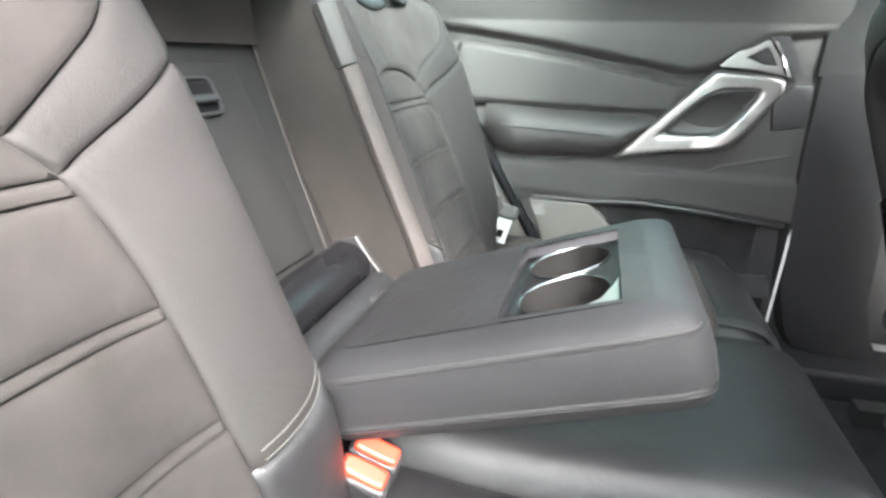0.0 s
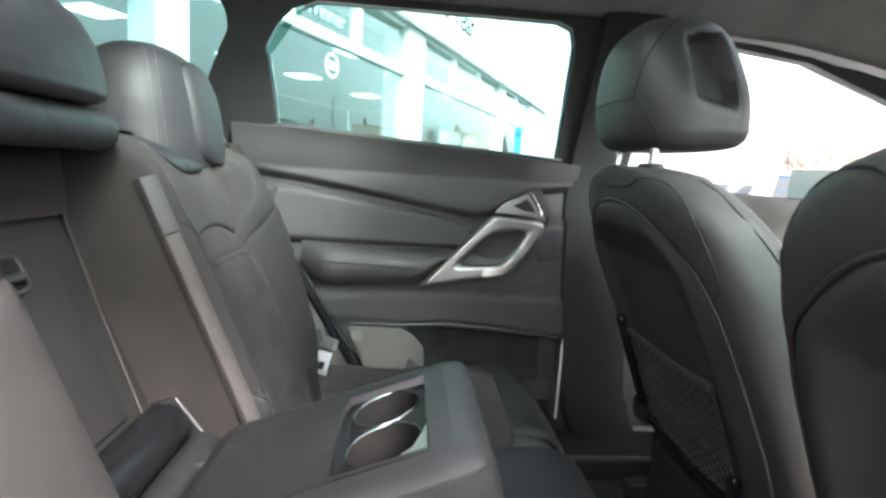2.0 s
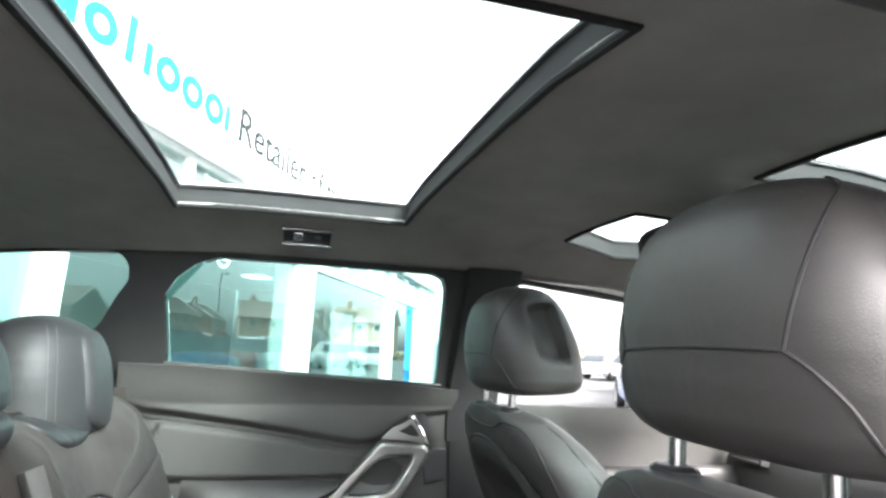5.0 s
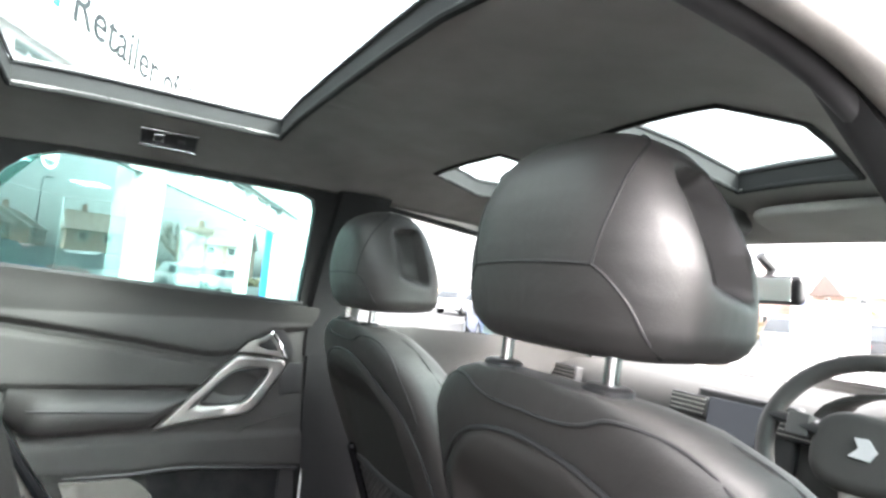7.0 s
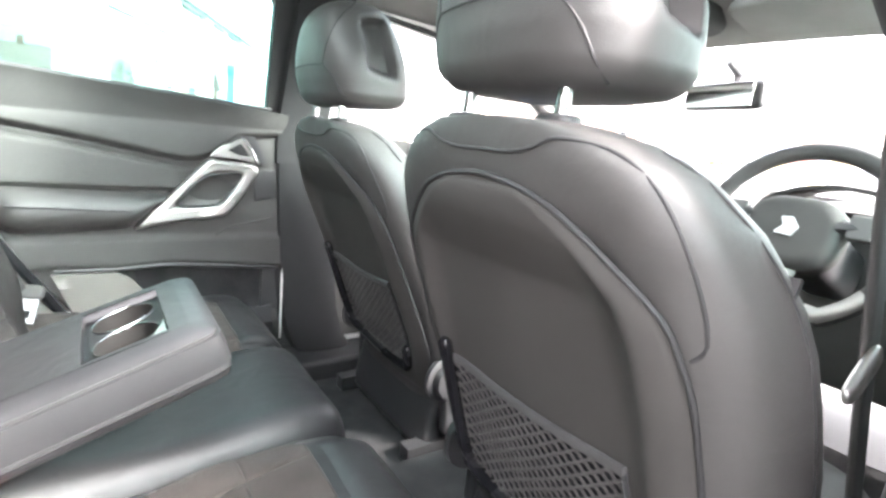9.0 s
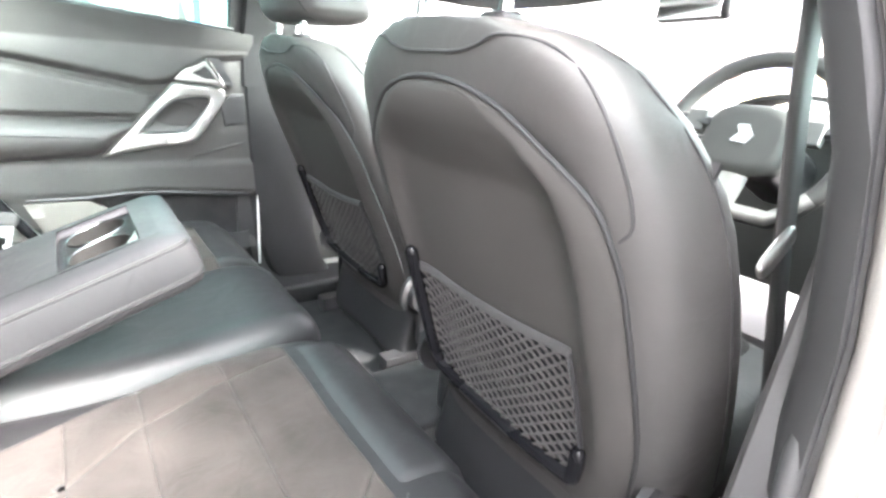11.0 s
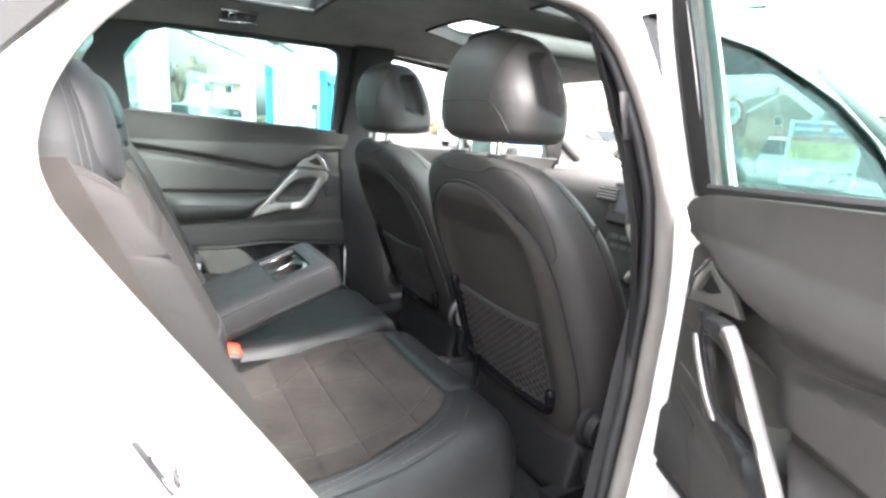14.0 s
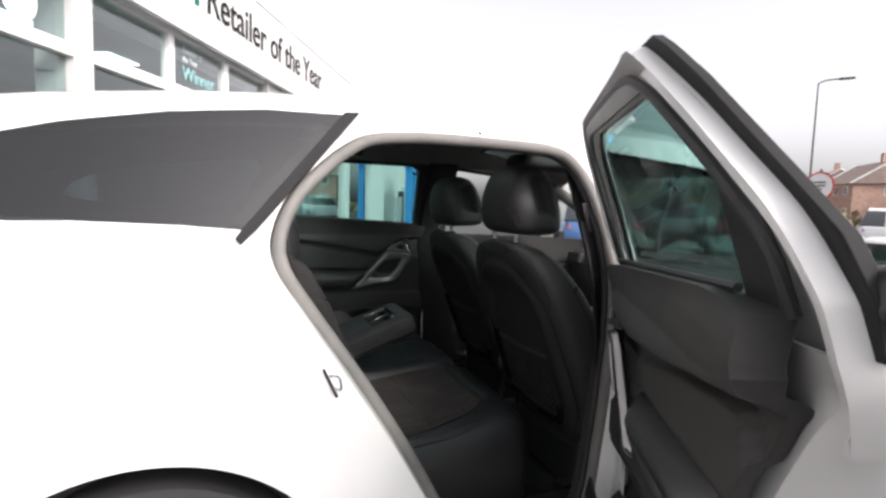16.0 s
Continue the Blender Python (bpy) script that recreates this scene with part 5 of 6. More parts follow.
MATTE = mat("matte_leather", (0.020, 0.0185, 0.018), 0.72, crease=0.25, var=0.18, scale=10, fine=900, bump=0.25, dist=0.0006, kind="cells", spec=0.22)
LX, RX, RTOP = (-0.60, -0.085), (0.205, 0.62), 1.085
bl = rear_back(*LX, "matte leather backrest with suede centre")
br = rear_back(*RX, "matte leather backrest with suede centre")
lf, rf = rest_face(*LX, RTOP), rest_face(*RX, RTOP)
WORN = mat("worn_tan_edge", (0.040, 0.034, 0.031), 0.75, var=0.3, scale=30, fine=600, bump=0.2)
part("edge_strip", tube(smooth_line([(-0.094, rest_y(z) + 0.004, z) for z in (0.62, 0.70, 0.80, 0.90, 0.95)], 4), 0.018, 10, flat=0.8), WORN, bl, "worn tan edge strip of the backrest")
part("edge_cap", tube(smooth_line([(-0.094, rest_y(z) + 0.004, z) for z in (0.952, 0.99, 1.02)], 4), 0.019, 10, flat=0.8), SOFT, bl, "smooth plastic cap on the backrest edge")
part("side_line", tube([(-0.078, -0.352, 0.972), (-0.064, -0.302, 0.85), (-0.050, -0.247, 0.721)], 0.0016, 6), WORN, bl, "worn piping on the backrest side")
for dz in (0.007, 0.014):
    stitches([rf(x, z + dz, 0.0042) for x, z in ((0.218, 0.736), (0.230, 0.729), (0.246, 0.720), (0.268, 0.713), (0.288, 0.708))], br, 0.005)
    stitches([lf(-0.098 - x, z + dz, 0.0042) for x, z in ((0.0, 0.733), (0.015, 0.726), (0.035, 0.718), (0.07, 0.711))], bl, 0.005)
# recess behind the folded armrest
ski = thing("load_hatch", "black plastic load-through hatch behind the lowered armrest", "hatch")
hy = lambda z: rest_y(z) - 0.118
part("hatch_panel", loft([[(x, hy(z), z) for x in (-0.075, 0.205)] for z in (0.60, 0.72, 1.02)], closed=False), HATCH, ski, solid=0.008)
part("hatch_door", loft([[(x, hy(z) + 0.008, z) for x in (-0.023, 0.16)] for z in (0.735, 0.952)], closed=False), HATCH, ski, "flat black hatch door", solid=0.008, bevel=0.003)
part("hatch_sill", tube([(x, -0.222, 0.712) for x in (-0.055, 0.0, 0.10, 0.205)], 0.032, 20, flat=0.85, up=(0, 0.4, 1)), PIANO, ski, "black rounded sill of the hatch")
part("hinge_cover", tube([(x, -0.170, 0.688) for x in (-0.040, 0.05, 0.20)], 0.024, 16), BENCHL, ski, "leather roll over the armrest hinge")
HB = lambda off, z: pose(0.064, hy(z) + off, z, 22.8)
rr_ = lambda a, b: [(p.x, p.y) for p in superring(0, 0, 0, a, b, 6, 40)]
part("latch_bezel", sheet(rr_(0.031, 0.0205), [rr_(0.0265, 0.0165)], lambda a, b: HB(0.016, 0.921) @ Vector((a, 0, b)), 0.02), HARD, ski, "black latch bezel", solid=0.006, bevel=0.0015)
part("latch_bowl", sheet(rr_(0.027, 0.017), [], lambda a, b: HB(0.0168, 0.921) @ Vector((a, 0, b)), 0.02), FLATBK, ski)
part("latch", box(bm_new(), -0.021, 0.021, -0.001, 0.010, -0.006, 0.003, HB(0.017, 0.919)), HARD, ski, bevel=0.003)
part("hatch_bracket", sheet([(-0.245, 0.735), (-0.210, 0.748), (-0.186, 0.715), (-0.168, 0.690), (-0.190, 0.690), (-0.225, 0.700)], [], lambda y, z: (-0.061, y, z), 0.02), HARD, ski, "small black hinge bracket", solid=0.006)
part("bracket_edge", tube([(-0.056, -0.212, 0.748), (-0.056, -0.188, 0.715), (-0.056, -0.166, 0.688)], 0.0022, 6), GREYPL, ski)
mid = thing("middle_headrest", "black leather middle headrest above the armrest recess", "headrest")
part("pad", pillow(-0.076, 0.195, -0.07, 0.05, 0.024, -0.022, 0.02, 4, m=pose(0.0, -0.312, 1.072)), BENCHL, mid, "padded leather top roll")
part("flap", loft([[(x, -0.348 - 0.10 * (z - 0.97), z) for x in (-0.078, 0.2)] for z in (0.972, 1.0, 1.03, 1.062)], closed=False), SIDECL, mid, "dark cloth flap under the roll", solid=0.006)
headrest(mid, -0.315, 1.096, 0.126, 0.062, 0.112, False, 0.060, 1, BENCHL)
for hx, sg in ((-0.318, 1), (0.41, -1)):
    hr = thing("rear_headrest", "black leather comma-shaped rear headrest with pale stitching", "headrest", "rear headrests")
    headrest(hr, -0.345, 1.018, 0.128, 0.088, 0.205, False, hx, 1, RESTL, sg)

# ---- centre armrest ----
AM = Matrix.Translation((0.082, -0.135, 0.688)) @ Euler((math.atan(0.37), 0, 0)).to_matrix().to_4x4()
AL, AW, AH = 0.312, 0.122, 0.060


def arm_ring(inset, z, n=15):
    return [AM @ p for p in superring(0, AL / 2, z - 0.028, AW - inset, AL / 2 - inset, n, 96)]


tray = [(-0.076, 0.170), (0.088, 0.170), (0.088, 0.262), (-0.076, 0.262)]
ring_top = [(p.x, p.y) for p in superring(0, AL / 2, 0, AW - 0.028, AL / 2 - 0.028, 15, 96)]
crown = lambda a, b: 0.0365 + 0.0045 * (1 - (a / AW) ** 2) * max(0, 1 - ((b - AL / 2) / (AL / 2)) ** 4)
bma = loft([arm_ring(0.045, -0.018), arm_ring(0.020, -0.016), arm_ring(0.006, -0.008), arm_ring(0.0006, 0.003), arm_ring(0.0050, 0.0055), arm_ring(0.0, 0.0085), arm_ring(-0.0015, 0.028), arm_ring(0.0, 0.0465), arm_ring(0.0060, 0.0498), arm_ring(0.0010, 0.0528), arm_ring(0.0055, 0.0575), arm_ring(0.014, 0.0622), arm_ring(0.028, 0.0655)], caps=False)
bma.faces.new(list(reversed([v for v in bma.verts][:96])))
sheet(ring_top, [tray], lambda a, b: AM @ Vector((a, b, crown(a, b))), 0.02, bm=bma)
arm = part("armrest", bma, BENCHL, bench, "lowered black leather armrest with two cup holders")
part("piping", tube(arm_ring(0.0042, 0.0498)[::2], 0.0022, 8, True), SEAM, arm)
part("piping", tube(arm_ring(0.0036, 0.0055)[::2], 0.0020, 8, True), SEAM, arm)
tl = jl(tray)
part("tray_rim", loft([[AM @ Vector((a, b, crown(a, b) - 0.0005)) for a, b in grow(tl, 1.005)], [AM @ Vector((a, b, crown(a, b) - 0.003)) for a, b in grow(tl, 0.985)], [AM @ Vector((a, b, 0.0285)) for a, b in grow(tl, 0.955)]], caps=False), PIANO, arm, "dark edge turned into the tray")
cups = [[(p.x, p.y) for p in superring(a, 0.215, 0.0, 0.0365, 0.0375, 2, 36)] for a in (-0.036, 0.041)]
part("cup_tray", sheet(grow(tl, 0.96), cups, lambda a, b: AM @ Vector((a, b, 0.029)), 0.02), PIANO, arm, "glossy black sunken cup tray")
for a, c in zip((-0.036, 0.041), cups):
    ring = part("cup_ring", tube([AM @ Vector((u, v, 0.0295)) for u, v in c], 0.0011, 8, True), DULLCH, arm, "thin bright cup ring")
    part("cup_well", loft([[AM @ Vector((a + (u - a) * k, 0.215 + (v - 0.215) * k, z)) for u, v in c] for z, k in ((0.029, 1.0), (0.018, 0.985), (-0.004, 0.95), (-0.012, 0.90), (-0.013, 0.02))], caps=False), CUPW, ring, "dark cup well")
part("bright_corner", sheet([(0.0795, 0.225), (0.0845, 0.215), (0.0845, 0.2585), (0.030, 0.2590), (0.045, 0.2545), (0.066, 0.245)], [], lambda a, b: AM @ Vector((a, b, 0.0305)), 0.02), SILVER, arm, "polished corner of the tray", solid=0.002)
boxp("hinge_bracket", 0.0, 0.03, -0.16, -0.11, 0.66, 0.71, HARD, arm, "black hinge bracket", 0.006)

# ---- belts and buckles ----
bk = thing("twin_buckle", "twin seat belt buckles with red release buttons", "buckle")
for k in (0, 1):
    mb = pose(0.172 + 0.028 * k, -0.090, 0.624, 24, 18, 92)
    b = part("housing", pillow(-0.024, 0.024, -0.0125, 0.0125, 0.022, -0.06, 0.006, 5, m=mb), HARD, bk, "black buckle housing")
    part("button", pillow(-0.020, 0.020, -0.0085, 0.0085, 0.030, 0.012, 0.004, 6, m=mb), ORANGE, b, "red push button")
tg = thing("seat_belt_tongue", "steel seat belt tongue hanging on dark webbing", "seat belt")
part("webbing", loft([[(x + dx, y, z) for dx in (-0.0, 0.0)] + [(x, y + 0.035, z + 0.01)] for x, y, z, dx in ((-0.515, -0.115, 0.60, 0), (-0.515, -0.12, 0.64, 0), (-0.52, -0.14, 0.69, 0))], closed=False), WEB, tg, solid=0.002)
# pale colour paints in the tongue's bright reflection
part("tongue", sheet([(-0.02, -0.03), (0.02, -0.03), (0.016, 0.03), (-0.016, 0.03)], [[(-0.009, -0.02), (0.009, -0.02), (0.009, -0.004), (-0.009, -0.004)]], lambda a, b: pose(-0.50, -0.095, 0.638, 60, 0, 60) @ Vector((a, b, 0)), 0.02), PALE_SHINE, tg, "polished steel tongue", solid=0.004, bevel=0.001)
part("tongue_grip", pillow(-0.024, 0.024, 0.02, 0.05, 0.008, -0.008, 0.006, 4, m=pose(-0.50, -0.095, 0.638, 60, 0, 60)), GREYPL, tg)
fb = thing("front_seat_belt", "dark front seat belt hanging by the centre pillar", "seat belt")
part("webbing", loft([[(0.661, y, z), (0.660, y + 0.043, z)] for y, z in ((0.49, 1.22), (0.543, 1.045), (0.575, 0.963), (0.618, 0.85), (0.665, 0.745), (0.729, 0.602), (0.79, 0.42))], closed=False), WEB, fb, solid=0.0025, split=False)
part("tongue", pillow(-0.006, 0.006, -0.032, 0.032, 0.009, -0.009, 0.005, 3, m=pose(0.668, 0.590, 0.895, 38, 0, 0)), SILVER, fb, "steel tongue")

# ---- cabin front ----
dash = thing("dashboard", "black dashboard with silver-trimmed vents and a centre screen", "dashboard")
dr = []
for x in [-0.72 + 1.44 * i / 24 for i in range(25)]:
    hump = 0.045 * math.exp(-((x - 0.36) / 0.17) ** 4)
    dr.append([(x, 1.42, 0.60), (x, 1.38, 0.70), (x, 1.37, 0.80), (x, 1.385, 0.90), (x, 1.42, 0.945 + hump), (x, 1.50, 0.965 + hump), (x, 1.65, 0.97 + 0.3 * hump), (x, 2.0, 0.965)])
part("dash_top", loft(dr, closed=False), SOFT, dash, "grained black dash top", solid=0.006)
part("screen_surround", box(bm_new(), -0.13, 0.13, -0.01, 0.02, -0.08, 0.08, pose(0.0, 1.375, 0.895, -12)), HARD, dash, bevel=0.01)
part("screen", box(bm_new(), -0.085, 0.085, -0.014, -0.008, -0.045, 0.05, pose(0.0, 1.372, 0.905, -12)), SCREEN, dash, "lit navigation screen", bevel=0.002)
for x in (-0.62, -0.14, 0.14):
    v = part("air_vent", box(bm_new(), -0.055, 0.055, -0.015, 0.02, -0.028, 0.028, pose(x, 1.372, 0.925, -12)), HARD, dash, "black air vent", bevel=0.005)
    for k in range(4):
        part("vane", box(bm_new(), -0.048, 0.048, -0.019, -0.012, -0.019 + 0.012 * k, -0.016 + 0.012 * k, pose(x, 1.372, 0.925, -12)), SILVER, v)
console = thing("centre_console", "black centre console with silver controls", "console")
part("body", pillow(-0.10, 0.10, 0.90, 1.42, 0.60, 0.30, 0.03, 7), HARD, console)
part("control_panel", box(bm_new(), -0.12, 0.12, -0.03, 0.04, -0.12, 0.12, pose(0.0, 1.385, 0.72, -15)), HARD, console, bevel=0.01)
for k in range(3):
    for x in (-0.07, -0.025, 0.02, 0.065):
        part("button", box(bm_new(), -0.017, 0.017, -0.036, -0.028, -0.009, 0.009, pose(x, 1.385, 0.76 - 0.035 * k, -15) @ Matrix.Translation((0, 0, 0))), GREYPL, console, bevel=0.002)
for x in (-0.06, 0.06):
    part("dial", loft([superring(0, 0, z, r, r, 2, 24, lambda a, b, c: (x + a, 1.345 - c, 0.64 + b)) for z, r in ((-0.02, 0.024), (0.012, 0.022), (0.014, 0.018))]), SILVER, console, "silver control dial")
part("gear_lever", tube([(0, 1.05, 0.60), (0, 1.04, 0.72)], [0.035, 0.014]), LEATHER, console)
part("gear_knob", pillow(-0.025, 0.025, 1.01, 1.07, 0.77, 0.70, 0.02, 2.5), SILVER, console, "silver and black gear knob")
part("console_lid", pillow(-0.09, 0.09, 0.92, 1.00, 0.63, 0.59, 0.02, 6), LEATHER, console, "black leather console lid")

wheel = thing("steering_wheel", "black leather steering wheel with silver spokes", "steering wheel")
WM = pose(0.362, 1.13, 0.955, 68, 0, 0)
ringp = [(0.172 * math.cos(t), 0.167 * math.sin(t) if math.sin(t) > -0.8 else -0.142, 0.0) for t in [2 * math.pi * i / 56 for i in range(56)]]
part("rim", tube([WM @ Vector(p) for p in ringp], 0.0165, 12, True, up=(0.1, 0.9, 0.4)), LEATHER, wheel, "black leather rim")
part("lower_rim", tube([WM @ Vector((p[0], p[1], 0.004)) for p in ringp[33:52]], 0.015, 10, up=(0.1, 0.9, 0.4)), SILVER, wheel, "silver lower rim insert")
part("hub", pillow(-0.085, 0.085, -0.075, 0.065, 0.035, -0.03, 0.022, 3, m=WM), SOFT, wheel, "black hub pad")
for s in (1, -1):
    sp = part("spoke", tube([WM @ Vector(p) for p in ((s * 0.07, 0.02, 0.01), (s * 0.13, 0.03, 0.005), (s * 0.175, 0.035, 0.0))], [0.028, 0.022, 0.016], 10, flat=0.5), HARD, wheel)
    part("switch_pad", box(bm_new(), -0.02, 0.02, -0.022, 0.022, 0.0, 0.022, WM @ pose(s * 0.108, 0.02, 0.008)), GREYPL, sp, bevel=0.004)
part("spoke", tube([WM @ Vector(p) for p in ((0, -0.06, 0.01), (0, -0.11, 0.005), (0, -0.15, 0.0))], [0.035, 0.028, 0.02], 10, flat=0.4), SILVER, wheel)
# emblem's chrome reflection is put into its pale colour
part("emblem", sheet([(-0.018, -0.016), (0.012, -0.018), (0.02, 0.0), (0.006, 0.018), (-0.014, 0.016), (-0.006, 0.0)], [], lambda a, b: WM @ Vector((a, b, 0.037)), 0.02), PALE_SHINE, wheel, "plain chrome emblem", solid=0.005)
part("column", pillow(-0.05, 0.05, -0.06, 0.05, -0.03, -0.26, 0.03, 4, m=WM), HARD, wheel)
for s in (1, -1):
    part("stalk", tube([WM @ Vector(p) for p in ((s * 0.04, 0.03, -0.07), (s * 0.16, 0.06, -0.06))], 0.009), HARD, wheel)
part("instrument_hood", loft([[(0.362 + 0.17 * math.cos(t), y, 0.955 + 0.09 * math.sin(t)) for t in [math.pi * i / 12 for i in range(13)]] for y in (1.30, 1.44)], closed=False), SOFT, dash, solid=0.01)

im = thing("interior_mirror", "black interior mirror on the windscreen", "mirror")
MM = pose(0.0, 1.42, 1.245, 0, 0, -14)
part("housing", pillow(-0.125, 0.125, -0.02, 0.025, 0.036, -0.036, 0.018, 3.5, m=MM), HARD, im)
part("glass", box(bm_new(), -0.11, 0.11, -0.0215, -0.0205, -0.028, 0.028, MM), MIRROR, im)
part("stem", tube([(0, 1.44, 1.25), (0.01, 1.46, 1.30), (0, 1.42, 1.335)], 0.013), HARD, im)

# ---- roof fittings ----
lampu = thing("reading_lamp", "rear reading lamp with two chrome bars in the roof", "lamp")
LM = pose(-0.452, 0.055, 1.428, 0, -32, 0)
part("bezel", box(bm_new(), -0.026, 0.026, -0.052, 0.052, -0.004, 0.006, LM), HARD, lampu, "glossy black lamp plate", bevel=0.003)
for a in (-0.024, 0.024):
    part("bar", box(bm_new(), a - 0.0025, a + 0.0025, -0.054, 0.054, -0.008, 0.0, LM), CHROME, lampu, "slim chrome bar", bevel=0.001)
part("lens", box(bm_new(), -0.012, 0.012, -0.03, -0.008, -0.006, 0.0, LM), CHROME, lampu, bevel=0.003)
part("switch", box(bm_new(), -0.006, 0.006, 0.015, 0.03, -0.006, 0.0, LM), GREYPL, lampu, bevel=0.002)
hdr = []
for i in range(25):
    x = -0.54 + 1.08 * i / 24
    top = roof_f(0.052)(x / side_x(1.20, lerp(ROOF_Z, 1.20)), 1.20)[2]
    hdr.append([(x, 1.19, top), (x, 1.225, top - 0.018), (x, 1.255, 1.352 + 0.012 * (1 - (x / 0.54) ** 2)), (x, 1.29, 1.340 + 0.012 * (1 - (x / 0.54) ** 2)), (x, 1.31, 1.334 + 0.012 * (1 - (x / 0.54) ** 2)), (x, 1.315, 1.350)])
part("windscreen_header", loft(hdr, closed=False), HEADL, car, "dark cloth header above the windscreen")
rc = thing("roof_console", "dark overhead console between the front sunroofs", "console")
part("body", pillow(-0.10, 0.10, 0.62, 1.26, 0.03, -0.03, 0.025, 6, m=Matrix.Translation((0, 0, 1.385))), SOFT, rc)
part("lamp_panel", pillow(-0.06, 0.06, 0.64, 0.76, -0.026, -0.036, 0.006, 6, m=Matrix.Translation((0, 0, 1.385))), GREYPL, rc)
for s in (1, -1):
    vs = thing("sun_visor", "dark cloth sun visor folded against the roof", "sun visor", "sun visors")
    part("board", pillow(-0.19, 0.19, -0.075, 0.075, 0.01, -0.012, 0.01, 6, m=pose(s * 0.33, 1.185, 1.372, -14)), HEADL, vs)

# ---- ground and showroom ----
ground = part("ground", loft([[(-400, -400, 0), (400, -400, 0)], [(-400, 400, 0), (400, 400, 0)]], closed=False), ASPHALT, None, "grey asphalt forecourt")
tagged(ground, category="ground", kind="structure")

FM = Matrix(((-0.903, -0.43, 0, -5.4), (0.43, -0.903, 0, -0.84), (0, 0, 1, 0), (0, 0, 0, 1)))
shop = thing("showroom", "white glass-fronted car showroom with a lettered fascia", "building", kind="structure")


def shop_box(name, u0, u1, d0, d1, z0, z1, material, label="", bevel=0.006, parent=None):
    return part(name, box(bm_new(), u0, u1, d0, d1, z0, z1, FM), material, parent or shop, label, bevel=bevel)


fascia = shop_box("fascia", -10, 11.6, -0.18, 0.3, 3.06, 3.98, WALLW, "white sign fascia")
shop_box("coping", -10.05, 11.7, -0.19, 0.35, 3.985, 4.07, WALLW, "white coping", parent=fascia)
shop_box("soffit_trim", -10, 11.6, -0.20, -0.12, 3.0, 3.055, FRAMEW, parent=fascia)
shop_box("upper_wall", -10, 11.6, 0.36, 0.6, 3.0, 4.0, WALLW)
cols = [(-10.2, -9.8), (-6.3, -5.95), (-2.13, -1.915), (1.80, 2.36), (6.45, 6.85), (9.35, 11.45)]
for a, b in cols:
    shop_box("column", a, b, -0.06, 0.32, 0, 3.06, WALLW, "white column", 0.012)
for (_, a), (b, _) in zip(cols, cols[1:]):
    shop_box("transom", a, b, -0.02, 0.10, 2.35, 2.46, FRAMEW, "white transom rail")
    shop_box("transom_lip", a, b, -0.045, -0.022, 2.345, 2.372, FRAMEW)
    shop_box("head_rail", a, b, -0.01, 0.09, 2.99, 3.055, FRAMEW)
    shop_box("plinth", a, b, -0.03, 0.2, 0, 0.30, WALLW, "white plinth")
    shop_box("bottom_rail", a, b, -0.02, 0.09, 0.305, 0.37, FRAMEW)
    n = max(1, round((b - a) / 1.3))
    for k in range(1, n):
        u = a + (b - a) * k / n
        shop_box("mullion", u - 0.055, u + 0.055, -0.015, 0.085, 2.462, 2.988, FRAMEW, "white mullion")
    for z0, z1 in ((0.372, 2.348), (2.462, 2.988)):
        g = part("pane", loft([[FM @ Vector((u, 0.03, z)) for u in (a, b)] for z in (z0, z1)], closed=False), SHOPGL, shop, "large shop window pane")
        g.visible_shadow = False
for u, w in ((3.9, 1.0), (5.15, 0.8)):
    shop_box("white_panel", u, u + w, 0.25, 0.30, 0.30, 1.80, FRAMEW, "white display board behind the glass")
shop_box("back_wall", -10, 11.6, 7.0, 7.2, 0, 3.0, SHOPIN, "grey showroom back wall")
shop_box("inner_floor", -10, 11.6, 0.33, 7.0, 0.02, 0.05, SHOPFL)
shop_box("inner_ceiling", -10, 11.6, 0.62, 7.0, 3.0, 3.06, SHOPIN)
shop_box("end_wall", -10.3, -10.05, 0.33, 7.0, 0, 4.0, WALLW)
shop_box("end_wall", 11.62, 11.8, 0.33, 7.0, 0, 4.0, WALLW)
for u in (-7.6, -4.4, -1.2, 0.4, 3.2, 5.2, 8.0):
    for d in (1.6, 4.2):
        shop_box("ceiling_light", u - 0.3, u + 0.3, d - 0.3, d + 0.3, 2.975, 2.996, LIGHTP, "square ceiling light panel")


def lettering(words, u, z, width, size, material, d=-0.186, parent=None, label="", name="lettering"):
    cu = bpy.data.curves.new(name, "FONT")
    cu.body, cu.size, cu.extrude, cu.offset = words, size, 0.004, 0.006 * size
    cu.materials.append(material)
    ob = new(name, cu)
    bpy.context.view_layer.update()
    k = width / max(0.01, ob.dimensions.x)
    ob.matrix_world = FM @ Matrix.Translation((u, d, z)) @ pose(0, 0, 0, 90) @ Matrix.Diagonal((k, 1, 1, 1))
    ob.parent = parent
    return tagged(ob, label)


lettering("Retailer of the Year", -0.26, 3.37, 4.30, 0.56, GREYTXT, parent=fascia, label="grey raised lettering on the fascia")
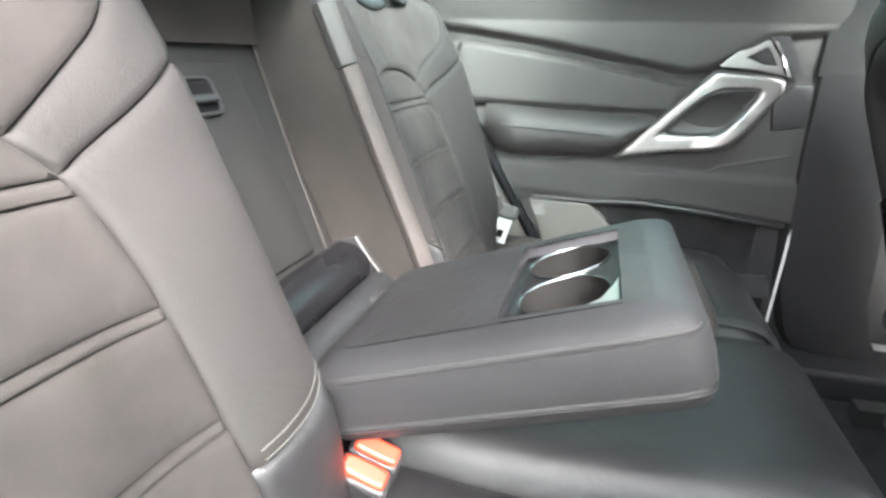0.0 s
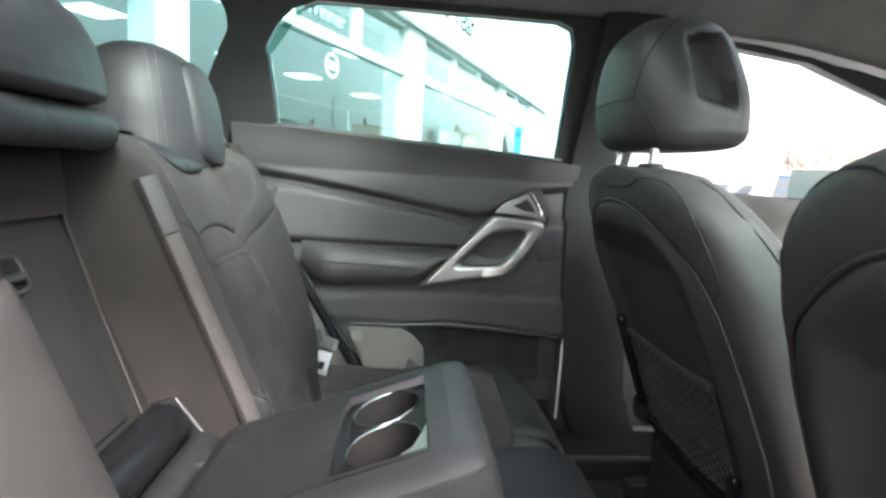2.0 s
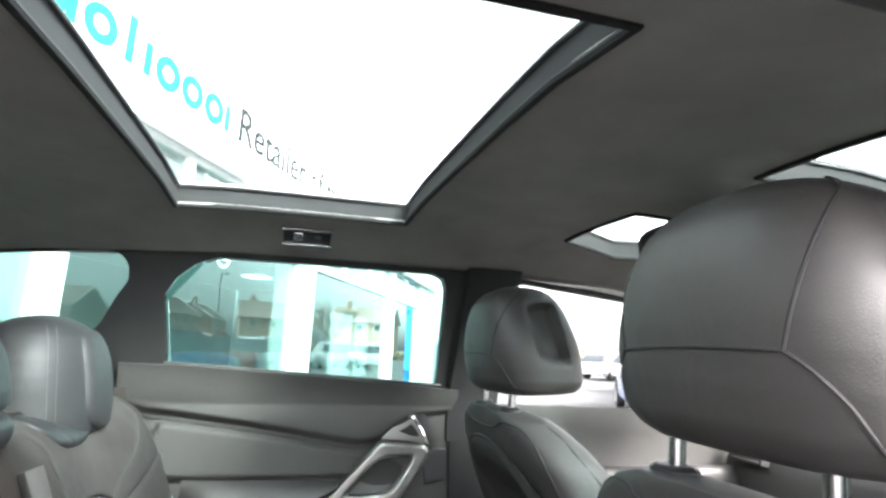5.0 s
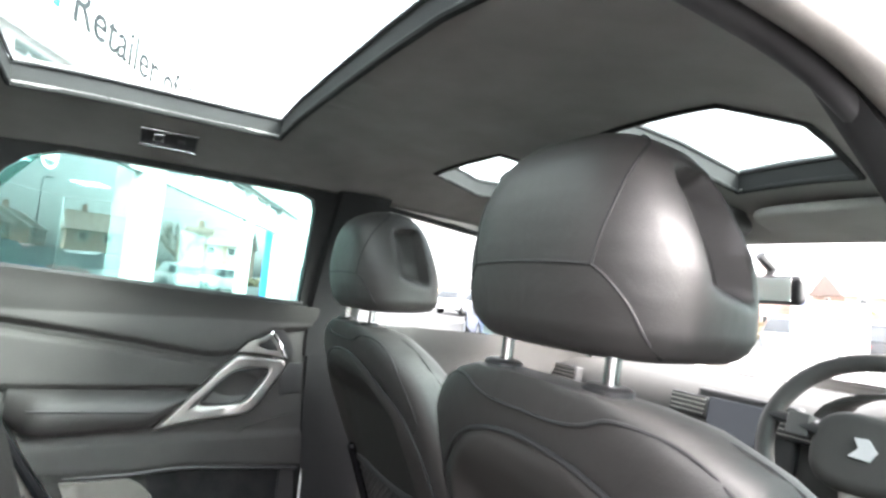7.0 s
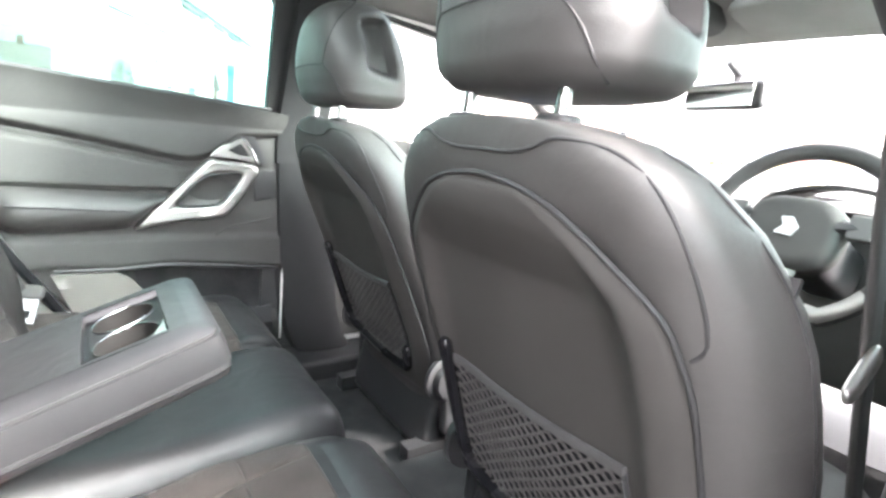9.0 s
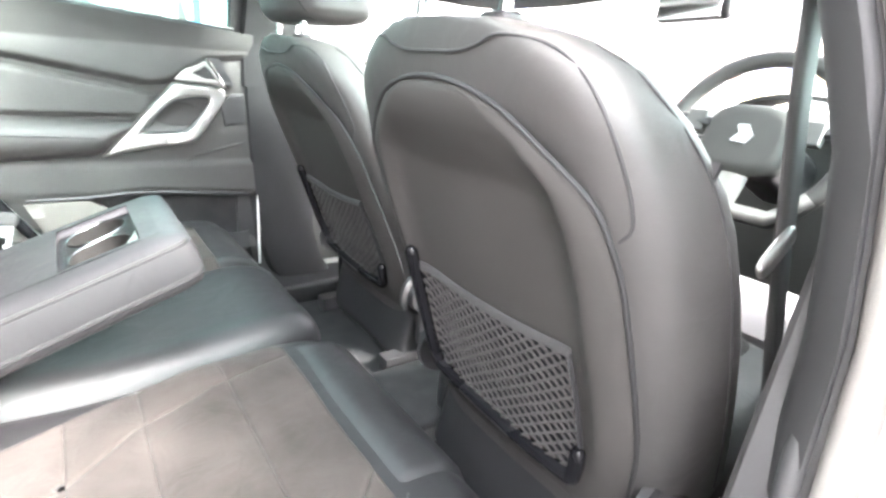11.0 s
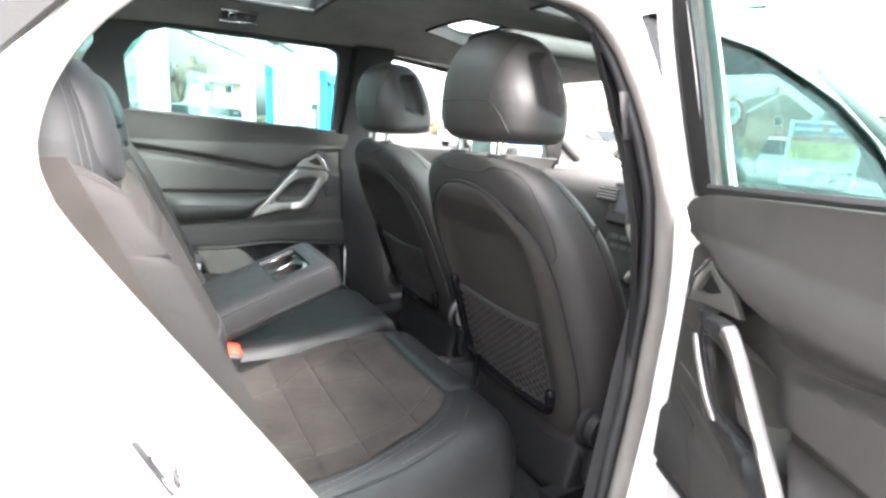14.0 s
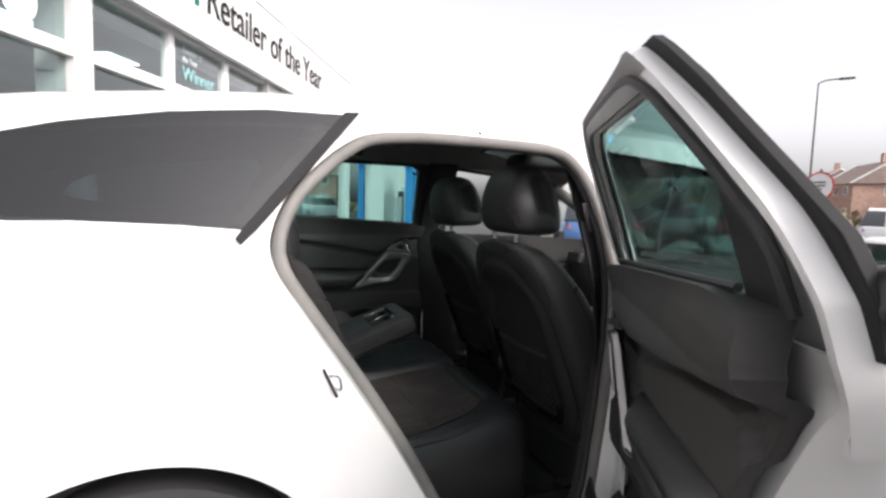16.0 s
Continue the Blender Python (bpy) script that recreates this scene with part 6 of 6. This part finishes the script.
# the trade name left of it as plain teal strokes
for u, w, h in ((-2.95, 0.22, 0.40), (-2.66, 0.20, 0.28), (-2.40, 0.05, 0.38), (-2.24, 0.26, 0.28), (-1.86, 0.05, 0.40), (-1.66, 0.05, 0.28), (-1.50, 0.26, 0.28), (-1.16, 0.26, 0.28), (-0.82, 0.26, 0.28), (-0.50, 0.05, 0.28)):
    if w < 0.1:
        shop_box("teal_bar", u, u + 0.08, -0.192, -0.184, 3.37, 3.37 + h, TEAL, "", 0.002, fascia)
        continue
    ringb = loft([[FM @ Vector((u + 0.13 + r * math.cos(t), d, 3.51 + r * math.sin(t))) for t in [2 * math.pi * i / 28 for i in range(28)]] for r, d in ((0.155, -0.182), (0.155, -0.192), (0.075, -0.192), (0.075, -0.182))], caps=False)
    part("teal_ring", ringb, TEAL, fascia)
win = thing("window_sticker", "pale award sticker on a shop window", "sticker")
lettering("Retailer of", -0.42, 2.86, 0.42, 0.10, PALETXT, 0.02, win, "small pale lettering")
lettering("the Year", -0.42, 2.76, 0.32, 0.10, PALETXT, 0.02, win, "small pale lettering")
lettering("Winner", -0.42, 2.56, 0.72, 0.22, PALETEAL, 0.02, win, "teal lettering")
disc2 = thing("round_sticker", "pale translucent round sticker on an upper shop window", "sticker")
part("disc", loft([[FM @ Vector((-2.57 + r * math.cos(t), 0.022, 2.66 + r * math.sin(t))) for t in [2 * math.pi * i / 28 for i in range(28)]] for r in (0.165, 0.01)], caps=False), PALETXT, disc2)
rs = thing("round_sticker", "white round sticker on a shop window", "sticker")
part("disc", loft([[FM @ Vector((0.08 + r * math.cos(t), 0.022, 2.13 + r * math.sin(t))) for t in [2 * math.pi * i / 28 for i in range(28)]] for r in (0.13, 0.105)], caps=False), PALETXT, rs)
part("bar", box(bm_new(), 0.0, 0.16, 0.02, 0.024, 2.09, 2.17, FM), PALETXT, rs)
# blue entrance
ent = thing("blue_entrance", "bright blue metal entrance frame with glass doors", "entrance", kind="structure")
for a, b, z0, z1 in ((11.9, 12.15, 0, 2.5), (15.2, 15.5, 0, 2.5), (13.45, 13.6, 0, 2.3)):
    shop_box("post", a, b, -0.9, -0.7, z0, z1, BLUE, "", 0.01, ent)
shop_box("header", 11.9, 15.5, -0.92, -0.68, 2.3, 2.62, BLUE, "", 0.01, ent)
shop_box("base", 11.9, 15.5, -0.9, -0.7, 0.25, 0.55, BLUE, "", 0.01, ent)
g = part("door_glass", loft([[FM @ Vector((u, -0.8, z)) for u in (12.15, 15.2)] for z in (0.55, 2.3)], closed=False), SHOPGL, ent)
g.visible_shadow = False
shop_box("wall_behind", 11.8, 20, 0.4, 0.6, 0, 4.2, WALLW, "white wall of the next bay")
for k in range(6):
    shop_box("stand", 12.3 + 0.5 * k, 12.5 + 0.5 * k, -0.5, -0.3, 0.0, 1.4 + 0.2 * (k % 3), GREYPL if k % 2 else FRAMEW, "", 0.01, ent)


# ---- parked cars ----
def parked_car(colour, label):
    c = thing("parked_car", label, "car", "parked cars")
    pm = mat("car_paint", colour, 0.25, var=0.05, scale=3, fine=200, bump=0.0, coat=0.8)
    rings = []
    for y, hw, zt, zb in ((-2.1, 0.55, 0.72, 0.40), (-2.05, 0.74, 0.88, 0.30), (-1.6, 0.82, 0.95, 0.24), (-0.6, 0.85, 0.97, 0.22), (0.6, 0.85, 0.95, 0.22), (1.2, 0.83, 0.88, 0.24), (1.8, 0.76, 0.76, 0.28), (2.05, 0.55, 0.62, 0.36)):
        rings.append([(x * hw, y, z) for x, z in ((-0.92, zb), (0.92, zb), (1, zb + 0.2 * (zt - zb)), (1, zb + 0.7 * (zt - zb)), (0.93, zt), (-0.93, zt), (-1, zb + 0.7 * (zt - zb)), (-1, zb + 0.2 * (zt - zb)))])
    part("body", loft(rings), pm, c, bevel=0.03)
    cab = [[(x * 0.80, y, 0.94) for x in (-1, -0.5, 0.5, 1)] for y in (0,)]
    prof = [(-1.95, 0.93, 0.76), (-1.5, 1.36, 0.62), (-1.2, 1.44, 0.60), (-0.2, 1.46, 0.60), (0.2, 1.40, 0.60), (1.05, 0.93, 0.74)]
    part("glasshouse", loft([[(-w, y, z), (w, y, z), (0.80, y, 0.92), (-0.80, y, 0.92)] if z > 0.95 else [(-w, y, z), (w, y, z), (w, y, 0.90), (-w, y, 0.90)] for y, z, w in prof]), SHOPDARK, c, "dark car windows", bevel=0.02)
    part("roof", loft([[(x * w, y, z + 0.012) for x in (-0.97, 0, 0.97)] for y, z, w in prof[1:5]], closed=False), pm, c, solid=0.02)
    for y in (-1.25, 1.3):
        for s in (1, -1):
            w = part("wheel", loft([superring(0, 0, z, r, r, 2, 20, lambda a, b, cc: (s * (0.84 - cc), y + a, 0.31 + b)) for z, r in ((0, 0.2), (0, 0.3), (0.03, 0.31), (0.18, 0.31), (0.2, 0.2))]), TYRE, c)
            part("rim", loft([superring(0, 0, z, r, r, 2, 16, lambda a, b, cc: (s * (0.845 - cc), y + a, 0.31 + b)) for z, r in ((0, 0.2), (0.02, 0.05))]), SILVER, w)
    for s in (1, -1):
        part("headlight", pillow(-0.12, 0.12, -0.05, 0.05, 0.06, -0.06, 0.03, 3, m=pose(s * 0.58, 1.92, 0.64)), CHROME, c)
        part("tail_light", pillow(-0.10, 0.10, -0.04, 0.04, 0.08, -0.08, 0.03, 3, m=pose(s * 0.60, -2.03, 0.74)), SIGNRED, c)
    return c


SHOPDARK = mat("dark_car_glass", (0.02, 0.025, 0.03), 0.08, var=0.1, bump=0.0, coat=0.5)
kinds = [parked_car((0.75, 0.76, 0.77), "white parked hatchback on the forecourt"), parked_car((0.42, 0.43, 0.45), "silver parked hatchback on the forecourt"), parked_car((0.05, 0.12, 0.30), "blue parked hatchback on the forecourt"),
         parked_car((0.40, 0.03, 0.025), "red parked hatchback on the forecourt"), parked_car((0.03, 0.03, 0.035), "black parked hatchback on the forecourt")]
spots = []
for k in range(13):
    spots.append((-26 + 2.55 * k * 0.95, 17 + 0.35 * k, 25 + 4 * (k % 3), (0, 1, 0, 4, 1, 3, 2, 0, 4, 1, 0, 3, 1)[k]))
for k in range(8):
    spots.append((-11 + 2.6 * k, 31 + 0.6 * k, 180 + 5 * (k % 2), (1, 0, 2, 4, 0, 3, 1, 0)[k]))
spots += [(7.5, 12.5, 20, 0), (10.4, 13.4, 22, 1), (13.2, 14.0, 15, 0), (5.0, 19.0, 80, 3), (-9.8, 8.0, 64, 2), (-12.5, 10.6, 62, 3), (-15.5, 12.0, 62, 1)]
used = set()
for x, y, r, k in spots:
    if k in used:
        copy_thing(kinds[k], pose(x, y, 0, 0, 0, r))
    else:
        used.add(k)
        kinds[k].matrix_world = pose(x, y, 0, 0, 0, r)


# ---- houses, posts, trees ----
def house(w, d, h, label):
    hs = thing("house", label, "house", "brick houses")
    part("wall", box(bm_new(), -w / 2, w / 2, -d / 2, d / 2, 0, h), BRICK, hs, "red brick wall")
    rb = bm_new()
    loft([[(-w / 2 - 0.3, -d / 2 - 0.4, h - 0.1), (-w / 2 - 0.3, 0, h + d * 0.36), (-w / 2 - 0.3, d / 2 + 0.4, h - 0.1)], [(w / 2 + 0.3, -d / 2 - 0.4, h - 0.1), (w / 2 + 0.3, 0, h + d * 0.36), (w / 2 + 0.3, d / 2 + 0.4, h - 0.1)]], closed=True, bm=rb)
    part("roof", rb, ROOFT, hs, "brown tiled pitched roof", smooth=False)
    for s in (1, -1):
        part("gable", loft([[(s * (w / 2 - 0.02), -d / 2, h), (s * (w / 2 - 0.02), 0, h + d * 0.33), (s * (w / 2 - 0.02), d / 2, h)], [(s * (w / 2), -d / 2, h), (s * (w / 2), 0, h + d * 0.33), (s * (w / 2), d / 2, h)]]), BRICK, hs)
        part("bargeboard", tube([(s * (w / 2 + 0.32), -d / 2 - 0.4, h - 0.1), (s * (w / 2 + 0.32), 0, h + d * 0.36), (s * (w / 2 + 0.32), d / 2 + 0.4, h - 0.1)], 0.09, 4), FRAMEW, hs)
    for z in (1.0, 3.6):
        for x in (-w * 0.3, 0.0, w * 0.3):
            for s in (1, -1):
                wi = part("window", box(bm_new(), x - 0.55, x + 0.55, s * d / 2 - 0.05, s * d / 2 + 0.05, z, z + 1.1), FRAMEW, hs)
                part("pane", box(bm_new(), x - 0.46, x + 0.46, s * (d / 2 + 0.052), s * (d / 2 + 0.056), z + 0.09, z + 1.01), SHOPDARK, wi)
        for s in (1, -1):
            wi = part("window", box(bm_new(), s * w / 2 - 0.05, s * w / 2 + 0.05, -0.5, 0.5, z, z + 1.1), FRAMEW, hs)
            part("pane", box(bm_new(), s * (w / 2 + 0.052), s * (w / 2 + 0.056), -0.42, 0.42, z + 0.09, z + 1.01), SHOPDARK, wi)
    part("chimney", box(bm_new(), w * 0.3 - 0.3, w * 0.3 + 0.3, -0.3, 0.3, h + d * 0.2, h + d * 0.36 + 0.9), BRICK, hs)
    return hs


h0 = house(9, 7, 5.0, "two-storey red brick house with a brown tiled roof")
h0.matrix_world = pose(-50, 79, 0, 0, 0, -46)
for x, y, r in ((-39.5, 70, -38), (-27, 72, 50), (-14, 84, 8), (4, 92, -15), (22, 84, 10), (38, 76, 20), (-62, 52, 60), (-52, 62, 30), (52, 70, 35)):
    copy_thing(h0, pose(x, y, 0, 0, 0, r))


def street_lamp(x, y, h, r):
    sl = thing("street_lamp", "grey steel street lamp with a flat head", "street lamp", "street lamps")
    part("pole", tube([(0, 0, 0), (0, 0, h * 0.5), (0, 0, h)], [0.07, 0.05, 0.035], 10), GREYPL, sl)
    part("arm", tube([(0, 0, h), (0.3, 0, h + 0.12), (0.8, 0, h + 0.14)], 0.035), GREYPL, sl)
    part("head", pillow(-0.35, 0.35, -0.12, 0.12, 0.05, -0.05, 0.04, 3, m=Matrix.Translation((1.1, 0, h + 0.13))), GREYPL, sl)
    sl.matrix_world = pose(x, y, 0, 0, 0, r)
    return sl


def bare_tree(seed, h):
    rnd = random.Random(seed)
    tr = thing("bare_tree", "leafless winter tree with fine branches", "tree", "bare trees")
    bmt, bmb = bm_new(), bm_new()
    tube([(0, 0, 0), (0.05, 0.02, h * 0.25), (-0.03, 0.05, h * 0.45)], [0.22, 0.17, 0.13], 8, bm=bmt)

    def branch(p, d, L, r, depth):
        q = p + d * L * 0.5 + Vector((rnd.uniform(-1, 1), rnd.uniform(-1, 1), 0.3)) * L * 0.06
        e = p + d * L
        tube([p, q, e], [r, r * 0.75, r * 0.5], 5, bm=bmb)
        if depth:
            for _ in range(4 if depth > 1 else 5):
                nd = (d + Vector((rnd.uniform(-1, 1), rnd.uniform(-1, 1), rnd.uniform(-0.2, 0.8))) * 0.75).normalized()
                branch(p.lerp(e, rnd.uniform(0.45, 1)), nd, L * rnd.uniform(0.5, 0.75), r * 0.5, depth - 1)
    for k in range(6):
        a = k * 1.05 + rnd.uniform(-0.3, 0.3)
        branch(Vector((-0.01, 0.03, h * (0.28 + 0.03 * k))), Vector((math.cos(a) * 0.6, math.sin(a) * 0.6, 0.8)).normalized(), h * 0.33, 0.09, 3)
    part("trunk", bmt, BARK, tr)
    part("crown", bmb, BARK, tr, "fine bare branches")
    return tr


def bushes(name, x0, y0, x1, y1, h, n, seed, label):
    rnd = random.Random(seed)
    bmx = bm_new()
    for _ in range(n):
        t = rnd.random()
        cx, cy = x0 + (x1 - x0) * t + rnd.uniform(-2, 2), y0 + (y1 - y0) * t + rnd.uniform(-2, 2)
        top = h * (0.6 + 0.4 * math.sin(t * 17 + seed)) * rnd.uniform(0.6, 1.0)
        for _ in range(30):
            p = Vector((cx + rnd.gauss(0, 0.9), cy + rnd.gauss(0, 0.9), max(0.05, top * rnd.random())))
            s, a, b = rnd.uniform(0.15, 0.4), rnd.uniform(0, 6.3), rnd.uniform(-0.8, 0.8)
            u = Vector((math.cos(a), math.sin(a), b * 0.4)) * s
            v = Vector((-math.sin(a) * b, math.cos(a) * b, 1)) * s
            bmx.faces.new([bmx.verts.new(p + q) for q in (-u, -v * 0.6, u, v)])
    ob = part(name, bmx, LEAF, None, label, smooth=False)
    return tagged(ob, category="hedge", kind="stuff")


street_lamp(-16.4, 26, 7.6, 34)
street_lamp(-30, 40, 7.6, 150)
street_lamp(14, 33, 7.6, 200)
t0 = bare_tree(3, 7.0)
t0.matrix_world = pose(-23.5, 52, 0) @ Matrix.Diagonal((0.62, 0.62, 0.62, 1))
for x, y, r, k in ((-30, 24, 40, 1.1), (3, 38, 90, 0.9), (8, 34, 200, 1.0), (-41, 36, 10, 1.2), (-12, 44, 300, 1.0)):
    copy_thing(t0, pose(x, y, 0, 0, 0, r) @ Matrix.Diagonal((k, k, k, 1)))
bushes("hedge", -60, 34, -16, 40, 1.7, 260, 1, "olive and tan hedge behind the parked cars")
bushes("hedge", -16, 40, 40, 46, 3.2, 260, 2, "olive and tan hedge behind the parked cars")
rsn = thing("round_road_sign", "round white sign with a red rim on a post", "sign")
part("post", tube([(-9.3, 16.25, 0), (-9.3, 16.25, 2.6)], 0.035), GREYPL, rsn)
for rr, mm, dd in ((0.46, SIGNRED, 0.0), (0.40, FRAMEW, -0.012)):
    part("disc", loft([[(-9.3 + rr * math.cos(t), 16.2 + dd + k, 2.07 + rr * math.sin(t)) for t in [2 * math.pi * i / 32 for i in range(32)]] for k in (0, 0.01)]), mm, rsn, "red rim" if dd == 0 else "white face with plain bars")
for k in range(3):
    part("bar", box(bm_new(), -9.5, -9.1 - 0.1 * (k == 2), 16.17, 16.176, 2.17 - 0.1 * k, 2.22 - 0.1 * k), GREYPL, rsn)
# painted board on posts beside the parked cars
board = thing("painted_board", "weathered board with blue, red and yellow bands in a white frame", "sign")
BM = Matrix(((0.8995, 0.4369, 0, -6.25), (0.4369, -0.8995, 0, 15.85), (0, 0, 1, 0), (0, 0, 0, 1)))
# band colours are lightened and greyed to hold the washed-out glare
NAVY = mat("faded_blue_paint", (0.22, 0.26, 0.40), 0.7, var=0.4, scale=5, fine=30, bump=0.05)
RUST = mat("faded_red_paint", (0.48, 0.24, 0.20), 0.7, var=0.35, scale=5, fine=30, bump=0.05)
YELL = mat("faded_yellow_paint", (0.58, 0.48, 0.22), 0.7, var=0.3, scale=4, fine=30, bump=0.05)
part("panel", box(bm_new(), -0.80, 0.80, -0.02, 0.02, 0.58, 1.88, BM), FRAMEW, board, "white painted panel")
for a, b, c, d, mt in ((-0.74, 0.74, 1.50, 1.82, NAVY), (-0.74, 0.74, 1.63, 1.70, FRAMEW), (-0.08, 0.08, 1.50, 1.82, RUST), (-0.74, 0.74, 1.32, 1.49, RUST), (-0.74, 0.74, 0.84, 1.31, YELL)):
    part("band", box(bm_new(), a, b, 0.02, 0.026 + (0.004 if mt is FRAMEW else 0.008 if (mt is RUST and a > -0.1) else 0), c, d, BM), mt, board)
for a in (-0.81, 0.81):
    part("post", box(bm_new(), a - 0.035, a + 0.035, -0.035, 0.035, 0, 1.92, BM), FRAMEW, board, "white post", bevel=0.004)
